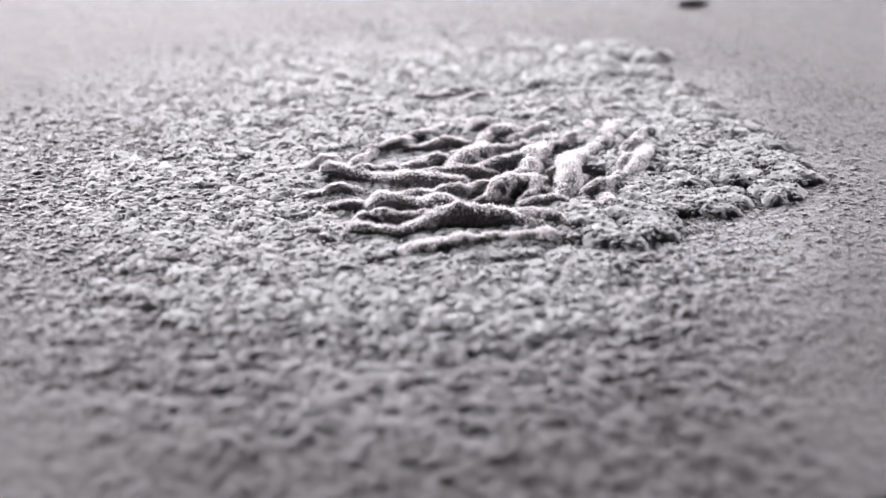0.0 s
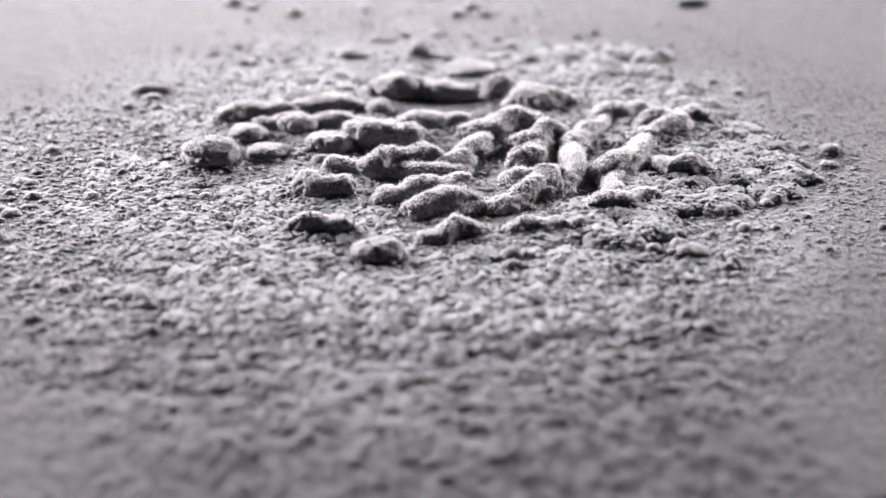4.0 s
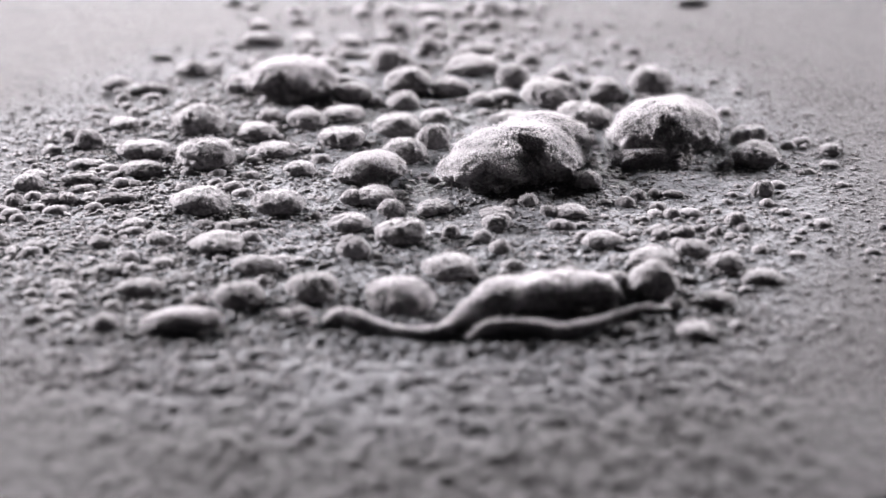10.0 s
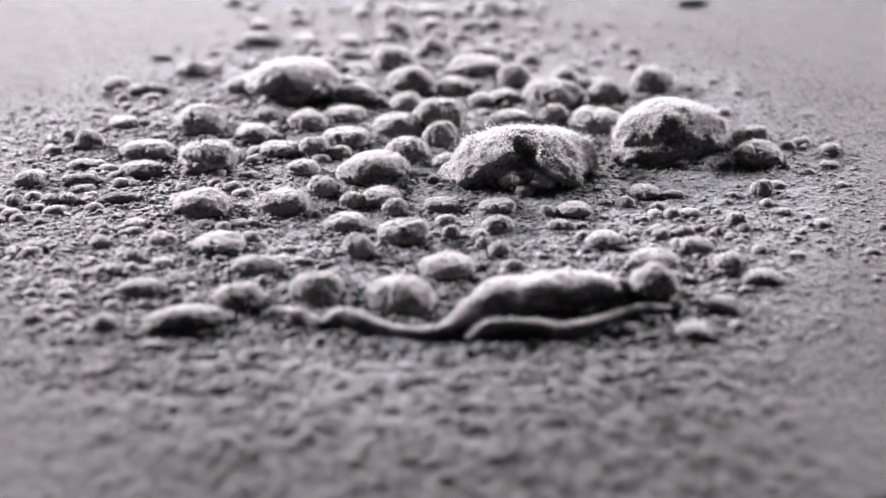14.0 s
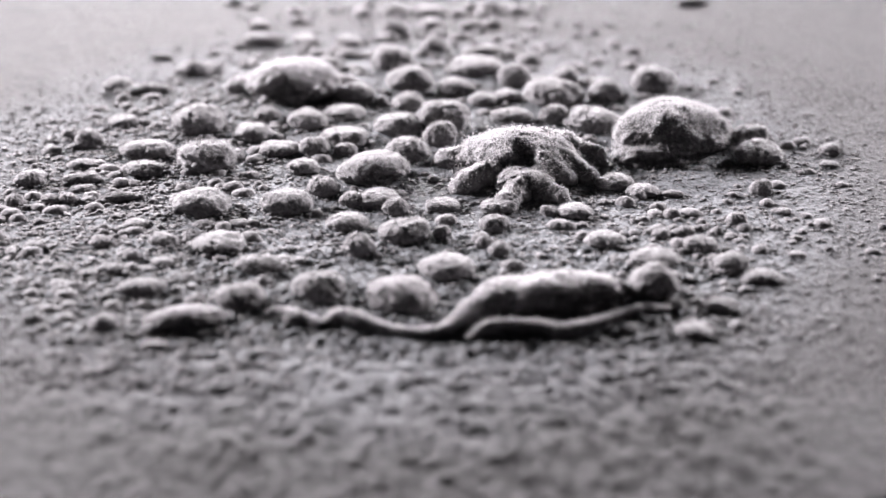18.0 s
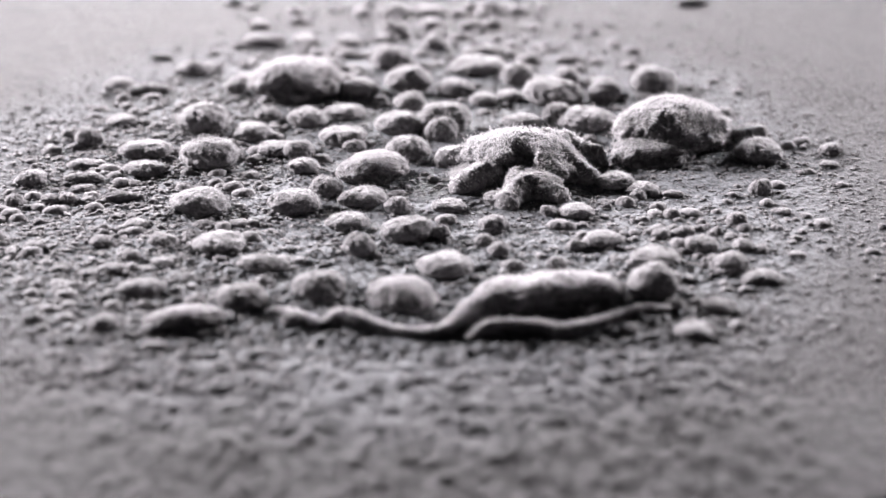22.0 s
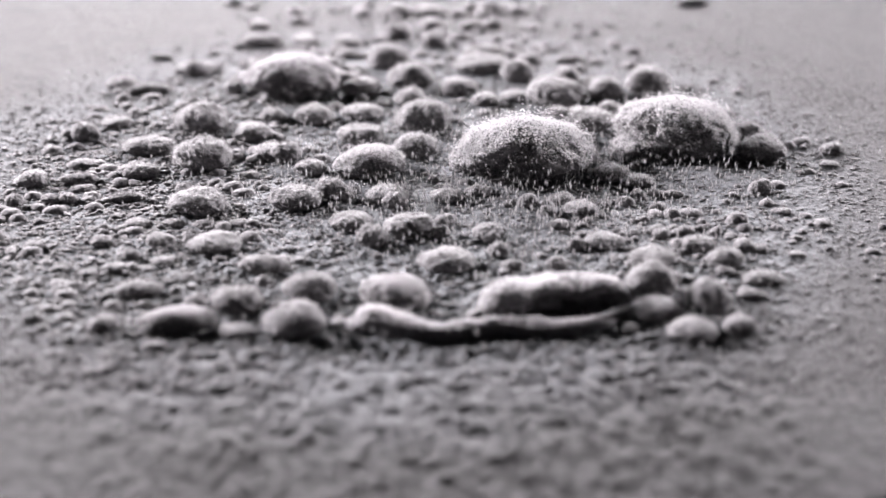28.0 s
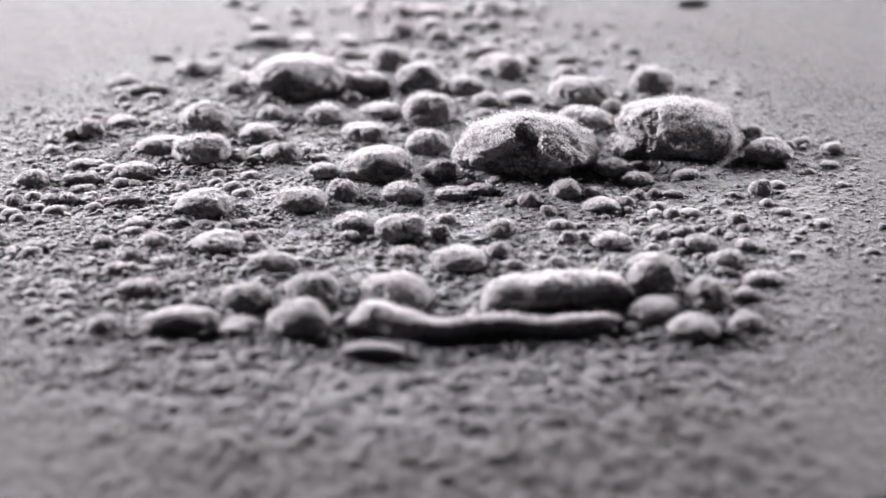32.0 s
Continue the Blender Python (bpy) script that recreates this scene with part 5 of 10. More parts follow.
def build_crust():
    meshes = [patch_mesh(400 + i) for i in range(9)]
    rng = np.random.default_rng(7)
    step = 0.0058
    for gy in np.arange(-0.06, 0.115, step):
        for gx in np.arange(-0.085, 0.085, step):
            x, y = gx + rng.uniform(-0.003, 0.003), gy + rng.uniform(-0.003, 0.003)
            d = math.hypot(x - MIDDLE.x, (y - MIDDLE.y) * 0.9) / REACH
            if d + 0.45 * rng.uniform() > 1.32 or y < -0.030 + 0.006 * rng.uniform():
                continue
            if ((x - 0.004) / 0.025) ** 2 + ((y - 0.029) / 0.021) ** 2 < 1:
                continue
            # the crust breaks off along a sharp slanting edge in the east
            edge = 0.0655 - 0.30 * max(y - 0.040, 0) - 0.0075 * max(y - 0.095, 0) / 0.01 - 0.55 * max(0.030 - y, 0)
            if x > edge - 0.003 and y > -0.002:
                continue
            if x > 0.030 + 1.2 * max(y, 0) and y < 0.02:
                continue
            thick = 0.0007 * min(max((x - 0.012) / 0.012, 0), 1) * min(max((y + 0.004) / 0.01, 0), 1) - 0.0006 * min(max((d - 0.85) / 0.3, 0), 1) * (x < 0.03)
            ob = new("powder_crust", meshes[int(rng.integers(9))])
            turn = float(rng.uniform(0, 360))
            ob.matrix_basis = pose(x, y, 0.0002 + thick, 0, 0, turn)
            tagged(ob, "caked pale powder crumbs forming a lumpy crust on the plate", "powder", kind="stuff")
            PATCHES.append((ob, x, y, 0.0002 + thick, turn))


build_crust()


# ---- grains that hop from the plate itself while it shakes hard ----
HOPS = []


def build_hopping():
    rng = np.random.default_rng(77)
    octa = np.array([(1, 0, 0), (0, 1, 0), (-1, 0, 0), (0, -1, 0), (0, 0, 1), (0, 0, -1)], dtype=float)
    sides = np.array([(0, 1, 4), (1, 2, 4), (2, 3, 4), (3, 0, 4), (1, 0, 5), (2, 1, 5), (3, 2, 5), (0, 3, 5)])
    for i in range(6):
        verts, faces = [], []
        for n in range(520):
            x, y = rng.normal(0.012, 0.024), rng.normal(0.024, 0.020)
            p = octa * np.array([0.00011, 0.00011, 0.0005]) * rng.uniform(0.5, 1.5)
            verts.append(p + np.array([x, y, 0.0005 + 0.0009 * rng.exponential()]))
            faces.append(sides + 6 * n)
        ob = new("hopping_grains", mesh_from("hopping_grains", np.vstack(verts), np.vstack(faces), FLECK))
        ob.location = (0, 0, -0.006)
        HOPS.append(tagged(ob, "single pale grains hopping above the shaken plate", "powder", kind="stuff"))


build_hopping()

# where each patch of crust ends: at the nearest mound, when that mound gathers
GATHER = []
GATHER.append((-0.03126, 0.07347, 6.8))
GATHER.append((-0.04704, 0.05, 4.2))
GATHER.append((-0.0416, 0.03777, 2.7))
GATHER.append((-0.06373, 0.02638, 5.4))
GATHER.append((-0.05108, 0.03139, 4.8))
GATHER.append((-0.03617, 0.04829, 1))
GATHER.append((-0.03195, 0.04031, 2.5))
GATHER.append((-0.02716, 0.05296, 1.5))
GATHER.append((-0.01976, 0.0585, 6.5))
GATHER.append((-0.02118, 0.04379, 2.4))
GATHER.append((-0.01524, 0.02716, 4.6))
GATHER.append((-0.00848, 0.03754, 7))
GATHER.append((-0.00202, 0.05471, 11))
GATHER.append((-0.00935, 0.07104, 2.2))
GATHER.append((-0.01212, 0.08818, 4.5))
GATHER.append((-0.01797, 0.06983, 7.5))
GATHER.append((-0.03872, 0.10369, 4.8))
GATHER.append((-0.05072, 0.08479, 5))
GATHER.append((0.0114, 0.09513, 4))
GATHER.append((0.00534, 0.08653, 3.5))
GATHER.append((0.00067, 0.07181, 1.8))
GATHER.append((0.01812, 0.06427, 1.5))
GATHER.append((0.02581, 0.05752, 7.5))
GATHER.append((0.03977, 0.07446, 4.8))
GATHER.append((0.05566, 0.03501, 4.4))
GATHER.append((-0.04117, 0.01458, 4.6))
GATHER.append((-0.02999, 0.01344, 4.3))
GATHER.append((-0.01179, 0.01875, 8))
GATHER.append((-0.01027, -0.00251, 3.2))
GATHER.append((-0.03705, -0.00066, 4.3))
GATHER.append((-0.02653, -0.01097, 4.4))
GATHER.append((-0.04793, -0.01628, 5))
GATHER.append((-0.03063, -0.02021, 6.2))
GATHER.append((-0.01978, -0.01766, 6.8))
GATHER.append((-0.00785, -0.01852, 6.8))
GATHER.append((-0.03758, -0.02675, 8))
GATHER.append((0.00094, -0.01162, 4.5))
GATHER.append((0.03101, -0.01471, 7.5))
GATHER.append((-0.05426, 0.03981, 4.7))
GATHER.append((-0.01083, 0.04801, 1.8))
GATHER.append((0.0329, 0.07062, 5))
GATHER.append((0.0319, -0.00686, 5))
GATHER.append((-0.01737, 0.00091, 4.6))
GATHER.append((0.01293, 0.05685, 9))
GATHER.append((-0.05756, 0.07331, 3))
GATHER.append((0.02074, 0.02184, 5))

def motions():
    """Everything that the shaking plate carries along."""
    slide(h3, (0, -0.03060, 0.07127, -0.0082, -6.84754), (6.4, -0.03060, 0.07127, -0.0082, -6.84754), (7.9, -0.03040, 0.07172, 0, -6.84754), (9, -0.03030, 0.07294, 0, -6.84754), (13, -0.02950, 0.07194, 0, -6.84754), (19, -0.02950, 0.07194, 0, -6.84754), (23, -0.02900, 0.07294, 0, -6.84754), (28, -0.03008, 0.07463, 0, -6.84754), (32, -0.02903, 0.07429, 0, -6.84754))
    slide(a2, (0, -0.04704, 0.05, -0.00456, 188.26542), (3.8, -0.04704, 0.05, -0.00456, 188.26542), (5.3, -0.04704, 0.05, 0, 188.26542), (6, -0.04704, 0.05, 0, 188.26542), (9, -0.04578, 0.05235, 0, 188.26542), (13, -0.04525, 0.05235, 0, 188.26542), (19, -0.04557, 0.05235, 0, 188.26542), (23, -0.04463, 0.05323, 0, 188.26542), (28, -0.04516, 0.05323, 0, 188.26542), (32, -0.04455, 0.05383, 0, 188.26542))
    slide(a3, (0, -0.0416, 0.03777, -0.00455, 166.81215), (2.3, -0.0416, 0.03777, -0.00455, 166.81215), (3.8, -0.04153, 0.03725, 0, 166.81215), (6, -0.04105, 0.0335, 0, 166.81215), (7, -0.04185, 0.03429, 0, 166.81215), (8, -0.04246, 0.03509, 0, 166.81215), (9, -0.0424, 0.03615, 0, 166.81215), (13, -0.04166, 0.03509, 0, 166.81215), (19, -0.04196, 0.03509, 0, 166.81215), (23, -0.04163, 0.03642, 0, 166.81215), (28, -0.04273, 0.03562, 0, 166.81215), (32, -0.04329, 0.03831, 0, 166.81215))
    slide(a4, (0, -0.07172, 0.02809, -0.00235, 7.72684), (5.1, -0.07172, 0.02809, -0.00235, 7.72684), (6.6, -0.07155, 0.02738, 0, 7.72684), (9, -0.07092, 0.02457, 0, 7.72684), (13, -0.07127, 0.02657, 0, 7.72684), (23, -0.07088, 0.02657, 0, 7.72684), (28, -0.07067, 0.02607, 0, 7.72684), (32, -0.07074, 0.02682, 0, 7.72684))
    slide(a5, (0, -0.06373, 0.02638, -0.00173, 1.78769), (5, -0.06373, 0.02638, -0.00173, 1.78769), (6.5, -0.06358, 0.02647, 0, 1.78769), (9, -0.06285, 0.02689, 0, 1.78769), (13, -0.06266, 0.02689, 0, 1.78769), (23, -0.06217, 0.02739, 0, 1.78769), (28, -0.06285, 0.02689, 0, 1.78769), (32, -0.06251, 0.02714, 0, 1.78769))
    slide(a6, (0, -0.05108, 0.03139, -0.00197, -10.83023), (4.4, -0.05108, 0.03139, -0.00197, -10.83023), (5.9, -0.05108, 0.03139, 0, -10.83023), (9, -0.05266, 0.03139, 0, -10.83023), (13, -0.05266, 0.03139, 0, -10.83023), (23, -0.05217, 0.03139, 0, -10.83023), (28, -0.05299, 0.03035, 0, -10.83023), (32, -0.05362, 0.03061, 0, -10.83023))
    slide(a7, (0, -0.05683, 0.01912, -0.00145, 184.42135), (4.4, -0.05683, 0.01912, -0.00145, 184.42135), (5.9, -0.05683, 0.01912, 0, 184.42135), (9, -0.05526, 0.01888, 0, 184.42135), (13, -0.05445, 0.01912, 0, 184.42135), (23, -0.05425, 0.0196, 0, 184.42135), (28, -0.05321, 0.01912, 0, 184.42135), (32, -0.05291, 0.01792, 0, 184.42135))
    slide(a8, (0, -0.06383, 0.04469, -0.00319, 1.2253), (5.1, -0.06383, 0.04469, -0.00319, 1.2253), (6.6, -0.06391, 0.04457, 0, 1.2253), (9, -0.06423, 0.04412, 0, 1.2253), (13, -0.06423, 0.04412, 0, 1.2253), (23, -0.06451, 0.04553, 0, 1.2253), (28, -0.06568, 0.04781, 0, 1.2253), (32, -0.0651, 0.0494, 0, 1.2253))
    slide(a9, (0, -0.06023, 0.05535, -0.00162, 172.98126), (5.1, -0.06023, 0.05535, -0.00162, 172.98126), (6.6, -0.0601, 0.05511, 0, 172.98126), (9, -0.0596, 0.05415, 0, 172.98126), (13, -0.05991, 0.05475, 0, 172.98126), (23, -0.0606, 0.05565, 0, 172.98126), (28, -0.06119, 0.05475, 0, 172.98126), (32, -0.06028, 0.05535, 0, 172.98126))
    slide(a10, (0, -0.03617, 0.04829, -0.00245, -2.57177), (0.6, -0.03617, 0.04829, -0.00245, -2.57177), (2.1, -0.03617, 0.04829, 0, -2.57177), (3, -0.03617, 0.04829, 0, -2.57177), (6, -0.03519, 0.04887, 0, -2.57177), (9, -0.03438, 0.04916, 0, -2.57177), (13, -0.03481, 0.04829, 0, -2.57177), (23, -0.03519, 0.04887, 0, -2.57177), (28, -0.03519, 0.04887, 0, -2.57177), (32, -0.03405, 0.04844, 0, -2.57177))
    slide(a11, (0, -0.03195, 0.04031, -0.0019, 11.65767), (2.1, -0.03195, 0.04031, -0.0019, 11.65767), (3.6, -0.03153, 0.0402, 0, 11.65767), (6, -0.02987, 0.03977, 0, 11.65767), (9, -0.02992, 0.04031, 0, 11.65767), (13, -0.02928, 0.04114, 0, 11.65767), (23, -0.02979, 0.04114, 0, 11.65767), (28, -0.03017, 0.03977, 0, 11.65767), (32, -0.02865, 0.03922, 0, 11.65767))
    slide(a12, (0, -0.03257, 0.05765, -0.00229, -9.53108), (6.1, -0.03257, 0.05765, -0.00229, -9.53108), (7.6, -0.03257, 0.05765, 0, -9.53108), (9, -0.03257, 0.05765, 0, -9.53108), (13, -0.03348, 0.05826, 0, -9.53108), (23, -0.03319, 0.05856, 0, -9.53108), (28, -0.03227, 0.05795, 0, -9.53108), (32, -0.0327, 0.05902, 0, -9.53108))
    slide(a13, (0, -0.02716, 0.05296, -0.00312, -10.11451), (1.1, -0.02716, 0.05296, -0.00312, -10.11451), (2.6, -0.02716, 0.05296, 0, -10.11451), (3, -0.02716, 0.05296, 0, -10.11451), (6, -0.0271, 0.05355, 0, -10.11451), (9, -0.02597, 0.05535, 0, -10.11451), (13, -0.02524, 0.05415, 0, -10.11451), (23, -0.02548, 0.05595, 0, -10.11451), (28, -0.02428, 0.05716, 0, -10.11451), (32, -0.02223, 0.05761, 0, -10.11451))
    slide(a14, (0, -0.01976, 0.0585, -0.00204, 178.4554), (6.1, -0.01976, 0.0585, -0.00204, 178.4554), (7.6, -0.01961, 0.05868, 0, 178.4554), (9, -0.01926, 0.05911, 0, 178.4554), (13, -0.01872, 0.05911, 0, 178.4554), (23, -0.01898, 0.06003, 0, 178.4554), (28, -0.01553, 0.06003, 0, 178.4554), (32, -0.01178, 0.06081, 0, 178.4554))
    slide(a15, (0, -0.02118, 0.04379, -0.00283, -13.9503), (2, -0.02118, 0.04379, -0.00283, -13.9503), (3.5, -0.02086, 0.04389, 0, -13.9503), (6, -0.01926, 0.04435, 0, -13.9503), (9, -0.01874, 0.04605, 0, -13.9503), (13, -0.0175, 0.04605, 0, -13.9503), (23, -0.01825, 0.04662, 0, -13.9503), (28, -0.01497, 0.04748, 0, -13.9503), (32, -0.01424, 0.04863, 0, -13.9503))
    slide(a16, (0, -0.02518, 0.03189, -0.00222, -8.13522), (8.6, -0.02518, 0.03189, -0.00222, -8.13522), (10.4, -0.02494, 0.03189, 0, -8.13522), (13, -0.02449, 0.03189, 0, -8.13522), (23, -0.02445, 0.03267, 0, -8.13522), (28, -0.0232, 0.03189, 0, -8.13522), (32, -0.02097, 0.03033, 0, -8.13522))
    slide(h4, (0, -0.01524, 0.02716, -0.00488, 12.88356), (4.2, -0.01524, 0.02716, -0.00488, 12.88356), (5.7, -0.01524, 0.02716, 0, 12.88356), (6, -0.01524, 0.02716, 0, 12.88356), (9, -0.01316, 0.02894, 0, 12.88356), (13, -0.01198, 0.02894, 0, 12.88356), (19, -0.01198, 0.02894, 0, 12.88356), (23, -0.0122, 0.02946, 0, 12.88356), (28, -0.0128, 0.03204, 0, 12.88356), (32, -0.01153, 0.03126, 0, 12.88356))
    slide(a18, (0, -0.00848, 0.03754, -0.00364, 10.42742), (6.6, -0.00848, 0.03754, -0.00364, 10.42742), (8.1, -0.00782, 0.03784, 0, 10.42742), (9, -0.00728, 0.03808, 0, 10.42742), (13, -0.00628, 0.0389, 0, 10.42742), (19, -0.00628, 0.0389, 0, 10.42742), (23, -0.0062, 0.03971, 0, 10.42742), (28, -0.00479, 0.04081, 0, 10.42742), (32, -0.00256, 0.04261, 0, 10.42742))
    slide(a19, (0, -0.00202, 0.05471, -0.00519, 174.78224), (10.6, -0.00202, 0.05471, -0.00519, 174.78224), (12.4, -0.00085, 0.05548, 0, 174.78224), (13, -0.00064, 0.05561, 0, 174.78224), (23, 0.00032, 0.05322, 0, 174.78224), (28, -0.00339, 0.05411, 0, 174.78224), (32, -0.00247, 0.05803, 0, 174.78224))
    slide(a20, (0, 0.00059, 0.02879, -0.00274, 1.09826), (28.1, 0.00059, 0.02879, -0.00274, 1.09826), (29.9, 0.00012, 0.02946, 0, 1.09826), (32, -0.00039, 0.0302, 0, 1.09826))
    slide(a21, (0, -0.00935, 0.07104, -0.00454, -8.91328), (1.8, -0.00935, 0.07104, -0.00454, -8.91328), (3.3, -0.00922, 0.07137, 0, -8.91328), (6, -0.00809, 0.07435, 0, -8.91328), (9, -0.0072, 0.07502, 0, -8.91328), (13, -0.00642, 0.0757, 0, -8.91328), (23, -0.00688, 0.07603, 0, -8.91328), (28, -0.00646, 0.07773, 0, -8.91328), (32, -0.00471, 0.07807, 0, -8.91328))
    slide(a22, (0, -0.01212, 0.08818, -0.00449, 13.0638), (4.1, -0.01212, 0.08818, -0.00449, 13.0638), (5.6, -0.01212, 0.08818, 0, 13.0638), (6, -0.01212, 0.08818, 0, 13.0638), (9, -0.01119, 0.08818, 0, 13.0638), (13, -0.0104, 0.0889, 0, 13.0638), (23, -0.01075, 0.0889, 0, 13.0638), (28, -0.01125, 0.08999, 0, 13.0638), (32, -0.0108, 0.0889, 0, 13.0638))
    slide(a23, (0, -0.01797, 0.06983, -0.00302, -5.63391), (7.1, -0.01797, 0.06983, -0.00302, -5.63391), (8.6, -0.01797, 0.06983, 0, -5.63391), (9, -0.01797, 0.06983, 0, -5.63391), (13, -0.01705, 0.06918, 0, -5.63391), (19, -0.01741, 0.06983, 0, -5.63391), (23, -0.01642, 0.07246, 0, -5.63391), (28, -0.01609, 0.07246, 0, -5.63391), (32, -0.01454, 0.07563, 0, -5.63391))
    slide(a24, (0, -0.01307, 0.06651, -0.00159, 177.61739), (7.6, -0.01307, 0.06651, -0.00159, 177.61739), (9.4, -0.013, 0.06651, 0, 177.61739), (13, -0.01231, 0.06651, 0, 177.61739), (23, -0.01201, 0.06748, 0, 177.61739), (28, -0.01588, 0.0678, 0, 177.61739), (32, -0.01729, 0.06844, 0, 177.61739))
    slide(a25, (0, -0.03872, 0.10369, -0.00223, -2.83426), (4.4, -0.03872, 0.10369, -0.00223, -2.83426), (5.9, -0.03872, 0.10369, 0, -2.83426), (9, -0.0388, 0.10448, 0, -2.83426), (13, -0.0392, 0.10487, 0, -2.83426), (23, -0.03812, 0.10369, 0, -2.83426), (28, -0.03872, 0.10369, 0, -2.83426), (32, -0.03726, 0.10428, 0, -2.83426))
    slide(a26, (0, -0.01995, 0.10446, -0.00162, 174.43805), (6.6, -0.01995, 0.10446, -0.00162, 174.43805), (8.1, -0.01995, 0.10446, 0, 174.43805), (9, -0.01995, 0.10446, 0, 174.43805), (32, -0.02056, 0.10446, 0, 174.43805))
    slide(a27, (0, -0.02974, 0.10528, -0.00147, 182.41196), (5.6, -0.02974, 0.10528, -0.00147, 182.41196), (7.1, -0.02974, 0.10528, 0, 182.41196), (9, -0.02974, 0.10528, 0, 182.41196), (32, -0.02972, 0.10509, 0, 182.41196))
    slide(a28, (0, -0.05072, 0.08479, -0.00199, 184.98216), (4.6, -0.05072, 0.08479, -0.00199, 184.98216), (6.1, -0.05072, 0.08479, 0, 184.98216), (32, -0.05082, 0.0855, 0, 184.98216))
    slide(a29, (0, -0.01035, 0.10971, -0.00313, 167.84863), (4.2, -0.01035, 0.10971, -0.00313, 167.84863), (5.7, -0.01035, 0.10971, 0, 167.84863), (6, -0.01035, 0.10971, 0, 167.84863), (9, -0.00979, 0.11173, 0, 167.84863), (13, -0.01041, 0.11173, 0, 167.84863), (23, -0.01062, 0.11051, 0, 167.84863), (28, -0.00973, 0.1093, 0, 167.84863), (32, -0.00884, 0.11092, 0, 167.84863))
    slide(a30, (0, -0.005, 0.09613, -0.00315, 188.91851), (2.4, -0.005, 0.09613, -0.00315, 188.91851), (3.9, -0.005, 0.09613, 0, 188.91851), (6, -0.005, 0.09613, 0, 188.91851), (9, -0.00348, 0.09916, 0, 188.91851), (13, -0.00228, 0.09916, 0, 188.91851), (23, -0.00169, 0.10108, 0, 188.91851), (28, -0.00194, 0.10301, 0, 188.91851), (32, -0.00079, 0.10536, 0, 188.91851))
    slide(a31, (0, -0.01205, 0.12566, -0.00213, 5.49975), (5.6, -0.01205, 0.12566, -0.00213, 5.49975), (7.1, -0.01194, 0.1257, 0, 5.49975), (32, -0.00951, 0.12653, 0, 5.49975))
    slide(a32, (0, -0.0646, 0.07511, -0.0026, -0.52589), (6.6, -0.0646, 0.07511, -0.0026, -0.52589), (8.1, -0.06459, 0.0751, 0, -0.52589), (23, -0.06391, 0.07444, 0, -0.52589), (32, -0.06308, 0.07612, 0, -0.52589))
    slide(a34, (0, -0.04133, 0.07335, -0.00225, -12.40397), (6.6, -0.04133, 0.07335, -0.00225, -12.40397), (8.1, -0.04133, 0.07335, 0, -12.40397), (9, -0.04133, 0.07335, 0, -12.40397), (32, -0.04159, 0.07319, 0, -12.40397))
    slide(b1, (0, 0.0114, 0.09513, -0.00206, 5.39065), (3.6, 0.0114, 0.09513, -0.00206, 5.39065), (5.1, 0.0114, 0.09513, 0, 5.39065), (6, 0.0114, 0.09513, 0, 5.39065), (9, 0.00729, 0.09738, 0, 5.39065), (13, 0.00786, 0.09625, 0, 5.39065), (32, 0.00847, 0.09682, 0, 5.39065))
    slide(b2, (0, 0.00534, 0.08653, -0.00301, 189.65666), (3.1, 0.00534, 0.08653, -0.00301, 189.65666), (4.6, 0.00498, 0.08567, 0, 189.65666), (6, 0.00415, 0.08369, 0, 189.65666), (9, 0.00557, 0.08653, 0, 189.65666), (13, 0.00673, 0.08653, 0, 189.65666), (19, 0.00649, 0.08582, 0, 189.65666), (23, 0.00743, 0.08653, 0, 189.65666), (28, 0.00803, 0.0876, 0, 189.65666), (32, 0.01203, 0.08689, 0, 189.65666))
    slide(b3, (0, 0.00067, 0.07181, -0.00301, 1.37385), (1.4, 0.00067, 0.07181, -0.00301, 1.37385), (2.9, 0.00067, 0.07181, 0, 1.37385), (6, 0.00145, 0.07247, 0, 1.37385), (9, 0.00146, 0.07313, 0, 1.37385), (13, 0.00235, 0.07346, 0, 1.37385), (23, 0.00268, 0.07247, 0, 1.37385), (28, 0.00313, 0.07313, 0, 1.37385), (32, 0.0046, 0.0743, 0, 1.37385))
    slide(b4, (0, 0.00726, 0.0668, -0.00192, -3.74683), (7.6, 0.00726, 0.0668, -0.00192, -3.74683), (9.4, 0.00728, 0.0668, 0, -3.74683), (32, 0.00836, 0.0668, 0, -3.74683))
    slide(b5, (0, 0.01175, 0.06978, -0.0016, 189.55455), (7.6, 0.01175, 0.06978, -0.0016, 189.55455), (9.4, 0.01181, 0.06978, 0, 189.55455), (32, 0.01478, 0.0693, 0, 189.55455))
    slide(b6, (0, 0.01812, 0.06427, -0.00449, -12.69164), (1.1, 0.01812, 0.06427, -0.00449, -12.69164), (2.6, 0.01812, 0.06427, 0, -12.69164), (3, 0.01812, 0.06427, 0, -12.69164), (6, 0.0195, 0.06554, 0, -12.69164), (9, 0.02071, 0.06746, 0, -12.69164), (13, 0.02159, 0.06746, 0, -12.69164), (23, 0.02141, 0.06811, 0, -12.69164), (28, 0.02218, 0.06811, 0, -12.69164), (32, 0.02651, 0.06843, 0, -12.69164))
    slide(b7, (0, 0.02581, 0.05752, -0.0034, 3.46396), (7.1, 0.02581, 0.05752, -0.0034, 3.46396), (8.6, 0.02581, 0.05752, 0, 3.46396), (9, 0.02581, 0.05752, 0, 3.46396), (13, 0.02874, 0.0542, 0, 3.46396), (23, 0.02696, 0.0545, 0, 3.46396), (28, 0.02715, 0.0542, 0, 3.46396), (32, 0.0264, 0.0548, 0, 3.46396))
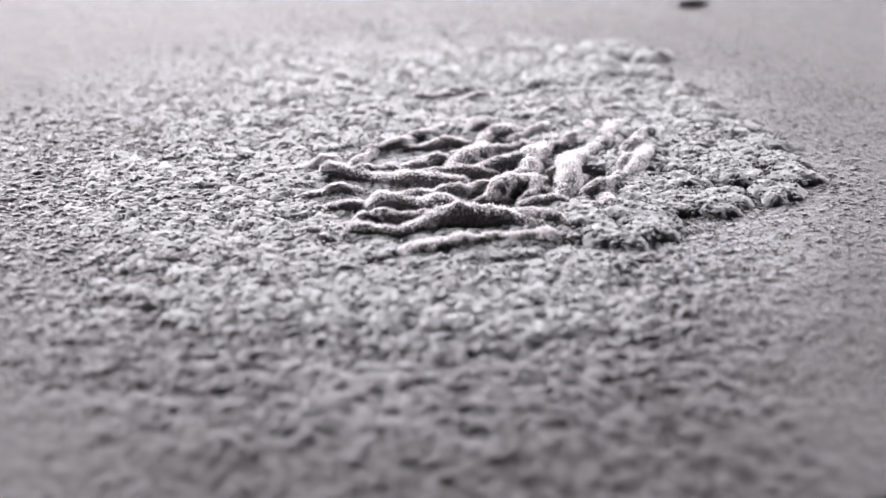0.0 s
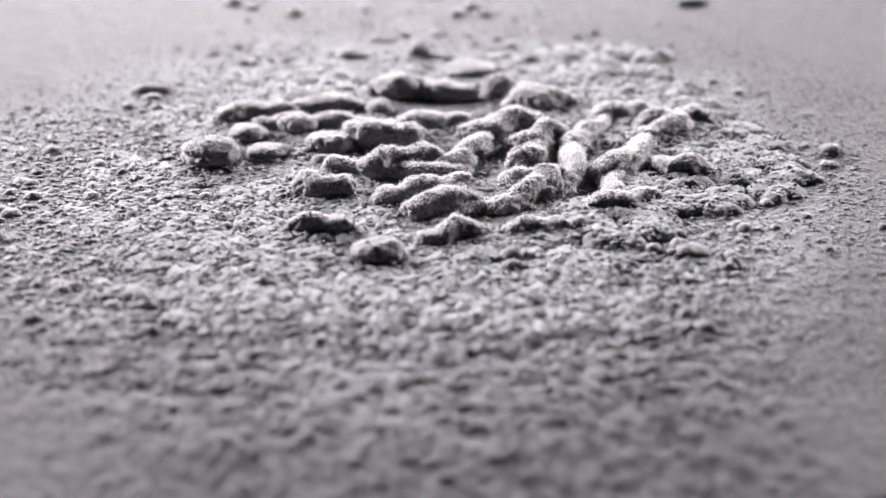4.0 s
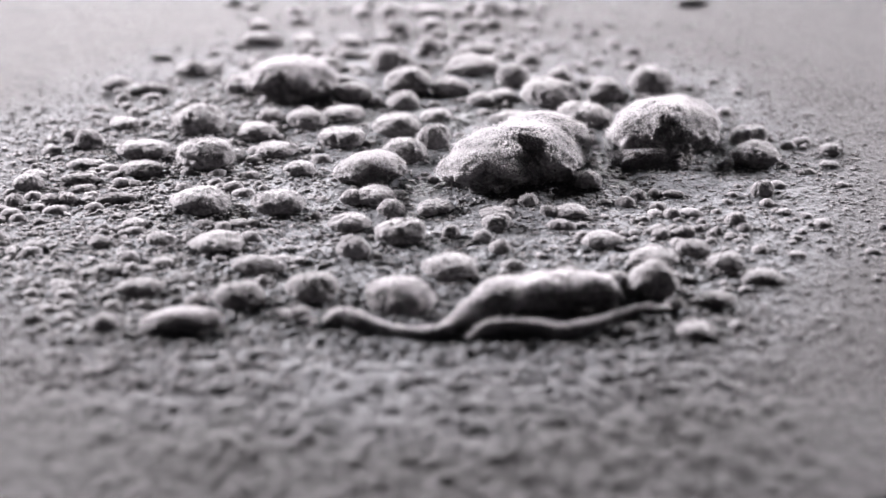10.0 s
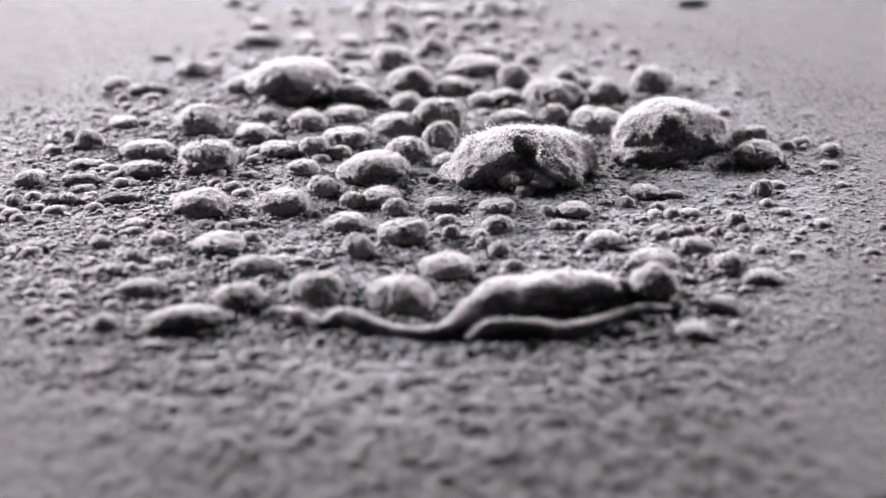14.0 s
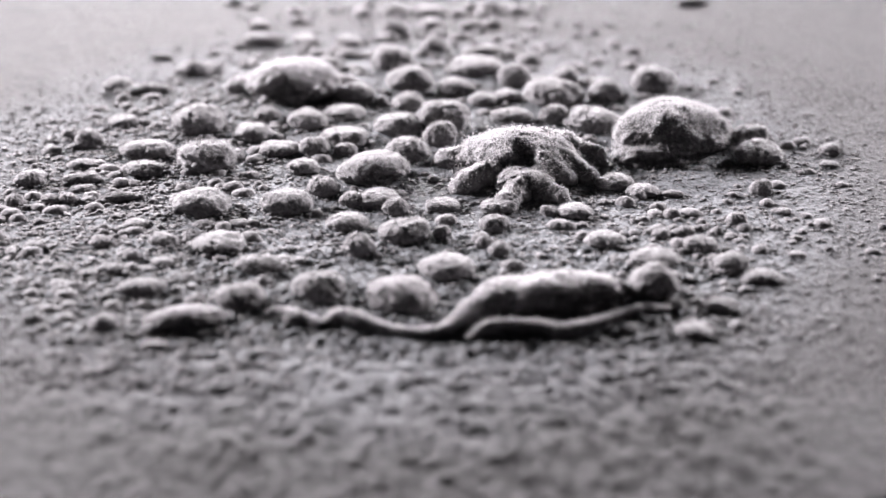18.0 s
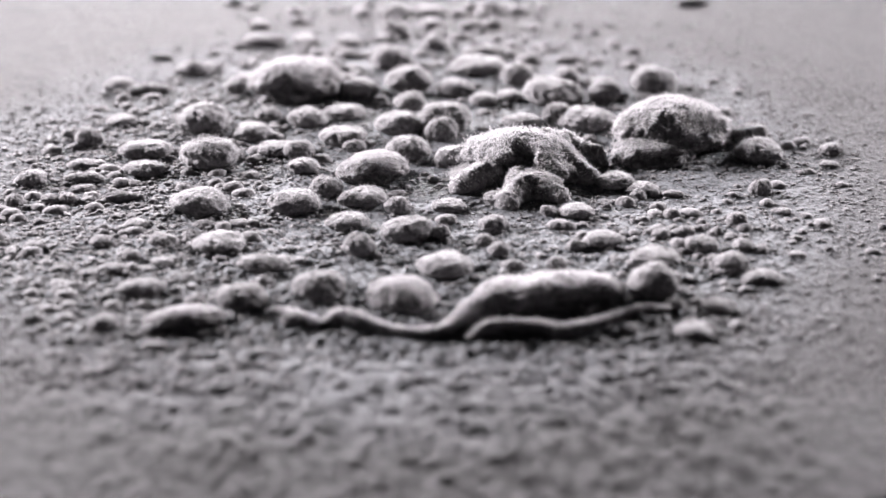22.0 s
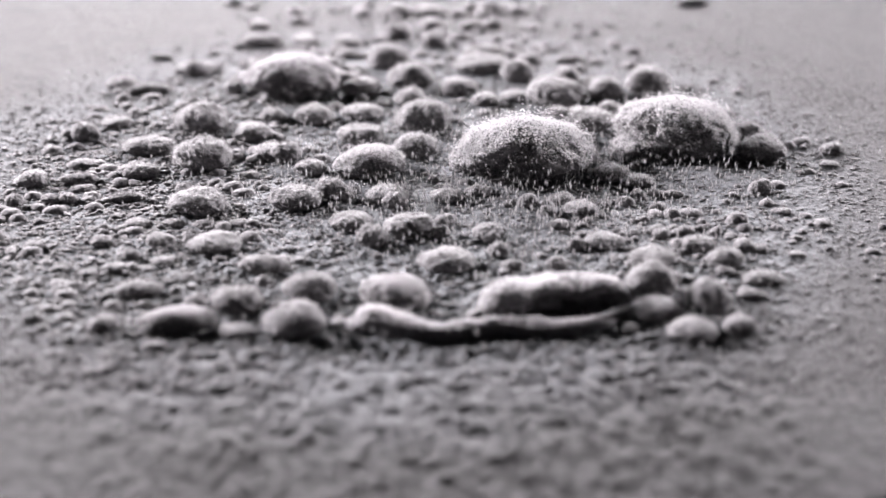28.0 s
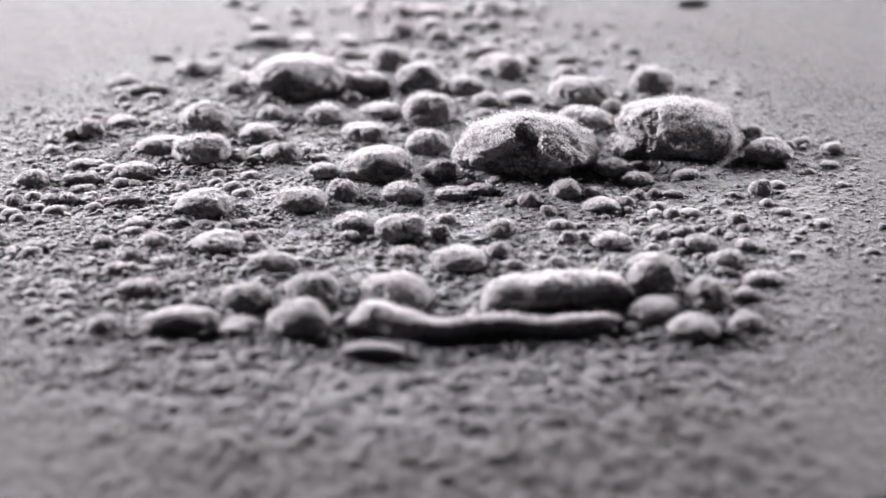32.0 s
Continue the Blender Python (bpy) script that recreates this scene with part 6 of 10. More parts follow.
    slide(b8, (0, 0.03184, 0.06138, -0.00249, -10.66742), (25.6, 0.03184, 0.06138, -0.00249, -10.66742), (27.4, 0.03184, 0.06138, 0, -10.66742), (28, 0.03184, 0.06138, 0, -10.66742), (32, 0.03242, 0.06247, 0, -10.66742))
    slide(b9, (0, 0.03977, 0.07446, -0.0044, 12.03035), (4.4, 0.03977, 0.07446, -0.0044, 12.03035), (5.9, 0.03977, 0.07446, 0, 12.03035), (9, 0.04097, 0.07513, 0, 12.03035), (13, 0.04153, 0.07513, 0, 12.03035), (23, 0.04179, 0.07546, 0, 12.03035), (28, 0.04063, 0.07513, 0, 12.03035), (32, 0.04156, 0.07496, 0, 12.03035))
    slide(b12, (0, 0.05807, 0.04597, -0.00322, -4.35731), (6.1, 0.05807, 0.04597, -0.00322, -4.35731), (7.6, 0.05748, 0.04614, 0, -4.35731), (9, 0.05609, 0.04654, 0, -4.35731), (13, 0.05641, 0.04654, 0, -4.35731), (23, 0.05624, 0.0474, 0, -4.35731), (28, 0.05529, 0.04797, 0, -4.35731), (32, 0.05541, 0.04711, 0, -4.35731))
    slide(b13, (0, 0.05566, 0.03501, -0.00349, 190.99591), (4, 0.05566, 0.03501, -0.00349, 190.99591), (5.5, 0.05566, 0.03501, 0, 190.99591), (6, 0.05566, 0.03501, 0, 190.99591), (9, 0.05559, 0.03634, 0, 190.99591), (13, 0.05599, 0.03688, 0, 190.99591), (23, 0.05647, 0.0385, 0, 190.99591), (28, 0.05727, 0.03959, 0, 190.99591), (32, 0.05822, 0.0381, 0, 190.99591))
    slide(b14, (0, 0.06967, 0.04061, -0.00185, 187.71688), (2.6, 0.06967, 0.04061, -0.00185, 187.71688), (4.1, 0.06967, 0.04061, 0, 187.71688), (6, 0.06967, 0.04061, 0, 187.71688), (32, 0.07024, 0.04117, 0, 187.71688))
    slide(b15, (0, 0.03411, 0.02111, -0.00155, 2.51337), (9.6, 0.03411, 0.02111, -0.00155, 2.51337), (11.4, 0.03416, 0.02155, 0, 2.51337), (13, 0.03419, 0.02184, 0, 2.51337), (19, 0.03395, 0.02233, 0, 2.51337), (23, 0.03409, 0.02356, 0, 2.51337), (28, 0.03373, 0.02656, 0, 2.51337), (32, 0.0336, 0.02757, 0, 2.51337))
    slide(b16, (0, 0.041, 0.02997, -0.00123, 190.07144), (27.6, 0.041, 0.02997, -0.00123, 190.07144), (29.4, 0.04152, 0.02997, 0, 190.07144), (32, 0.04248, 0.02997, 0, 190.07144))
    slide(b17, (0, 0.05373, 0.02099, -0.00227, -1.87665), (6.6, 0.05373, 0.02099, -0.00227, -1.87665), (8.1, 0.05409, 0.02153, 0, -1.87665), (9, 0.05438, 0.02197, 0, -1.87665), (28, 0.05412, 0.0227, 0, -1.87665), (32, 0.05413, 0.02246, 0, -1.87665))
    slide(b18, (0, 0.02322, 0.05893, -0.00126, -8.16246), (27.6, 0.02322, 0.05893, -0.00126, -8.16246), (29.4, 0.02203, 0.06081, 0, -8.16246), (32, 0.01977, 0.06437, 0, -8.16246))
    slide(b19, (0, 0.03064, 0.04594, -0.00149, 183.10317), (27.6, 0.03064, 0.04594, -0.00149, 183.10317), (29.4, 0.03093, 0.04619, 0, 183.10317), (32, 0.03148, 0.04666, 0, 183.10317))
    slide(b20, (0, 0.02956, 0.02567, -0.0021, -4.48113), (16.6, 0.02956, 0.02567, -0.0021, -4.48113), (18.4, 0.02956, 0.02567, 0, -4.48113), (23, 0.02956, 0.02567, 0, -4.48113), (28, 0.02913, 0.02948, 0, -4.48113), (32, 0.02982, 0.03167, 0, -4.48113))
    slide(c1, (0, -0.04117, 0.01458, -0.00335, 168.57805), (4.2, -0.04117, 0.01458, -0.00335, 168.57805), (5.7, -0.04117, 0.01458, 0, 168.57805), (6, -0.04117, 0.01458, 0, 168.57805), (9, -0.04039, 0.01575, 0, 168.57805), (13, -0.0398, 0.01482, 0, 168.57805), (23, -0.04033, 0.01528, 0, 168.57805), (28, -0.04061, 0.01528, 0, 168.57805), (32, -0.03931, 0.0147, 0, 168.57805))
    slide(c2, (0, -0.02999, 0.01344, -0.00316, 174.57279), (3.9, -0.02999, 0.01344, -0.00316, 174.57279), (5.4, -0.02999, 0.01344, 0, 174.57279), (6, -0.02999, 0.01344, 0, 174.57279), (9, -0.02811, 0.0153, 0, 174.57279), (13, -0.02676, 0.01601, 0, 174.57279), (19, -0.02582, 0.01601, 0, 174.57279), (23, -0.02469, 0.01601, 0, 174.57279), (28, -0.02482, 0.01766, 0, 174.57279), (32, -0.02376, 0.01683, 0, 174.57279))
    slide(c3, (0, -0.02137, 0.01985, -0.00297, 3.55056), (9.6, -0.02137, 0.01985, -0.00297, 3.55056), (11.4, -0.0209, 0.0213, 0, 3.55056), (13, -0.02058, 0.02228, 0, 3.55056), (19, -0.02039, 0.02228, 0, 3.55056), (23, -0.01981, 0.02228, 0, 3.55056), (28, -0.01909, 0.02155, 0, 3.55056), (32, -0.01709, 0.02082, 0, 3.55056))
    slide(c4, (0, -0.01179, 0.01875, -0.00255, 193.90835), (7.6, -0.01179, 0.01875, -0.00255, 193.90835), (9.4, -0.01165, 0.01873, 0, 193.90835), (13, -0.01036, 0.01852, 0, 193.90835), (19, -0.01099, 0.01756, 0, 193.90835), (23, -0.01322, 0.01875, 0, 193.90835), (28, -0.00943, 0.01923, 0, 193.90835), (32, -0.00688, 0.02044, 0, 193.90835))
    slide(c5, (0, -0.01509, 0.00886, -0.00169, 6.16361), (6.6, -0.01509, 0.00886, -0.00169, 6.16361), (8.1, -0.01509, 0.00886, 0, 6.16361), (9, -0.01509, 0.00886, 0, 6.16361), (13, -0.01583, 0.00886, 0, 6.16361), (19, -0.01557, 0.00931, 0, 6.16361), (23, -0.01585, 0.00931, 0, 6.16361), (28, -0.01515, 0.00999, 0, 6.16361), (32, -0.01443, 0.00954, 0, 6.16361))
    slide(c6, (0, -0.01027, -0.00251, -0.00326, 13.62758), (2.8, -0.01027, -0.00251, -0.00326, 13.62758), (4.3, -0.01027, -0.00251, 0, 13.62758), (6, -0.01027, -0.00251, 0, 13.62758), (7, -0.01012, -0.00147, 0, 13.62758), (8, -0.00858, 0.00021, 0, 13.62758), (9, -0.00733, 0.00385, 0, 13.62758), (13, -0.00624, 0.00385, 0, 13.62758), (23, -0.00563, 0.00494, 0, 13.62758), (28, -0.00538, 0.00604, 0, 13.62758), (32, -0.00673, 0.0056, 0, 13.62758))
    slide(c7, (0, -0.03705, -0.00066, -0.00219, 191.86099), (3.9, -0.03705, -0.00066, -0.00219, 191.86099), (5.4, -0.03705, -0.00066, 0, 191.86099), (6, -0.03705, -0.00066, 0, 191.86099), (9, -0.03609, 0.00019, 0, 191.86099), (13, -0.03544, -0.00002, 0, 191.86099), (23, -0.03546, 0.00019, 0, 191.86099), (28, -0.03606, -0.00002, 0, 191.86099), (32, -0.03568, 0.0005, 0, 191.86099))
    slide(c8, (0, -0.02653, -0.01097, -0.00218, -3.15196), (4, -0.02653, -0.01097, -0.00218, -3.15196), (5.5, -0.02653, -0.01097, 0, -3.15196), (6, -0.02653, -0.01097, 0, -3.15196), (9, -0.02812, -0.00801, 0, -3.15196), (13, -0.02812, -0.00801, 0, -3.15196), (23, -0.02748, -0.00741, 0, -3.15196), (28, -0.02727, -0.00781, 0, -3.15196), (32, -0.02606, -0.00681, 0, -3.15196))
    slide(c9, (0, -0.04793, -0.01628, -0.00197, 183.91555), (4.6, -0.04793, -0.01628, -0.00197, 183.91555), (6.1, -0.04785, -0.01625, 0, 183.91555), (9, -0.04573, -0.01533, 0, 183.91555), (13, -0.04517, -0.01515, 0, 183.91555), (23, -0.04513, -0.01533, 0, 183.91555), (28, -0.04546, -0.0159, 0, 183.91555), (32, -0.04536, -0.01524, 0, 183.91555))
    slide(c10, (0, -0.03063, -0.02021, -0.00337, 4.22706), (5.8, -0.03063, -0.02021, -0.00337, 4.22706), (7.3, -0.03042, -0.01982, 0, 4.22706), (9, -0.03015, -0.0193, 0, 4.22706), (13, -0.03003, -0.01966, 0, 4.22706), (23, -0.02959, -0.01985, 0, 4.22706), (28, -0.03011, -0.02112, 0, 4.22706), (32, -0.02902, -0.01976, 0, 4.22706))
    slide(c11, (0, -0.01978, -0.01766, -0.00329, -12.4402), (6.4, -0.01978, -0.01766, -0.00329, -12.4402), (7.9, -0.01966, -0.01724, 0, -12.4402), (9, -0.01951, -0.01672, 0, -12.4402), (13, -0.01869, -0.01635, 0, -12.4402), (23, -0.0183, -0.01597, 0, -12.4402), (28, -0.01968, -0.01672, 0, -12.4402), (32, -0.01926, -0.01663, 0, -12.4402))
    slide(c12, (0, -0.00785, -0.01852, -0.00407, 8.4466), (6.4, -0.00785, -0.01852, -0.00407, 8.4466), (7.9, -0.00751, -0.01876, 0, 8.4466), (9, -0.00658, -0.01944, 0, 8.4466), (13, -0.00634, -0.01907, 0, 8.4466), (23, -0.00617, -0.01907, 0, 8.4466), (28, -0.00727, -0.01852, 0, 8.4466), (32, -0.00703, -0.01787, 0, 8.4466))
    slide(c13, (0, -0.02132, -0.02743, -0.00381, 189.47602), (25.6, -0.02132, -0.02743, -0.00381, 189.47602), (27.4, -0.02132, -0.02743, 0, 189.47602), (28, -0.02132, -0.02743, 0, 189.47602), (32, -0.02077, -0.02674, 0, 189.47602))
    slide(c14, (0, -0.03758, -0.02675, -0.00297, 5.77561), (7.6, -0.03758, -0.02675, -0.00297, 5.77561), (9.4, -0.03751, -0.02666, 0, 5.77561), (13, -0.03689, -0.02588, 0, 5.77561), (23, -0.03689, -0.02588, 0, 5.77561), (28, -0.03806, -0.02623, 0, 5.77561), (32, -0.03783, -0.0264, 0, 5.77561))
    slide(c15, (0, -0.04866, -0.02725, -0.00208, 192.59436), (7.6, -0.04866, -0.02725, -0.00208, 192.59436), (9.4, -0.04866, -0.02725, 0, 192.59436), (13, -0.04866, -0.02725, 0, 192.59436), (32, -0.04886, -0.02811, 0, 192.59436))
    slide(c16, (0, -0.04539, 0.00138, -0.00187, -11.01434), (4.4, -0.04539, 0.00138, -0.00187, -11.01434), (5.9, -0.04539, 0.00138, 0, -11.01434), (9, -0.04483, 0.0018, 0, -11.01434), (23, -0.04431, 0.00138, 0, -11.01434), (32, -0.04543, 0.00138, 0, -11.01434))
    slide(c17, (0, -0.04884, -0.00462, -0.00177, -3.55607), (8.6, -0.04884, -0.00462, -0.00177, -3.55607), (10.4, -0.04866, -0.0044, 0, -3.55607), (13, -0.04833, -0.004, 0, -3.55607), (23, -0.0485, -0.004, 0, -3.55607), (32, -0.04862, -0.00359, 0, -3.55607))
    slide(c18, (0, -0.05006, 0.00888, -0.00118, 9.65255), (4.4, -0.05006, 0.00888, -0.00118, 9.65255), (5.9, -0.05006, 0.00888, 0, 9.65255), (23, -0.04975, 0.00865, 0, 9.65255), (32, -0.04966, 0.00922, 0, 9.65255))
    slide(c19, (0, -0.04413, 0.00921, -0.0009, 169.95367), (23.6, -0.04413, 0.00921, -0.0009, 169.95367), (25.4, -0.04413, 0.00921, 0, 169.95367), (26, -0.04413, 0.00921, 0, 169.95367), (32, -0.04368, 0.00932, 0, 169.95367))
    slide(c20, (0, -0.00225, 0.01389, -0.00162, 189.86307), (7.6, -0.00225, 0.01389, -0.00162, 189.86307), (9.4, -0.0015, 0.01482, 0, 189.86307), (13, -0.00038, 0.01623, 0, 189.86307), (19, 0.00009, 0.01576, 0, 189.86307), (23, 0.00103, 0.01552, 0, 189.86307), (28, 0.00057, 0.0198, 0, 189.86307), (32, 0.00153, 0.02077, 0, 189.86307))
    slide(c21, (0, -0.00609, -0.00342, -0.00128, 178.69912), (28.1, -0.00609, -0.00342, -0.00128, 178.69912), (29.9, -0.00609, -0.00308, 0, 178.69912), (32, -0.0061, -0.0027, 0, 178.69912))
    slide(c22, (0, -0.01655, 0.00224, -0.00114, 5.28749), (28.6, -0.01655, 0.00224, -0.00114, 5.28749), (30.4, -0.01496, 0.00385, 0, 5.28749), (32, -0.01484, 0.00397, 0, 5.28749))
    slide(c23, (0, -0.05153, -0.00813, -0.00119, 179.74851), (5.6, -0.05153, -0.00813, -0.00119, 179.74851), (7.1, -0.05153, -0.00813, 0, 179.74851), (9, -0.05153, -0.00813, 0, 179.74851), (32, -0.05008, -0.00773, 0, 179.74851))
    slide(c24, (0, -0.04029, -0.03265, -0.001, 179.64097), (10.6, -0.04029, -0.03265, -0.001, 179.64097), (12.4, -0.04029, -0.03265, 0, 179.64097), (13, -0.04029, -0.03265, 0, 179.64097), (32, -0.04024, -0.03299, 0, 179.64097))
    slide(c25, (0, -0.04339, -0.00576, -0.00095, -10.84831), (4.6, -0.04339, -0.00576, -0.00095, -10.84831), (6.1, -0.04339, -0.00576, 0, -10.84831), (32, -0.0435, -0.00535, 0, -10.84831))
    slide(c26, (0, -0.05467, 0.00161, -0.00139, 192.87484), (5.1, -0.05467, 0.00161, -0.00139, 192.87484), (6.6, -0.05466, 0.00162, 0, 192.87484), (32, -0.05426, 0.00183, 0, 192.87484))
    slide(c27, (0, -0.02925, -0.02877, -0.00128, 10.29837), (25.6, -0.02925, -0.02877, -0.00128, 10.29837), (27.4, -0.02925, -0.02877, 0, 10.29837), (28, -0.02925, -0.02877, 0, 10.29837), (32, -0.02892, -0.02635, 0, 10.29837))
    slide(d1, (0, 0.00094, -0.01162, -0.00257, -11.50415), (4.1, 0.00094, -0.01162, -0.00257, -11.50415), (5.6, 0.00094, -0.01162, 0, -11.50415), (6, 0.00094, -0.01162, 0, -11.50415), (9, 0.00112, -0.00946, 0, -11.50415), (13, 0.00078, -0.00867, 0, -11.50415), (19, 0.00052, -0.00906, 0, -11.50415), (23, 0.00026, -0.00807, 0, -11.50415), (28, 0.00052, -0.00667, 0, -11.50415), (32, 0.00245, -0.00606, 0, -11.50415))
    slide(d3, (0, 0.03101, -0.01471, -0.00466, 180.42501), (7.1, 0.03101, -0.01471, -0.00466, 180.42501), (8.6, 0.03123, -0.01493, 0, 180.42501), (9, 0.03139, -0.01509, 0, 180.42501), (13, 0.03138, -0.0166, 0, 180.42501), (23, 0.03142, -0.01622, 0, 180.42501), (28, 0.03115, -0.01565, 0, 180.42501), (32, 0.03171, -0.01375, 0, 180.42501))
    slide(d4, (0, 0.03053, -0.02251, -0.00231, 190.28683), (25.6, 0.03053, -0.02251, -0.00231, 190.28683), (27.4, 0.03053, -0.02251, 0, 190.28683), (28, 0.03053, -0.02251, 0, 190.28683), (32, 0.03069, -0.0226, 0, 190.28683))
    slide(d5, (0, 0.03916, -0.01979, -0.00393, 167.76705), (25.6, 0.03916, -0.01979, -0.00393, 167.76705), (27.4, 0.03916, -0.01979, 0, 167.76705), (28, 0.03916, -0.01979, 0, 167.76705), (32, 0.03917, -0.01915, 0, 167.76705))
    slide(d6, (0, 0.03534, -0.02953, -0.00286, 185.44871), (26.6, 0.03534, -0.02953, -0.00286, 185.44871), (28.4, 0.03535, -0.02948, 0, 185.44871), (32, 0.03551, -0.0291, 0, 185.44871))
    slide(d7, (0, 0.02464, -0.00004, -0.0017, 7.26988), (4.2, 0.02464, -0.00004, -0.0017, 7.26988), (5.7, 0.02464, -0.00004, 0, 7.26988), (6, 0.02464, -0.00004, 0, 7.26988), (9, 0.02509, 0.00209, 0, 7.26988), (13, 0.0259, 0.00209, 0, 7.26988), (23, 0.02547, 0.00231, 0, 7.26988), (28, 0.0255, 0.00166, 0, 7.26988), (32, 0.02681, 0.00177, 0, 7.26988))
    slide(d8, (0, 0.03915, -0.00158, -0.00219, 181.6608), (3.1, 0.03915, -0.00158, -0.00219, 181.6608), (4.6, 0.03915, -0.00158, 0, 181.6608), (6, 0.03915, -0.00158, 0, 181.6608), (9, 0.0391, -0.00199, 0, 181.6608), (13, 0.03968, -0.00095, 0, 181.6608), (23, 0.04066, -0.00032, 0, 181.6608), (28, 0.04022, -0.00032, 0, 181.6608), (32, 0.04072, 0.00011, 0, 181.6608))
    slide(d9, (0, 0.04741, 0.00003, -0.00151, 189.38651), (19.6, 0.04741, 0.00003, -0.00151, 189.38651), (21.4, 0.04741, 0.00003, 0, 189.38651), (23, 0.04741, 0.00003, 0, 189.38651), (32, 0.04787, 0.00014, 0, 189.38651))
    slide(d10, (0, 0.0431, -0.00766, -0.0025, 187.55293), (6.6, 0.0431, -0.00766, -0.0025, 187.55293), (8.1, 0.04311, -0.00762, 0, 187.55293), (9, 0.04316, -0.00726, 0, 187.55293), (13, 0.04386, -0.00726, 0, 187.55293), (23, 0.04403, -0.00726, 0, 187.55293), (28, 0.04359, -0.00565, 0, 187.55293), (32, 0.04375, -0.00625, 0, 187.55293))
    slide(d11, (0, 0.0478, -0.01065, -0.00161, 192.79279), (6.1, 0.0478, -0.01065, -0.00161, 192.79279), (7.6, 0.0478, -0.01065, 0, 192.79279), (8, 0.0478, -0.01065, 0, 192.79279), (9, 0.04816, -0.01104, 0, 192.79279), (13, 0.04813, -0.01123, 0, 192.79279), (32, 0.04824, -0.01182, 0, 192.79279))
    slide(d12, (0, 0.04776, 0.00947, -0.00212, 184.19138), (7.1, 0.04776, 0.00947, -0.00212, 184.19138), (8.6, 0.04777, 0.00947, 0, 184.19138), (32, 0.04804, 0.00947, 0, 184.19138))
    slide(d13, (0, 0.00836, 0.00854, -0.00201, 189.85102), (6.6, 0.00836, 0.00854, -0.00201, 189.85102), (8.1, 0.00838, 0.00854, 0, 189.85102), (9, 0.00855, 0.00854, 0, 189.85102), (13, 0.00879, 0.00743, 0, 189.85102), (19, 0.00816, 0.00787, 0, 189.85102), (23, 0.00806, 0.00743, 0, 189.85102), (28, 0.00707, 0.00456, 0, 189.85102), (32, 0.00921, 0.0061, 0, 189.85102))
    slide(d14, (0, 0.01427, 0.01693, -0.00218, 1.31574), (25.6, 0.01427, 0.01693, -0.00218, 1.31574), (27.4, 0.01427, 0.01693, 0, 1.31574), (28, 0.01427, 0.01693, 0, 1.31574), (32, 0.0143, 0.01752, 0, 1.31574))
    slide(d15, (0, 0.01959, 0.01887, -0.00269, 175.12534), (27.1, 0.01959, 0.01887, -0.00269, 175.12534), (28.9, 0.01982, 0.01944, 0, 175.12534), (32, 0.02062, 0.02141, 0, 175.12534))
    slide(d16, (0, 0.02547, 0.02088, -0.00145, 178.96229), (28.1, 0.02547, 0.02088, -0.00145, 178.96229), (29.9, 0.02545, 0.02117, 0, 178.96229), (32, 0.02542, 0.02149, 0, 178.96229))
    slide(d17, (0, 0.0211, 0.01325, -0.00162, 184.12823), (8.6, 0.0211, 0.01325, -0.00162, 184.12823), (10.4, 0.02135, 0.01349, 0, 184.12823), (13, 0.02181, 0.01394, 0, 184.12823), (19, 0.02185, 0.01325, 0, 184.12823), (23, 0.02222, 0.01325, 0, 184.12823), (28, 0.02287, 0.01441, 0, 184.12823), (32, 0.02645, 0.01569, 0, 184.12823))
    slide(d18, (0, 0.02713, 0.01597, -0.00108, 175.74077), (19.6, 0.02713, 0.01597, -0.00108, 175.74077), (21.4, 0.02713, 0.01597, 0, 175.74077), (23, 0.02713, 0.01597, 0, 175.74077), (28, 0.02697, 0.01621, 0, 175.74077), (32, 0.03055, 0.01433, 0, 175.74077))
    slide(d19, (0, 0.00635, 0.02237, -0.00129, 186.65917), (24.6, 0.00635, 0.02237, -0.00129, 186.65917), (26.4, 0.00635, 0.02237, 0, 186.65917), (28, 0.00635, 0.02237, 0, 186.65917), (32, 0.0066, 0.02299, 0, 186.65917))
    slide(d20, (0, 0.04244, -0.02773, -0.00236, -4.19874), (23.6, 0.04244, -0.02773, -0.00236, -4.19874), (25.4, 0.04244, -0.02773, 0, -4.19874), (28, 0.04244, -0.02773, 0, -4.19874), (32, 0.04359, -0.02687, 0, -4.19874))
    slide(d21, (0, 0.02107, 0.00003, -0.00181, 10.35752), (20.6, 0.02107, 0.00003, -0.00181, 10.35752), (22.4, 0.02107, 0.00003, 0, 10.35752), (28, 0.02107, 0.00003, 0, 10.35752), (32, 0.02014, 0.00269, 0, 10.35752))
    slide(d22, (0, 0.05631, 0.01429, -0.00077, 13.33142), (8.6, 0.05631, 0.01429, -0.00077, 13.33142), (10.4, 0.05631, 0.01429, 0, 13.33142), (32, 0.05631, 0.01429, 0, 13.33142))
    slide(d23, (0, 0.04581, -0.01732, -0.00123, 180.21767), (24.6, 0.04581, -0.01732, -0.00123, 180.21767), (26.4, 0.04581, -0.01732, 0, 180.21767), (28, 0.04581, -0.01732, 0, 180.21767), (32, 0.04497, -0.01732, 0, 180.21767))
    slide(d24, (0, -0.00972, -0.03525, -0.00204, -3.61616), (28.6, -0.00972, -0.03525, -0.00204, -3.61616), (30.4, -0.00972, -0.03515, 0, -3.61616), (32, -0.00972, -0.03509, 0, -3.61616))
    slide(z1, (0, 0.05764, 0.13373, 0, 185.24858), (32, 0.05764, 0.13373, 0, 185.24858))
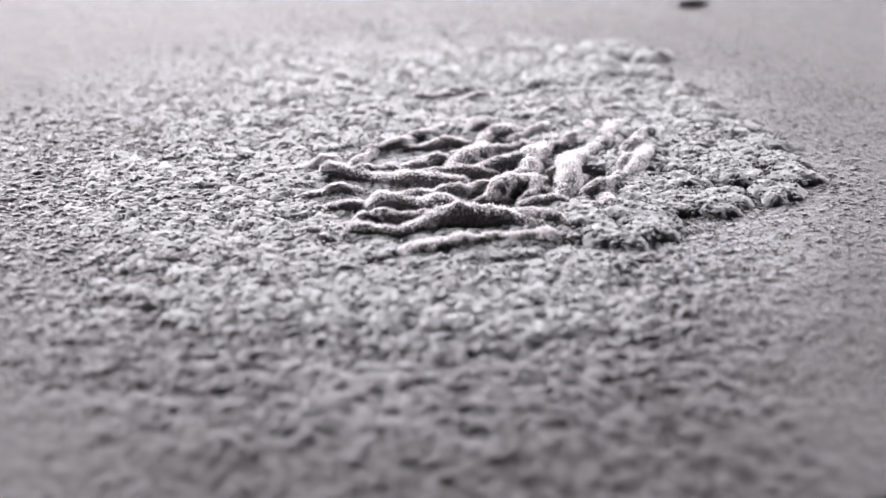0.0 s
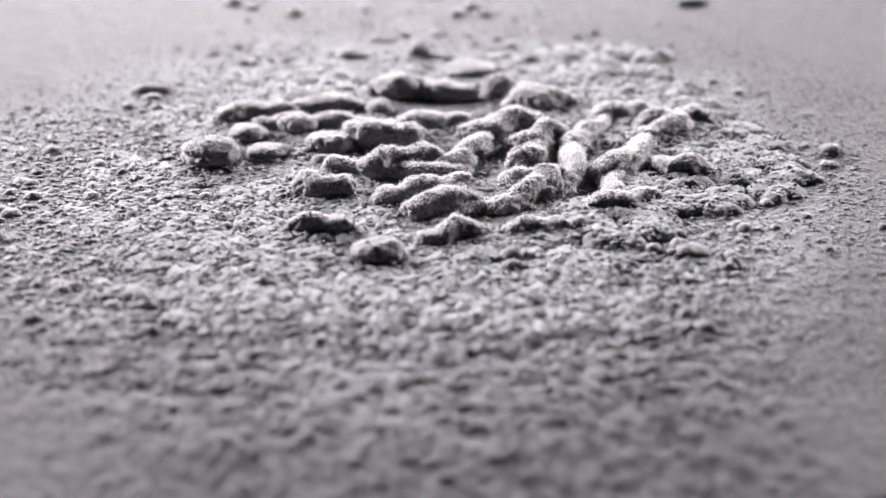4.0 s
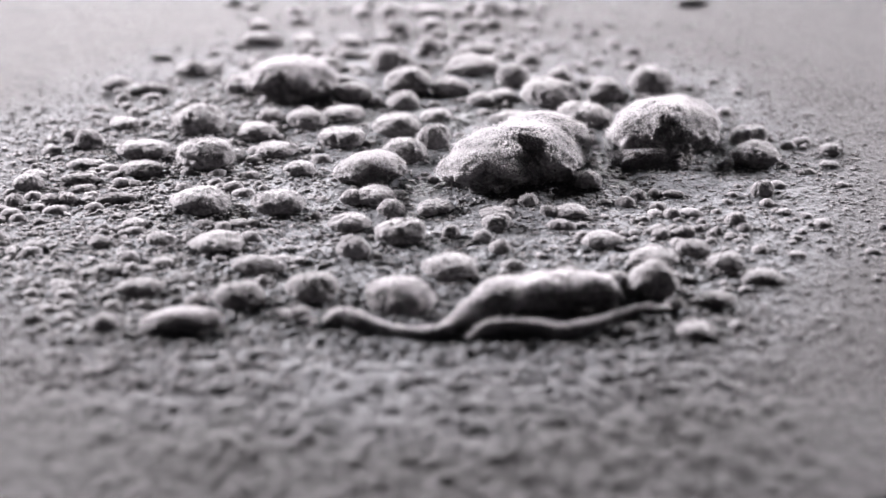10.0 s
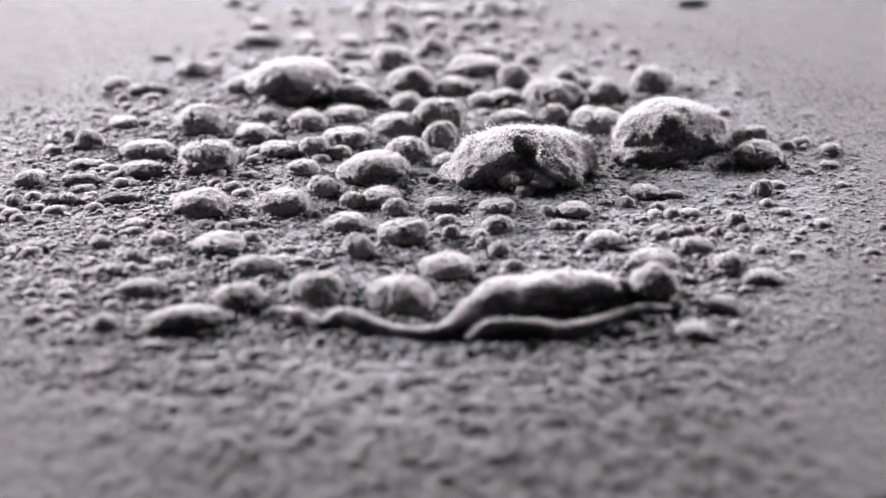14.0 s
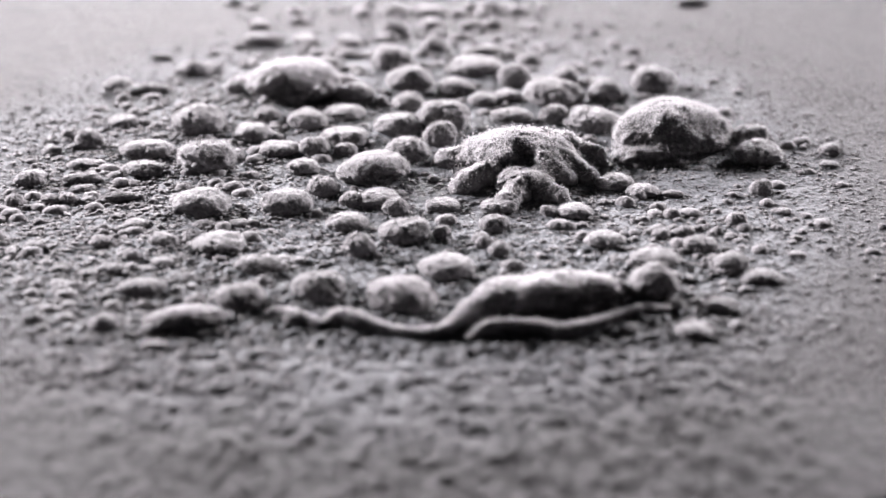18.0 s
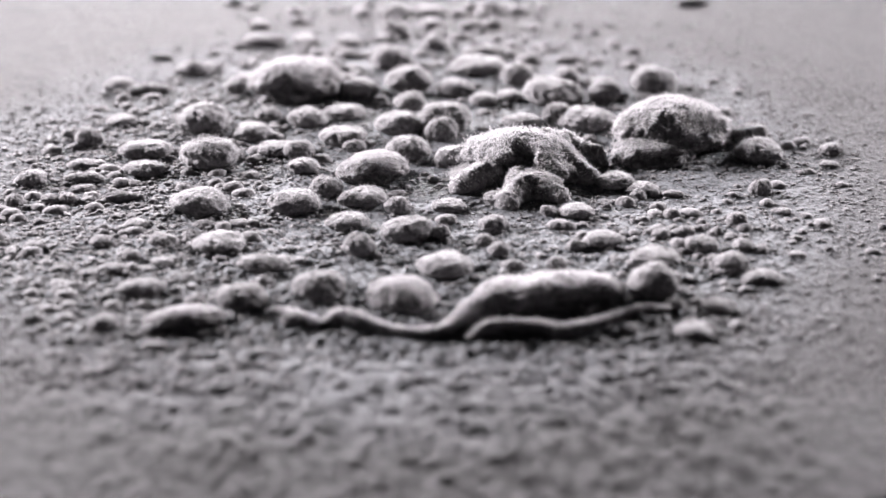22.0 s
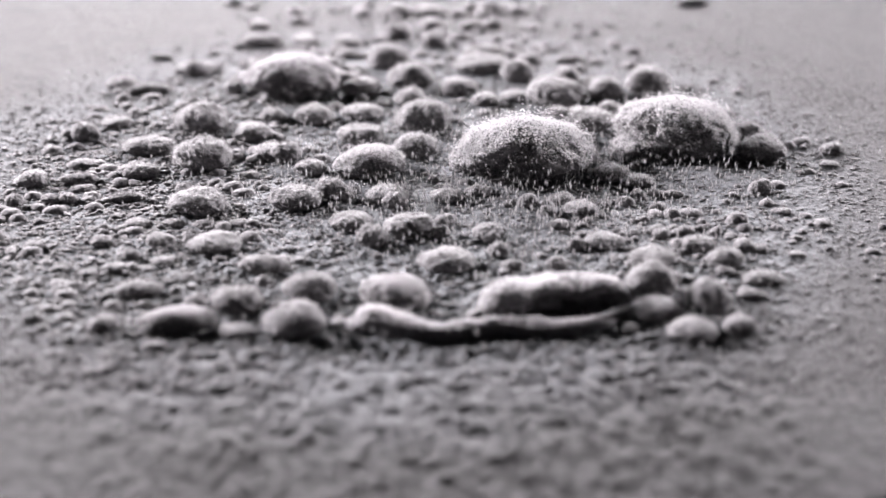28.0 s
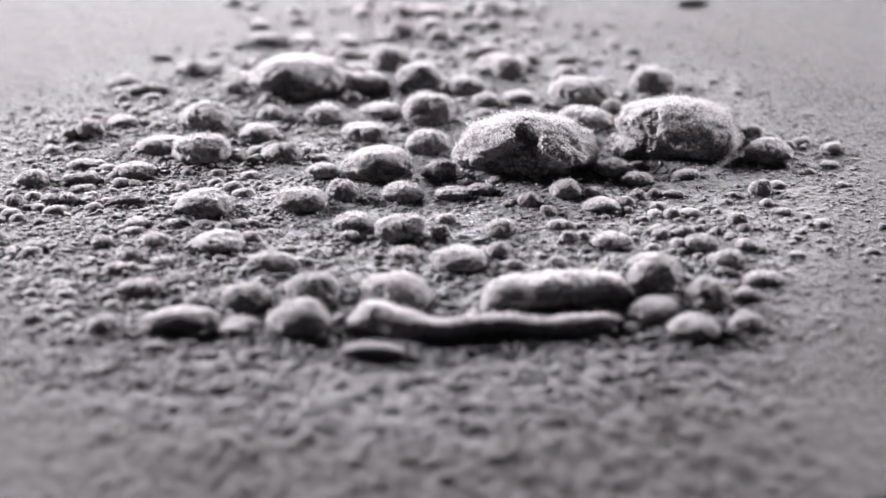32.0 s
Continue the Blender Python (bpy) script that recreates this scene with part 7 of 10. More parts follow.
    slide(e1, (0, -0.05426, 0.03981, -0.00252, 177.3943), (4.3, -0.05426, 0.03981, -0.00252, 177.3943), (5.8, -0.05426, 0.03981, 0, 177.3943), (9, -0.05384, 0.04036, 0, 177.3943), (13, -0.05313, 0.04036, 0, 177.3943), (19, -0.05313, 0.04036, 0, 177.3943), (23, -0.05333, 0.04036, 0, 177.3943), (28, -0.05288, 0.04202, 0, 177.3943), (32, -0.05041, 0.04257, 0, 177.3943))
    slide(e2, (0, -0.00195, 0.04396, -0.00379, 6.15122), (7.6, -0.00195, 0.04396, -0.00379, 6.15122), (9.4, -0.0018, 0.04416, 0, 6.15122), (13, -0.00041, 0.04594, 0, 6.15122), (19, -0.00041, 0.04594, 0, 6.15122), (22, -0.00021, 0.04822, 0, 6.15122), (23, 0.00011, 0.05201, 0, 6.15122), (28, -0.00307, 0.05319, 0, 6.15122), (32, -0.00235, 0.05678, 0, 6.15122))
    slide(e3, (0, -0.01083, 0.04801, -0.00352, -9.18885), (1.4, -0.01083, 0.04801, -0.00352, -9.18885), (2.9, -0.01083, 0.04801, 0, -9.18885), (6, -0.01052, 0.04801, 0, -9.18885), (9, -0.00851, 0.05091, 0, -9.18885), (13, -0.00852, 0.0515, 0, -9.18885), (19, -0.00831, 0.0515, 0, -9.18885), (23, -0.00813, 0.05268, 0, -9.18885), (28, -0.00467, 0.05446, 0, -9.18885), (32, -0.00278, 0.05747, 0, -9.18885))
    slide(e4, (0, -0.0126, 0.06257, -0.00305, 180.46075), (3, -0.0126, 0.06257, -0.00305, 180.46075), (4.5, -0.0126, 0.06257, 0, 180.46075), (6, -0.0126, 0.06257, 0, 180.46075), (9, -0.00864, 0.06478, 0, 180.46075), (13, -0.0072, 0.06414, 0, 180.46075), (23, -0.00645, 0.06478, 0, 180.46075), (28, -0.00649, 0.06669, 0, 180.46075), (32, -0.00393, 0.06446, 0, 180.46075))
    slide(e5, (0, 0.01072, 0.07242, -0.00392, -5.52535), (2.4, 0.01072, 0.07242, -0.00392, -5.52535), (3.9, 0.01103, 0.07253, 0, -5.52535), (6, 0.01265, 0.07309, 0, -5.52535), (9, 0.01373, 0.07813, 0, -5.52535), (13, 0.0143, 0.07813, 0, -5.52535), (19, 0.0143, 0.07813, 0, -5.52535), (23, 0.01513, 0.07916, 0, -5.52535), (28, 0.01498, 0.08088, 0, -5.52535), (32, 0.01334, 0.08298, 0, -5.52535))
    slide(e6, (0, 0.0329, 0.07062, -0.00369, 187.69173), (4.6, 0.0329, 0.07062, -0.00369, 187.69173), (6.1, 0.03288, 0.07059, 0, 187.69173), (9, 0.03228, 0.06996, 0, 187.69173), (13, 0.03189, 0.06931, 0, 187.69173), (23, 0.03195, 0.06996, 0, 187.69173), (28, 0.03201, 0.07062, 0, 187.69173), (32, 0.02877, 0.06769, 0, 187.69173))
    slide(e7, (0, 0.0214, 0.05559, -0.00332, 186.17161), (9.6, 0.0214, 0.05559, -0.00332, 186.17161), (11.4, 0.02101, 0.05649, 0, 186.17161), (13, 0.02075, 0.0571, 0, 186.17161), (19, 0.02096, 0.0571, 0, 186.17161), (23, 0.02156, 0.05801, 0, 186.17161), (28, 0.0214, 0.05559, 0, 186.17161), (32, 0.02451, 0.05439, 0, 186.17161))
    slide(e8, (0, -0.0162, -0.00701, -0.00316, -8.52323), (4.2, -0.0162, -0.00701, -0.00316, -8.52323), (5.7, -0.0162, -0.00701, 0, -8.52323), (6, -0.0162, -0.00701, 0, -8.52323), (7, -0.01606, -0.00641, 0, -8.52323), (8, -0.01558, -0.0056, 0, -8.52323), (9, -0.01474, -0.00335, 0, -8.52323), (13, -0.01348, -0.00189, 0, -8.52323), (19, -0.01323, -0.00148, 0, -8.52323), (23, -0.01324, -0.00127, 0, -8.52323), (28, -0.01132, 0.00191, 0, -8.52323), (32, -0.00833, 0.00406, 0, -8.52323))
    slide(e9, (0, 0.0319, -0.00686, -0.00207, 178.34992), (4.6, 0.0319, -0.00686, -0.00207, 178.34992), (6.1, 0.03193, -0.00679, 0, 178.34992), (9, 0.03283, -0.00483, 0, 178.34992), (13, 0.03276, -0.00545, 0, 178.34992), (23, 0.033, -0.00483, 0, 178.34992), (28, 0.03256, -0.00483, 0, 178.34992), (32, 0.03242, -0.00686, 0, 178.34992))
    slide(e10, (0, 0.01646, -0.01001, -0.00362, -7.86693), (5.1, 0.01646, -0.01001, -0.00362, -7.86693), (6.6, 0.01718, -0.01083, 0, -7.86693), (7, 0.01766, -0.01138, 0, -7.86693), (8, 0.01842, -0.01293, 0, -7.86693), (9, 0.01882, -0.01332, 0, -7.86693), (10, 0.01897, -0.01485, 0, -7.86693), (13, 0.01978, -0.01767, 0, -7.86693), (32, 0.01894, -0.01767, 0, -7.86693))
    slide(e11, (0, 0.00898, 0.01384, -0.00174, 3.66422), (9.1, 0.00898, 0.01384, -0.00174, 3.66422), (10.9, 0.00905, 0.01462, 0, 3.66422), (13, 0.00912, 0.01547, 0, 3.66422), (19, 0.00951, 0.01571, 0, 3.66422), (23, 0.01015, 0.02097, 0, 3.66422), (32, 0.01201, 0.03231, 0, 3.66422))
    slide(e12, (0, -0.01737, 0.00091, -0.00221, 13.62112), (4.2, -0.01737, 0.00091, -0.00221, 13.62112), (5.7, -0.01695, 0.00121, 0, 13.62112), (6, -0.01677, 0.00134, 0, 13.62112), (7, -0.01566, 0.00241, 0, 13.62112), (8, -0.01477, 0.00611, 0, 13.62112), (9, -0.01486, 0.00788, 0, 13.62112), (13, -0.01563, 0.00855, 0, 13.62112), (32, -0.01444, 0.00878, 0, 13.62112))
    slide(e13, (0, -0.02082, 0.01191, -0.00108, -9.35913), (6.6, -0.02082, 0.01191, -0.00108, -9.35913), (8.1, -0.02082, 0.01191, 0, -9.35913), (9, -0.02082, 0.01191, 0, -9.35913), (13, -0.02087, 0.0126, 0, -9.35913), (19, -0.02064, 0.01329, 0, -9.35913), (23, -0.02484, 0.01562, 0, -9.35913), (32, -0.02379, 0.01656, 0, -9.35913))
    slide(e14, (0, -0.00782, 0.01221, -0.00267, -10.89679), (6.6, -0.00782, 0.01221, -0.00267, -10.89679), (8.1, -0.00789, 0.01228, 0, -10.89679), (9, -0.00858, 0.0129, 0, -10.89679), (13, -0.00786, 0.01383, 0, -10.89679), (19, -0.00768, 0.01406, 0, -10.89679), (23, -0.00741, 0.01476, 0, -10.89679), (28, -0.00793, 0.0164, 0, -10.89679), (32, -0.00686, 0.01926, 0, -10.89679))
    slide(e15, (0, -0.02417, 0.03834, -0.00324, -0.48547), (9.6, -0.02417, 0.03834, -0.00324, -0.48547), (11.4, -0.0236, 0.03964, 0, -0.48547), (13, -0.02322, 0.04052, 0, -0.48547), (19, -0.02322, 0.04052, 0, -0.48547), (23, -0.0267, 0.03834, 0, -0.48547), (32, -0.02817, 0.03779, 0, -0.48547))
    slide(e16, (0, -0.0086, 0.04242, -0.00169, 166.99841), (9.6, -0.0086, 0.04242, -0.00169, 166.99841), (11.4, -0.01866, 0.03918, 0, 166.99841), (13, -0.01867, 0.03939, 0, 166.99841), (23, -0.0158, 0.04298, 0, 166.99841), (32, -0.01423, 0.04722, 0, 166.99841))
    slide(e17, (0, -0.00128, 0.05499, -0.00236, -4.1692), (1.1, -0.00128, 0.05499, -0.00236, -4.1692), (2.6, -0.00128, 0.05499, 0, -4.1692), (3, -0.00128, 0.05499, 0, -4.1692), (6, -0.00171, 0.05619, 0, -4.1692), (9, -0.0015, 0.0571, 0, -4.1692), (13, -0.00064, 0.0571, 0, -4.1692), (32, -0.00247, 0.05862, 0, -4.1692))
    slide(e18, (0, 0.00696, 0.05234, 0, 168.01536), (2, 0.00798, 0.05087, 0, 168.01536), (3.5, 0.00884, 0.05146, 0, 168.01536), (5.5, 0.01527, 0.04942, 0, 168.01536), (6, 0.01729, 0.04797, 0, 168.01536), (9, 0.01697, 0.04177, 0, 168.01536), (32, 0.01527, 0.03821, 0, 168.01536))
    slide(e19, (0, 0.01293, 0.05685, -0.00199, -3.14584), (8.6, 0.01293, 0.05685, -0.00199, -3.14584), (10.4, 0.01293, 0.05685, 0, -3.14584), (13, 0.01293, 0.05685, 0, -3.14584), (19, 0.01298, 0.05806, 0, -3.14584), (23, 0.01543, 0.05296, 0, -3.14584), (32, 0.01485, 0.04014, 0, -3.14584))
    slide(e20, (0, 0.0006, 0.03433, -0.0024, 166.0185), (12.6, 0.0006, 0.03433, -0.0024, 166.0185), (14.4, 0.00076, 0.03451, 0, 166.0185), (19, 0.0013, 0.03512, 0, 166.0185), (23, 0.00212, 0.03754, 0, 166.0185), (28, 0.00665, 0.037, 0, 166.0185), (32, 0.00967, 0.037, 0, 166.0185))
    slide(e21, (0, -0.06869, 0.04831, -0.00181, 12.65898), (6.6, -0.06869, 0.04831, -0.00181, 12.65898), (8.1, -0.06869, 0.04831, 0, 12.65898), (9, -0.06869, 0.04831, 0, 12.65898), (32, -0.06869, 0.04831, 0, 12.65898))
    slide(e22, (0, -0.07125, 0.02953, -0.00115, 10.25923), (4.6, -0.07125, 0.02953, -0.00115, 10.25923), (6.1, -0.07125, 0.02953, 0, 10.25923), (9, -0.07125, 0.02953, 0, 10.25923), (32, -0.07125, 0.02953, 0, 10.25923))
    slide(e23, (0, -0.06612, 0.0185, -0.00145, 176.46863), (5.6, -0.06612, 0.0185, -0.00145, 176.46863), (7.1, -0.06612, 0.0185, 0, 176.46863), (32, -0.06612, 0.0185, 0, 176.46863))
    slide(e24, (0, -0.06294, 0.01874, -0.00145, 1.39812), (5.6, -0.06294, 0.01874, -0.00145, 1.39812), (7.1, -0.06294, 0.01874, 0, 1.39812), (32, -0.06294, 0.01874, 0, 1.39812))
    slide(e25, (0, -0.06289, 0.0346, -0.00123, 175.13786), (4.6, -0.06289, 0.0346, -0.00123, 175.13786), (6.1, -0.06289, 0.0346, 0, 175.13786), (32, -0.06289, 0.0346, 0, 175.13786))
    slide(e26, (0, -0.07185, 0.01743, -0.00184, 180.35414), (6.6, -0.07185, 0.01743, -0.00184, 180.35414), (8.1, -0.07185, 0.01743, 0, 180.35414), (9, -0.07185, 0.01743, 0, 180.35414), (32, -0.07185, 0.01743, 0, 180.35414))
    slide(e27, (0, -0.04943, -0.00271, -0.00085, 185.49961), (5.6, -0.04943, -0.00271, -0.00085, 185.49961), (7.1, -0.04943, -0.00271, 0, 185.49961), (9, -0.04943, -0.00271, 0, 185.49961), (32, -0.04943, -0.00271, 0, 185.49961))
    slide(e28, (0, -0.01555, 0.01795, -0.00226, -2.26515), (5.1, -0.01555, 0.01795, -0.00226, -2.26515), (6.6, -0.01546, 0.0181, 0, -2.26515), (9, -0.01511, 0.01867, 0, -2.26515), (13, -0.01505, 0.01748, 0, -2.26515), (23, -0.01555, 0.01795, 0, -2.26515), (28, -0.01711, 0.02036, 0, -2.26515), (32, -0.01715, 0.02108, 0, -2.26515))
    slide(e29, (0, -0.003, 0.01449, -0.00149, 183.9843), (6.6, -0.003, 0.01449, -0.00149, 183.9843), (8.1, -0.003, 0.01449, 0, 183.9843), (9, -0.003, 0.01449, 0, 183.9843), (13, 0.00055, 0.0099, 0, 183.9843), (32, 0.00055, 0.01036, 0, 183.9843))
    slide(e30, (0, 0.001, 0.00398, -0.00182, 179.08922), (5.1, 0.001, 0.00398, -0.00182, 179.08922), (6.6, 0.00103, 0.00411, 0, 179.08922), (9, 0.00118, 0.00463, 0, 179.08922), (13, 0.00145, 0.00463, 0, 179.08922), (19, -0.00036, 0.00463, 0, 179.08922), (32, -0.00036, 0.00463, 0, 179.08922))
    slide(e31, (0, 0.00616, 0.00431, -0.00182, 2.68625), (6.1, 0.00616, 0.00431, -0.00182, 2.68625), (7.6, 0.00624, 0.00398, 0, 2.68625), (9, 0.00641, 0.00323, 0, 2.68625), (13, 0.00596, 0.00323, 0, 2.68625), (23, 0.00664, 0.00151, 0, 2.68625), (32, 0.00872, 0.00496, 0, 2.68625))
    slide(e32, (0, 0.01067, -0.00361, -0.00204, 179.35688), (2.6, 0.01067, -0.00361, -0.00204, 179.35688), (4.1, 0.01067, -0.00361, 0, 179.35688), (6, 0.01067, -0.00361, 0, 179.35688), (9, 0.00898, -0.00111, 0, 179.35688), (13, 0.0087, -0.00174, 0, 179.35688), (32, 0.00851, -0.00216, 0, 179.35688))
    slide(e33, (0, 0.02473, -0.01386, -0.00269, 13.10391), (7.1, 0.02473, -0.01386, -0.00269, 13.10391), (8.6, 0.02524, -0.01386, 0, 13.10391), (9, 0.02558, -0.01386, 0, 13.10391), (11, 0.02582, -0.01576, 0, 13.10391), (32, 0.02313, -0.01764, 0, 13.10391))
    slide(e34, (0, 0.03687, -0.02716, -0.00151, 168.54327), (6.6, 0.03687, -0.02716, -0.00151, 168.54327), (8.1, 0.03681, -0.02733, 0, 168.54327), (9, 0.03623, -0.02888, 0, 168.54327), (13, 0.03582, -0.02888, 0, 168.54327), (32, 0.03562, -0.02922, 0, 168.54327))
    slide(e35, (0, 0.04065, -0.01816, -0.00138, -3.30809), (6.6, 0.04065, -0.01816, -0.00138, -3.30809), (8.1, 0.04066, -0.01819, 0, -3.30809), (13, 0.04121, -0.02, 0, -3.30809), (28, 0.03982, -0.02091, 0, -3.30809), (32, 0.03968, -0.01908, 0, -3.30809))
    slide(e36, (0, 0.04336, -0.00882, -0.001, 181.84274), (5.6, 0.04336, -0.00882, -0.001, 181.84274), (7.1, 0.04336, -0.00882, 0, 181.84274), (8, 0.04336, -0.00882, 0, 181.84274), (9, 0.04336, -0.00882, 0, 181.84274), (32, 0.04336, -0.00882, 0, 181.84274))
    slide(e37, (0, 0.05537, -0.00264, -0.00075, 181.10386), (7.6, 0.05537, -0.00264, -0.00075, 181.10386), (9.4, 0.05537, -0.00264, 0, 181.10386), (32, 0.05537, -0.00264, 0, 181.10386))
    slide(e38, (0, 0.03499, 0.00441, -0.00134, 183.62478), (3.6, 0.03499, 0.00441, -0.00134, 183.62478), (5.1, 0.03499, 0.00441, 0, 183.62478), (6, 0.03499, 0.00441, 0, 183.62478), (32, 0.03499, 0.00441, 0, 183.62478))
    slide(e39, (0, 0.03918, 0.0053, -0.00152, 176.52375), (4.6, 0.03918, 0.0053, -0.00152, 176.52375), (6.1, 0.03918, 0.0053, 0, 176.52375), (32, 0.03918, 0.0053, 0, 176.52375))
    slide(e40, (0, 0.04199, -0.0046, -0.00126, 13.34705), (4.6, 0.04199, -0.0046, -0.00126, 13.34705), (6.1, 0.04199, -0.0046, 0, 13.34705), (32, 0.04199, -0.0046, 0, 13.34705))
    slide(e41, (0, 0.01751, -0.00694, -0.0017, -5.83815), (19.6, 0.01751, -0.00694, -0.0017, -5.83815), (21.4, 0.01751, -0.00694, 0, -5.83815), (28, 0.01751, -0.00694, 0, -5.83815), (32, 0.01751, -0.00694, 0, -5.83815))
    slide(e42, (0, 0.06838, 0.03452, -0.00097, -3.25104), (2.6, 0.06838, 0.03452, -0.00097, -3.25104), (4.1, 0.06838, 0.03452, 0, -3.25104), (6, 0.06838, 0.03452, 0, -3.25104), (32, 0.06838, 0.03452, 0, -3.25104))
    slide(e43, (0, -0.00308, 0.12623, -0.00181, 2.68268), (4.6, -0.00308, 0.12623, -0.00181, 2.68268), (6.1, -0.00308, 0.12623, 0, 2.68268), (32, -0.00308, 0.12623, 0, 2.68268))
    slide(e44, (0, 0.00637, 0.11517, -0.00153, 182.89231), (4.6, 0.00637, 0.11517, -0.00153, 182.89231), (6.1, 0.00637, 0.11517, 0, 182.89231), (32, 0.00637, 0.11517, 0, 182.89231))
    slide(e45, (0, 0.01105, 0.11724, -0.00186, 179.89655), (4.6, 0.01105, 0.11724, -0.00186, 179.89655), (6.1, 0.01105, 0.11724, 0, 179.89655), (9, 0.01105, 0.11724, 0, 179.89655), (32, 0.01105, 0.11724, 0, 179.89655))
    slide(e46, (0, -0.00238, 0.11609, -0.00206, -13.4492), (5.6, -0.00238, 0.11609, -0.00206, -13.4492), (7.1, -0.00238, 0.11609, 0, -13.4492), (9, -0.00238, 0.11609, 0, -13.4492), (32, -0.00238, 0.11609, 0, -13.4492))
    slide(e47, (0, 0.03016, 0.07787, -0.00137, 179.76913), (5.6, 0.03016, 0.07787, -0.00137, 179.76913), (7.1, 0.03016, 0.07787, 0, 179.76913), (9, 0.03016, 0.07787, 0, 179.76913), (32, 0.03016, 0.07787, 0, 179.76913))
    slide(e48, (0, 0.02343, 0.07898, -0.00295, 170.01216), (5.6, 0.02343, 0.07898, -0.00295, 170.01216), (7.1, 0.02343, 0.07898, 0, 170.01216), (9, 0.02343, 0.07898, 0, 170.01216), (13, 0.02457, 0.07898, 0, 170.01216), (32, 0.02521, 0.08001, 0, 170.01216))
    slide(e49, (0, 0.01443, 0.09686, -0.00132, -4.53737), (5.6, 0.01443, 0.09686, -0.00132, -4.53737), (7.1, 0.01443, 0.09686, 0, -4.53737), (9, 0.01443, 0.09686, 0, -4.53737), (32, 0.01443, 0.09686, 0, -4.53737))
    slide(e50, (0, -0.04064, 0.11677, -0.00137, 192.90327), (4.6, -0.04064, 0.11677, -0.00137, 192.90327), (6.1, -0.04064, 0.11677, 0, 192.90327), (32, -0.04064, 0.11677, 0, 192.90327))
    slide(e51, (0, -0.02983, 0.10654, -0.00147, -5.79311), (4.6, -0.02983, 0.10654, -0.00147, -5.79311), (6.1, -0.02983, 0.10654, 0, -5.79311), (8, -0.02983, 0.10654, 0, -5.79311), (32, -0.02983, 0.10654, 0, -5.79311))
    slide(e52, (0, -0.05756, 0.07331, -0.0018, 3.92166), (2.6, -0.05756, 0.07331, -0.0018, 3.92166), (4.1, -0.05756, 0.07331, 0, 3.92166), (6, -0.05756, 0.07331, 0, 3.92166), (32, -0.05756, 0.07331, 0, 3.92166))
    slide(e53, (0, -0.06223, 0.07314, -0.00153, -0.5517), (5.6, -0.06223, 0.07314, -0.00153, -0.5517), (7.1, -0.06223, 0.07314, 0, -0.5517), (9, -0.06223, 0.07314, 0, -0.5517), (32, -0.06223, 0.07314, 0, -0.5517))
    slide(e54, (0, -0.05912, 0.09428, -0.00116, 176.92166), (4.6, -0.05912, 0.09428, -0.00116, 176.92166), (6.1, -0.05912, 0.09428, 0, 176.92166), (32, -0.05912, 0.09428, 0, 176.92166))
    slide(e55, (0, -0.05065, 0.08427, -0.00279, 7.8934), (5.6, -0.05065, 0.08427, -0.00279, 7.8934), (7.1, -0.05065, 0.08427, 0, 7.8934), (9, -0.05065, 0.08427, 0, 7.8934), (32, -0.05065, 0.08427, 0, 7.8934))
    slide(e56, (0, 0.02659, 0.09158, -0.00157, -0.11857), (17.6, 0.02659, 0.09158, -0.00157, -0.11857), (19.4, 0.02659, 0.09158, 0, -0.11857), (20, 0.02659, 0.09158, 0, -0.11857), (32, 0.02659, 0.09158, 0, -0.11857))
    slide(e57, (0, -0.06127, 0.02377, -0.00095, 2.65748), (4.6, -0.06127, 0.02377, -0.00095, 2.65748), (6.1, -0.06127, 0.02377, 0, 2.65748), (32, -0.06127, 0.02377, 0, 2.65748))
    slide(e58, (0, -0.05884, -0.00843, -0.00097, 174.20927), (5.1, -0.05884, -0.00843, -0.00097, 174.20927), (6.6, -0.05884, -0.00843, 0, 174.20927), (32, -0.05884, -0.00843, 0, 174.20927))
    slide(e59, (0, -0.05422, -0.0099, -0.00097, 180.21863), (5.6, -0.05422, -0.0099, -0.00097, 180.21863), (7.1, -0.05422, -0.0099, 0, 180.21863), (9, -0.05422, -0.0099, 0, 180.21863), (32, -0.05422, -0.0099, 0, 180.21863))
    slide(e60, (0, -0.03643, -0.02029, -0.00192, 190.65847), (6.6, -0.03643, -0.02029, -0.00192, 190.65847), (8.1, -0.03643, -0.02029, 0, 190.65847), (9, -0.03643, -0.02029, 0, 190.65847), (32, -0.03643, -0.02029, 0, 190.65847))
    slide(e61, (0, -0.04806, -0.02701, -0.00186, -13.54716), (6.6, -0.04806, -0.02701, -0.00186, -13.54716), (8.1, -0.04806, -0.02701, 0, -13.54716), (9, -0.04806, -0.02701, 0, -13.54716), (32, -0.04806, -0.02701, 0, -13.54716))
    slide(e62, (0, -0.03008, -0.02852, -0.0013, -2.39172), (25.6, -0.03008, -0.02852, -0.0013, -2.39172), (27.4, -0.03008, -0.02852, 0, -2.39172), (28, -0.03008, -0.02852, 0, -2.39172), (32, -0.03008, -0.02852, 0, -2.39172))
    slide(e63, (0, -0.02078, -0.02412, -0.00195, 185.82476), (7.6, -0.02078, -0.02412, -0.00195, 185.82476), (9.4, -0.0208, -0.02416, 0, 185.82476), (28, -0.02186, -0.02588, 0, 185.82476), (32, -0.02186, -0.02588, 0, 185.82476))
    slide(e64, (0, 0.03304, 0.02009, -0.00162, 174.31102), (6.6, 0.03304, 0.02009, -0.00162, 174.31102), (8.1, 0.03304, 0.02009, 0, 174.31102), (9, 0.03304, 0.02009, 0, 174.31102), (32, 0.03304, 0.02009, 0, 174.31102))
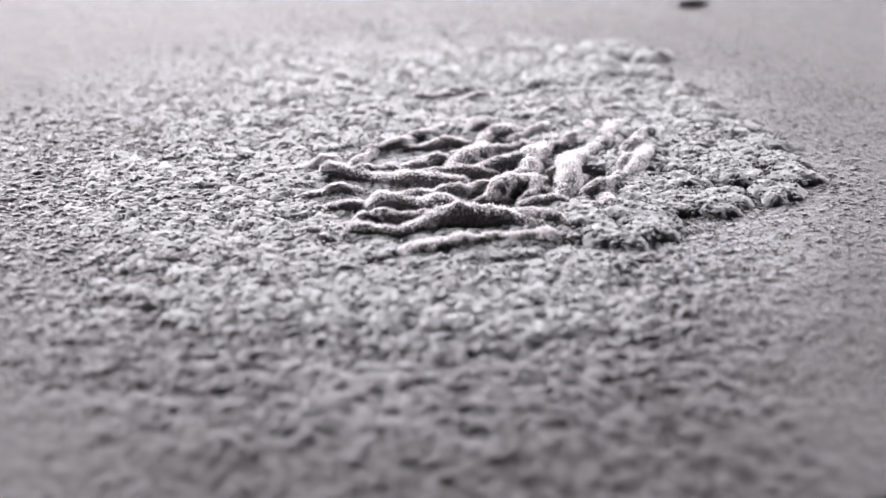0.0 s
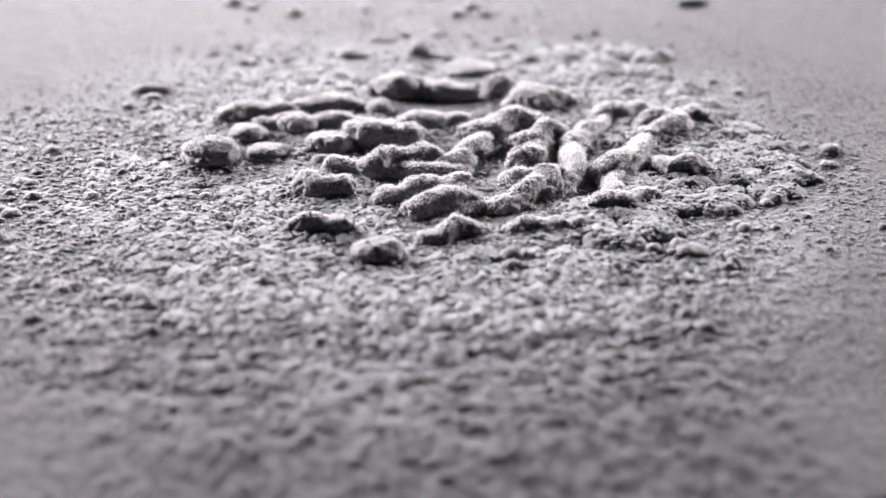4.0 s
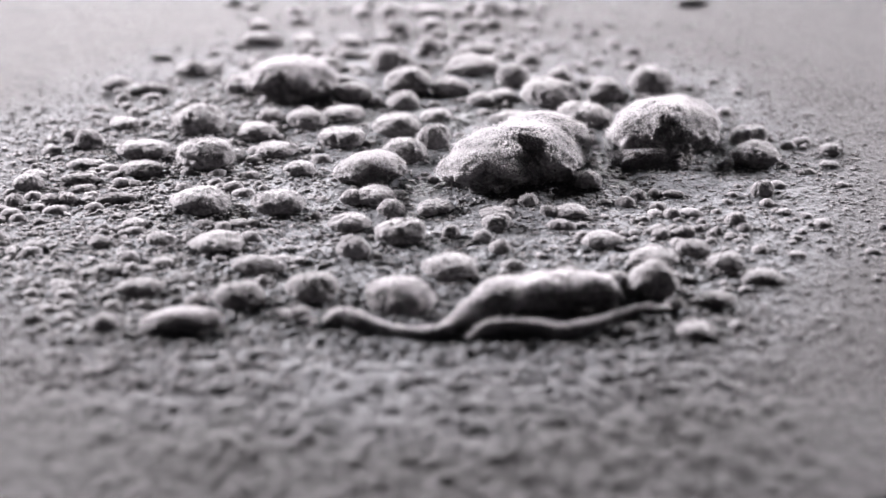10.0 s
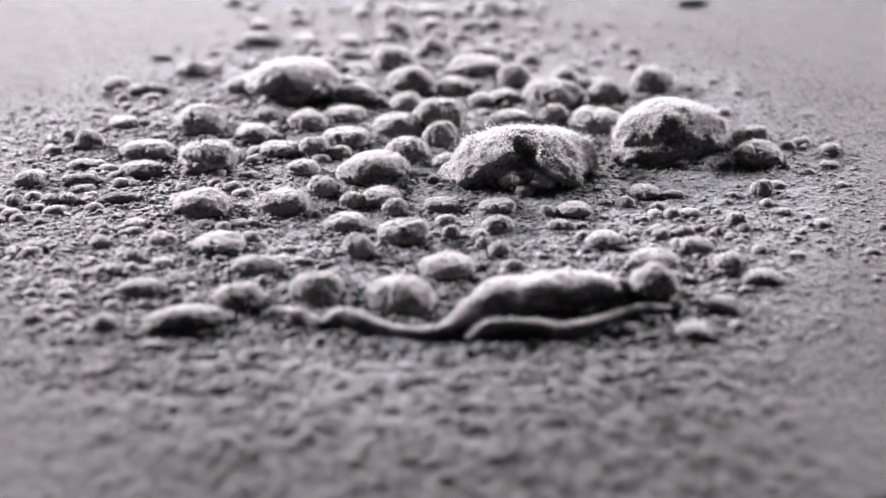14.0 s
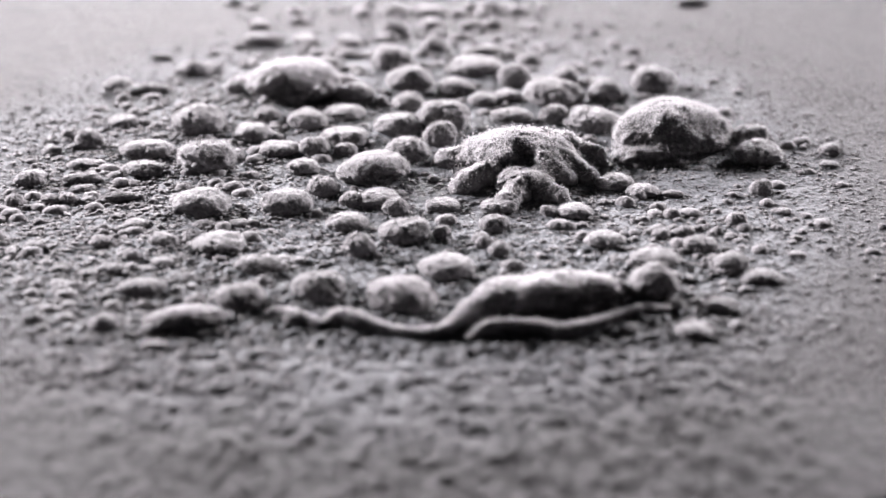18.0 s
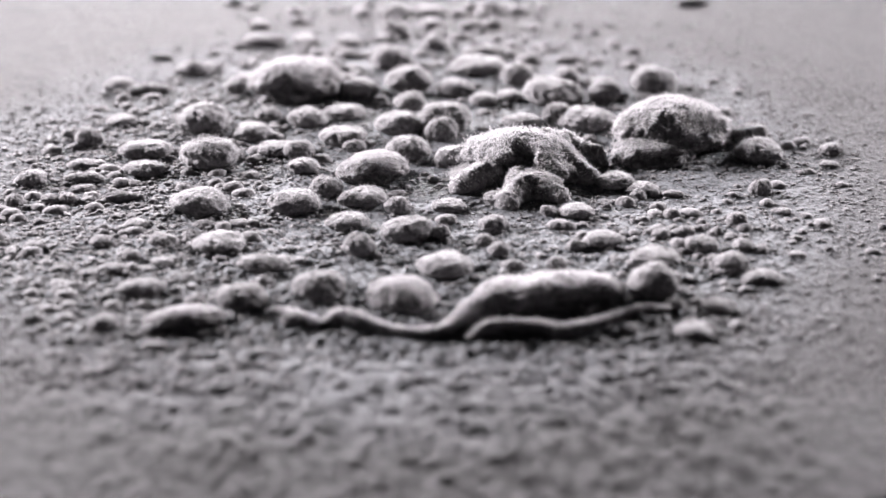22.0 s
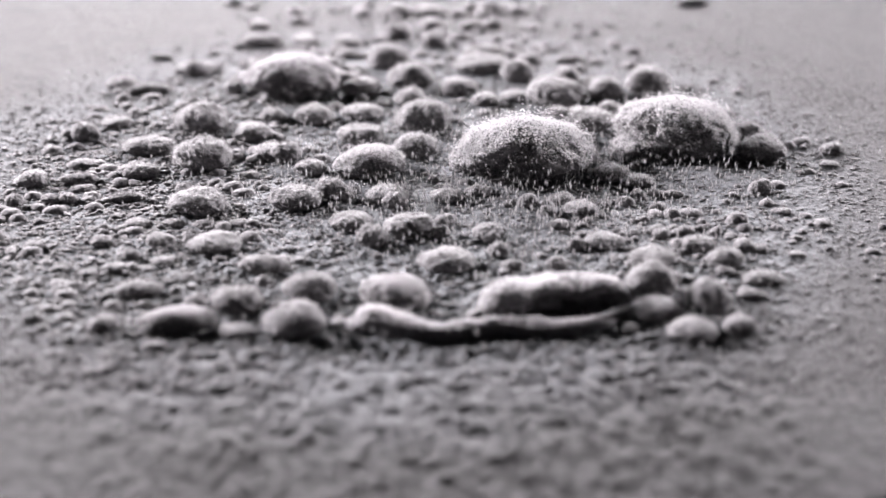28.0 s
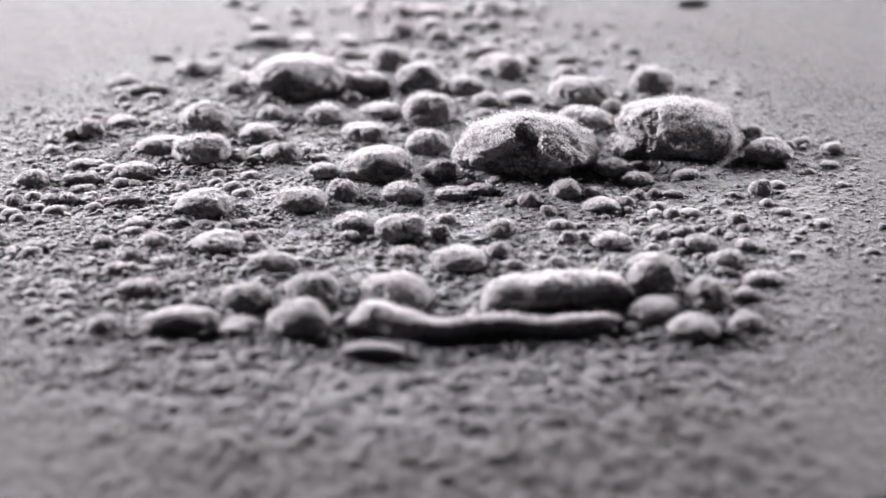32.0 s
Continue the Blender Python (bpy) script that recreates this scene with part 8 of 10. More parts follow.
    slide(e65, (0, 0.03891, 0.0212, -0.00104, -0.42796), (6.6, 0.03891, 0.0212, -0.00104, -0.42796), (8.1, 0.03891, 0.0212, 0, -0.42796), (9, 0.03891, 0.0212, 0, -0.42796), (32, 0.03891, 0.0212, 0, -0.42796))
    slide(e66, (0, 0.01428, 0.01708, -0.0019, 185.08932), (6.6, 0.01428, 0.01708, -0.0019, 185.08932), (8.1, 0.01428, 0.01708, 0, 185.08932), (9, 0.01428, 0.01708, 0, 185.08932), (13, 0.01397, 0.02067, 0, 185.08932), (32, 0.01492, 0.03069, 0, 185.08932))
    slide(e67, (0, 0.01737, 0.01325, -0.00161, 169.70943), (6.6, 0.01737, 0.01325, -0.00161, 169.70943), (8.1, 0.01737, 0.01325, 0, 169.70943), (9, 0.01737, 0.01325, 0, 169.70943), (32, 0.01737, 0.01325, 0, 169.70943))
    slide(e68, (0, 0.02078, 0.02236, -0.00282, -6.93216), (6.1, 0.02078, 0.02236, -0.00282, -6.93216), (7.6, 0.02078, 0.02236, 0, -6.93216), (8, 0.02078, 0.02236, 0, -6.93216), (9, 0.02531, 0.02483, 0, -6.93216), (13, 0.022, 0.02608, 0, -6.93216), (32, 0.01989, 0.03119, 0, -6.93216))
    slide(e69, (0, 0.00662, 0.00076, -0.00182, 5.20052), (12.6, 0.00662, 0.00076, -0.00182, 5.20052), (14.4, 0.00662, 0.00076, 0, 5.20052), (17, 0.00662, 0.00076, 0, 5.20052), (28, 0.00704, 0.00333, 0, 5.20052), (32, 0.00918, 0.00507, 0, 5.20052))
    slide(e70, (0, 0.02074, 0.02184, -0.00188, 4.65529), (4.6, 0.02074, 0.02184, -0.00188, 4.65529), (6.1, 0.02083, 0.02319, 0, 4.65529), (9, 0.02108, 0.0268, 0, 4.65529), (13, 0.02142, 0.03193, 0, 4.65529), (32, 0.01767, 0.03589, 0, 4.65529))
    slide(ha1, (0, -0.01119, -0.01575, -0.00634, 1.36777), (4.2, -0.01119, -0.01575, -0.00634, 1.36777), (5.7, -0.01069, -0.01508, 0, 1.36777), (6, -0.00993, -0.01405, 0, 1.36777), (7, -0.0105, -0.01405, 0, 1.36777), (8, -0.00893, -0.01159, 0, 1.36777), (9, -0.00723, -0.00934, 0, 1.36777), (11, -0.00591, -0.00731, -0.0004, 1.36777), (13, -0.00587, -0.00577, -0.0010, 1.36777), (14, -0.00587, -0.00577, -0.0018, 1.36777), (16, -0.00587, -0.00577, -0.0040, 1.36777), (17, -0.00587, -0.00577, -0.0048, 1.36777), (21, -0.00617, -0.00577, -0.0048, 1.36777), (22.4, -0.00637, -0.00577, -0.0034, 1.36777), (24, -0.00598, -0.00504, -0.0006, 1.36777), (28, -0.00408, -0.00212, -0.0004, 1.36777), (32, -0.00351, 0, -0.0004, 1.36777))
    slide(ha2, (0, 0.00424, 0.00406, -0.00687, -14.5632), (4, 0.00424, 0.00406, -0.00687, -14.5632), (5.5, 0.00424, 0.00406, 0, -14.5632), (6, 0.00537, 0.00598, 0, -14.5632), (7, 0.00486, 0.00598, 0, -14.5632), (8, 0.00404, 0.00598, 0, -14.5632), (9, 0.0033, 0.00543, 0, -14.5632), (13, 0.00409, 0.00134, -0.0010, -14.5632), (14, 0.00441, 0.00112, -0.0018, -14.5632), (16, 0.00506, 0.00067, -0.0040, -14.5632), (17, 0.00538, 0.00045, -0.0048, -14.5632), (21, 0.00577, 0, -0.0048, -14.5632), (22.4, 0.0056, 0, -0.0034, -14.5632), (24, 0.00523, 0.00011, -0.0006, -14.5632), (28, 0.00405, 0.00054, -0.0004, -14.5632), (32, 0.00444, 0.00215, -0.0004, -14.5632))
    slide(ha3, (0, -0.00438, -0.01159, -0.0094, 52), (4.2, -0.00438, -0.01159, -0.0094, 52), (5.7, -0.00371, -0.0085, -0.0055, 52), (6, -0.0027, -0.0055, -0.005, 52), (7, -0.0032, -0.0052, -0.0038, 50), (8, -0.0026, -0.0042, -0.0018, 46), (9, -0.0014, -0.0042, -0.0008, 34), (11, -0.0008, -0.0046, -0.0003, 14), (13, -0.0006, -0.0048, -0.0003, 6), (15, -0.0002, -0.0036, -0.0016, 3), (17, -0.0002, -0.0022, -0.0020, 2), (21, 0, -0.0020, -0.0022, 0), (22.6, -0.0002, -0.0034, -0.0014, -2), (24, -0.0004, -0.0045, 0, -4), (28, 0.0004, -0.0025, 0, 0), (32, 0.0006, -0.0004, 0, 0))
    slide(ha4, (0, -0.00795, -0.02051, -0.00453, -2.16805), (4.2, -0.00795, -0.02051, -0.00453, -2.16805), (5.7, -0.00676, -0.01796, 0, -2.16805), (6, -0.00493, -0.01405, 0, -2.16805), (9, -0.0027, -0.00525, 0, -2.16805), (13, 0.00006, -0.00984, 0, -2.16805), (19, -0.00054, -0.01233, 0, -2.16805), (23, 0.00108, -0.01283, 0, -2.16805), (24.5, 0.00017, -0.00731, 0, -2.16805), (32, -0.00009, -0.00212, 0, -2.16805))
    slide(hb1, (0, -0.00884, -0.02013, -0.0056, 2.3), (3.8, -0.00884, -0.02013, -0.0056, 2.3), (5.3, -0.00884, -0.02013, 0.0006, 2.3), (6, -0.0083, -0.0187, 0.0006, 2.3), (7, -0.0083, -0.0168, 0.0006, 2.3), (8, -0.0068, -0.0136, -0.0004, 2.3), (9, -0.0052, -0.0100, -0.0016, 2.3), (13, -0.0040, -0.0076, -0.0018, 2.3), (21.6, -0.0042, -0.0076, -0.0018, 2.3), (23.5, -0.0046, -0.0098, 0, 2.3), (25.5, -0.0046, -0.0096, 0, 2.3), (27.2, -0.0042, -0.0066, -0.0016, 2.3), (32, -0.0037, -0.0034, -0.002, 2.3))
    slide(hb2, (0, -0.00104, 0.00434, -0.00591, 6.24544), (4.2, -0.00104, 0.00434, -0.00591, 6.24544), (5.7, -0.00163, 0.00469, 0, 6.24544), (6, -0.00251, 0.00522, 0, 6.24544), (7, -0.00245, 0.00581, 0, 6.24544), (8, 0.00288, 0.0103, 0, 6.24544), (9, 0.00269, 0.00879, 0, 6.24544), (13, 0.00253, 0.00346, 0, 6.24544), (23, 0.00159, 0.00434, 0, 6.24544), (28, 0.00193, 0.00288, 0, 6.24544), (32, 0.00362, 0.00143, 0, 6.24544))
    slide(hb3, (0, -0.00458, -0.00835, -0.0086, 80), (4.4, -0.00458, -0.00835, -0.0086, 80), (5.9, -0.00527, -0.00726, -0.0046, 80), (7, -0.00535, -0.0066, -0.0034, 78), (8, -0.0026, -0.0032, 0, 66), (9, -0.0021, -0.0026, 0, 62), (11, -0.0012, -0.0026, 0, 56), (13, -0.0006, -0.0026, 0, 52), (19, -0.0002, -0.0022, 0, 48), (21.8, 0, -0.0012, 0, 44), (23.5, 0.0002, 0.0028, -0.0006, 30), (25.5, 0.0002, 0.0024, -0.0004, 20), (27.2, 0.0004, -0.0012, 0, 6), (32, 0.0009, -0.0016, 0, 0))
    slide(r1, (0, 0.0061, 0.00307, -0.00421, 4.96344), (1, 0.00618, 0.00346, -0.00421, 9.85062), (2, 0.00189, 0.001, -0.00421, 9.26495), (3, 0.00071, 0.00195, -0.00421, 13.086), (3.5, 0.00115, 0.00303, -0.00232, 22.0425), (5.5, 0.00197, 0.01407, 0, 7.84307), (6, 0.00389, 0.01819, 0, 0), (9, 0.00786, 0.0249, -0.00437, 10.3579), (13, 0.01188, 0.02868, -0.00437, 10.4563), (32, 0.01407, 0.03401, -0.00437, 0))
    slide(r2, (0, 0.01602, 0.00418, -0.00373, 8.13595), (1, 0.01583, 0.00456, -0.00373, 2.61641), (2, 0.01505, 0.00505, -0.00373, 3.68073), (3, 0.01514, 0.00571, -0.00373, 0), (3.5, 0.01541, 0.00637, -0.00205, 7.08737), (5.5, 0.01227, 0.01407, 0, 7.80688), (6, 0.01009, 0.01879, 0, 8.90682), (9, 0.00984, 0.02615, -0.00386, 10.3866), (13, 0.0139, 0.02997, -0.00386, 10.4856), (32, 0.01413, 0.03533, -0.00386, 0))
    slide(r3, (0, -0.01007, 0.00993, -0.00505, 3.23985), (1, -0.00741, 0.01016, -0.00505, 3.00948), (2, -0.00132, 0.00913, -0.00505, 3.99435), (3, -0.00206, 0.01127, -0.00505, 13.9167), (3.5, -0.00043, 0.01291, -0.00278, 31.9361), (5.5, 0.00011, 0.02304, 0, 15.8495), (6, 0.00204, 0.02304, 0, 15.8231), (9, 0.00548, 0.02678, -0.00524, 17.8203), (13, 0.00998, 0.03061, -0.00524, 6.61178), (32, 0.01316, 0.03613, -0.00524, 3.37842))
    slide(r4, (0, 0.00057, 0.01085, -0.00535, 8.1486), (1, 0.00381, 0.01096, -0.00436, 6.45843), (2, 0.00658, 0.0104, -0.00218, 8.83727), (3, 0.00529, 0.01478, -0.00455, 17.1849), (3.5, 0.00575, 0.01641, -0.00455, -1.303), (5.5, 0.00617, 0.01407, 0, -7.09121), (6, 0.00583, 0.01939, 0, 15.5954), (9, 0.00934, 0.02553, -0.00554, 17.6883), (13, 0.01339, 0.02933, -0.00554, 17.8203), (32, 0.01369, 0.03654, -0.00554, 9.39578))
    slide(r5, (0, 0.01263, 0.00971, -0.00506, -2.72441), (1, 0.0145, 0.00992, -0.00506, -4.70386), (2, 0.01489, 0.00869, -0.00506, -1.25808), (3, 0.0128, 0.0153, -0.00506, 23.5108), (3.5, 0.013, 0.0184, -0.00278, 45.0437), (5.5, 0.01528, 0.02679, 0, 75.2478), (6, 0.01501, 0.03087, 0, 69.4823), (9, 0.01425, 0.036, -0.00525, 54.2387), (13, 0.01622, 0.03592, -0.00525, 40.342), (32, 0.01477, 0.03789, -0.00525, 26.1434))
    slide(r6, (0, -0.00687, 0.01804, -0.00443, 8.36987), (1, -0.00692, 0.01836, -0.00443, 6.54095), (2, -0.00546, 0.0193, -0.00443, 2.13997), (3, -0.00367, 0.02035, -0.00443, 9.07236), (3.5, -0.00229, 0.02253, -0.00244, 13.9118), (5.5, 0.00062, 0.02493, 0, 38.7339), (6, 0.00158, 0.0243, 0, 32.5927), (9, 0.00646, 0.02642, -0.00459, 28.4927), (13, 0.01146, 0.02998, -0.00459, 25.7025), (32, 0.01367, 0.03587, -0.00459, 18.1589))
    slide(r7, (0, 0.00254, 0.02196, -0.00474, 28.0321), (1, 0.00157, 0.0222, -0.00386, 31.1073), (2, -0.00084, 0.02122, -0.00193, 34.638), (3, 0.00084, 0.02293, -0.00404, 21.3189), (3.5, 0.00106, 0.02366, -0.00404, -2.09507), (5.5, 0.00248, 0.02493, 0, -38.9573), (6, 0.00297, 0.02367, 0, -28.8798), (9, 0.00693, 0.02741, -0.00491, -10.5281), (13, 0.01195, 0.03061, -0.00491, 0), (32, 0.01415, 0.03587, -0.00491, 0))
    slide(r8, (0, -0.01901, 0.02139, -0.00421, 6.87453), (1, -0.01978, 0.02107, -0.00343, 7.29942), (2, -0.01809, 0.02017, 0, -8.57943), (3, -0.0212, 0.02144, 0, -12.6014), (3.5, -0.02077, 0.02205, 0, -18.2204), (5.5, -0.01691, 0.02616, 0, 21.5731), (6, -0.01509, 0.02856, -0.00421, 11.8673), (9, -0.01298, 0.03061, -0.00437, 6.3174), (13, -0.01225, 0.03087, -0.00437, 3.00519), (32, -0.01159, 0.03295, -0.00437, 3.18364))
    slide(r9, (0, -0.0115, 0.03061, -0.00459, 0), (1, -0.01198, 0.03009, -0.00374, 0), (2, -0.01574, 0.03087, -0.00187, -11.2841), (3, -0.01379, 0.03217, -0.00391, 0), (3.5, -0.0128, 0.03217, -0.00391, 0), (5.5, -0.01319, 0.02984, -0.00391, 18.3083), (6, -0.0137, 0.03023, -0.00459, 11.5925), (9, -0.01277, 0.03152, -0.00476, 5.01804), (13, -0.01177, 0.03113, -0.00476, 0), (32, -0.01135, 0.03322, -0.00476, 0))
    slide(r10, (0, -0.0015, 0.0314, -0.00489, 6.90482), (1, -0.00314, 0.03023, -0.00398, 6.77911), (2, -0.00916, 0.0296, 0, -10.6434), (3, -0.01031, 0.0322, 0, -5.80033), (3.5, -0.00931, 0.03353, 0, 8.39493), (5.5, -0.00135, 0.03, 0, 47.5596), (6, 0.00062, 0.0268, 0, 32.852), (9, 0.00501, 0.02805, -0.00507, 20.2421), (13, 0.0105, 0.03126, -0.00507, 9.26057), (32, 0.01268, 0.03654, -0.00507, 9.40052))
    slide(r11, (0, -0.02048, 0.04006, -0.00358, 9.54374), (1, -0.02045, 0.04142, -0.00292, 13.2889), (2, -0.02122, 0.04818, 0, 20.4681), (3, -0.02118, 0.05948, 0, 13.6845), (6, -0.01922, 0.0445, -0.00358, 8.54694), (9, -0.01881, 0.04649, -0.00371, 8.59556), (13, -0.01751, 0.04634, -0.00371, 6.30577), (28, -0.01498, 0.04777, -0.00371, 6.32725), (32, -0.01423, 0.04835, -0.00371, 5.76201))
    slide(r12, (0, -0.01174, 0.04065, -0.00446, 36.8255), (1, -0.0134, 0.04064, -0.00363, 13.1621), (2, -0.01149, 0.04485, 0, 16.5326), (3, -0.01122, 0.04571, 0, 12.0785), (3.5, -0.01152, 0.04642, 0, 7.58338), (5.5, -0.01056, 0.04792, 0, 8.60019), (6, -0.01056, 0.04792, -0.00446, 10.4836), (9, -0.00829, 0.05081, -0.00462, 7.94966), (13, -0.0083, 0.05125, -0.00462, 5.31955), (23, -0.00807, 0.05243, -0.00462, 5.82074), (28, -0.00414, 0.05511, -0.00462, 12.7407), (32, -0.0023, 0.05782, -0.00462, 5.90218))
    slide(r13, (0, 0.00019, 0.03458, -0.00413, 12.6919), (1, 0.0002, 0.03372, -0.00413, 8.40448), (2, 0.00082, 0.03454, -0.00413, 40.5339), (3, 0.00089, 0.03446, -0.00413, 50.5223), (3.5, 0.00139, 0.03446, -0.00227, 52.9481), (5.5, 0.00087, 0.03193, 0, 34.9749), (6, 0.00209, 0.02998, 0, 29.1498), (9, 0.00809, 0.03324, -0.00428, 36.5006), (13, 0.0111, 0.03389, -0.00428, 29.0658), (32, 0.01423, 0.03721, -0.00428, 20.5766))
    slide(r14, (0, -0.00064, 0.04437, -0.0035, 17.3407), (1, 0.00091, 0.04437, -0.00285, 15.8917), (2, -0.00095, 0.05496, 0, 9.59922), (3, -0.00095, 0.05496, 0, 9.59922), (3.5, -0.00149, 0.05496, 0, 3.22587), (6, -0.00176, 0.05691, -0.0035, 0), (9, -0.0015, 0.05813, -0.00363, 0), (13, -0.00054, 0.05874, -0.00363, 0), (23, 0.00037, 0.05541, -0.00363, 7.14559), (28, -0.00337, 0.05722, -0.00363, 7.19258), (32, -0.00232, 0.06043, -0.00363, 3.6411))
    slide(r15, (0, 0.01118, 0.04259, -0.00478, 29.0483), (1, 0.01208, 0.03709, -0.00389, 18.2559), (2, 0.00874, 0.04787, 0, 44.3201), (3, 0.00955, 0.05031, 0, 40.1885), (3.5, 0.01007, 0.051, 0, 20.7357), (5.5, 0.01619, 0.04624, 0, 47.3093), (6, 0.01687, 0.04413, 0, 49.8074), (9, 0.01649, 0.04135, -0.00496, 40.7924), (13, 0.0173, 0.03789, -0.00496, 23.5524), (32, 0.0153, 0.03856, -0.00496, 16.3827))
    slide(r16, (0, 0.01175, 0.02946, -0.00514, 57.3916), (1, 0.01149, 0.02839, -0.00514, 54.413), (2, 0.01227, 0.03304, -0.00514, 59.1149), (3, 0.01281, 0.03319, -0.00514, 49.6902), (3.5, 0.0144, 0.0357, -0.00283, 53.8638), (5.5, 0.01847, 0.03948, 0, 65.4561), (6, 0.01905, 0.04078, 0, 59.1876), (9, 0.01696, 0.04001, -0.00533, 45.5958), (13, 0.01775, 0.03657, -0.00533, 38.554), (32, 0.01578, 0.03789, -0.00533, 26.109))
    slide(r17, (0, 0.0196, 0.02078, -0.00448, 6.55017), (1, 0.01735, 0.02093, -0.00448, 37.7026), (2, 0.0188, 0.01948, -0.00448, 43.8207), (3, 0.01946, 0.02472, -0.00448, 60.6969), (3.5, 0.01906, 0.02603, -0.00246, 71.9906), (5.5, 0.01566, 0.025, 0, 64.2611), (6, 0.01428, 0.02683, 0, 50.6963), (9, 0.01251, 0.03129, -0.00465, 38.4577), (13, 0.01548, 0.03191, -0.00465, 17.9206), (32, 0.01463, 0.0352, -0.00465, 9.3534))
    slide(r18, (0, 0.02191, 0.03451, -0.00524, 44.7258), (1, 0.02162, 0.03239, -0.00524, 46.4261), (2, 0.02345, 0.03512, -0.00524, 49.511), (3, 0.02608, 0.04387, -0.00524, 72.1123), (3.5, 0.02581, 0.04387, -0.00288, 73.4464), (5.5, 0.02306, 0.0477, 0, 44.9695), (6, 0.02066, 0.04673, 0, 54.5846), (9, 0.01789, 0.04305, -0.00543, 43.0629), (13, 0.01938, 0.03858, -0.00543, 25.3654), (32, 0.01581, 0.03856, -0.00543, 14.8339))
    slide(r19, (0, 0.02516, 0.04809, -0.00486, 29.9605), (1, 0.02551, 0.0494, -0.00396, 37.5213), (2, 0.02619, 0.05157, -0.00198, 31.9958), (3, 0.01735, 0.04813, -0.00414, 47.8961), (3.5, 0.01731, 0.04793, -0.00414, 26.7488), (5.5, 0.01846, 0.04982, 0, 33.7616), (6, 0.01917, 0.04837, 0, 32.0869), (9, 0.01761, 0.04342, -0.00504, 36.0205), (13, 0.01834, 0.03856, -0.00504, 16.3404), (32, 0.0153, 0.03856, -0.00504, 16.3827))
    slide(r20, (0, 0.02735, 0.03289, -0.00489, 62.0331), (1, 0.02828, 0.02982, -0.00489, 55.1539), (2, 0.02896, 0.03108, -0.00489, 52.4334), (3, 0.02986, 0.03207, -0.00489, 62.0828), (3.5, 0.0315, 0.03599, -0.00269, 61.9175), (5.5, 0.0323, 0.03087, 0, 66.8077), (6, 0.03311, 0.03173, 0, 69.4232), (8, 0.03506, 0.03831, 0, 62.0908), (9, 0.03613, 0.04104, -0.00507, 60.6026), (13, 0.03754, 0.04237, -0.00507, 54.4974), (32, 0.03913, 0.04527, -0.00507, 53.3093))
    slide(r21, (0, 0.03607, 0.04558, -0.00421, 63.6912), (1, 0.03642, 0.04593, -0.00343, 66.6454), (2, 0.03864, 0.04579, 0, 57.3036), (3, 0.03982, 0.04965, 0, 44.3545), (3.5, 0.04059, 0.04965, 0, 50.4062), (5.5, 0.04132, 0.05042, 0, 46.2589), (6, 0.03904, 0.05082, 0, 58.279), (8, 0.03952, 0.04809, 0, 57.7878), (9, 0.03961, 0.04884, -0.00437, 59.6799), (13, 0.04056, 0.04627, -0.00437, 49.6497), (32, 0.04058, 0.04666, -0.00437, 41.9337))
    slide(r22, (0, 0.03129, 0.0604, -0.00367, 17.6637), (2, 0.03195, 0.05892, 0, 17.8697), (3, 0.03339, 0.05842, 0, 13.0099), (5.5, 0.03528, 0.06106, 0, 17.3494), (6, 0.03908, 0.05875, 0, 17.8968), (7, 0.03901, 0.05571, 0, 18.7454), (9, 0.04238, 0.05275, -0.00381, 36.0348), (13, 0.04315, 0.05054, -0.00381, 28.9823), (32, 0.04226, 0.04764, -0.00381, 32.3879))
    slide(r27, (0, 0.01334, 0.04868, -0.00451, 28.5124), (1, 0.0139, 0.04794, -0.00367, 34.7187), (2, 0.0146, 0.04547, 0, 58.9446), (3, 0.0179, 0.04533, 0, 49.7038), (3.5, 0.01784, 0.04456, 0, 31.3784), (5.5, 0.01869, 0.04924, 0, 35.365), (6, 0.01938, 0.04751, 0, 33.5328), (9, 0.01758, 0.04272, -0.00468, 36.9975), (13, 0.0183, 0.03789, -0.00468, 17.8133), (32, 0.01553, 0.03802, -0.00468, 17.2467))
    slide(r28, (0, 0.02336, 0.05861, -0.00387, 15.6296), (1, 0.02087, 0.06122, -0.00316, 21.8415), (2, 0.01924, 0.06301, 0, 4.31462), (3, 0.01879, 0.06256, 0, 5.75282), (3.5, 0.01882, 0.06319, 0, 5.75282), (5.5, 0.019, 0.06529, 0, 5.07872), (6, 0.01931, 0.06593, -0.00387, 5.50666), (9, 0.02079, 0.06785, -0.00402, 6.03064), (13, 0.02134, 0.06785, -0.00402, 6.02966), (28, 0.02193, 0.0685, -0.00402, 6.03946), (32, 0.02663, 0.0685, -0.00402, 5.53541))
    slide(r29, (0, 0.01647, 0.01819, -0.00339, 6.70888), (1, 0.01638, 0.02096, -0.00276, 16.2546), (2, 0.01742, 0.02243, -0.00138, 10.2219), (3, 0.01822, 0.02744, -0.00289, 41.3027), (3.5, 0.01808, 0.02912, -0.00289, 50.083), (5.5, 0.01593, 0.0256, -0.00289, 64.0149), (6, 0.01453, 0.02707, -0.00289, 51.1675), (9, 0.0125, 0.03103, -0.00351, 36.2015), (13, 0.01546, 0.03139, -0.00351, 17.8938), (32, 0.01462, 0.03493, -0.00351, 9.34591))
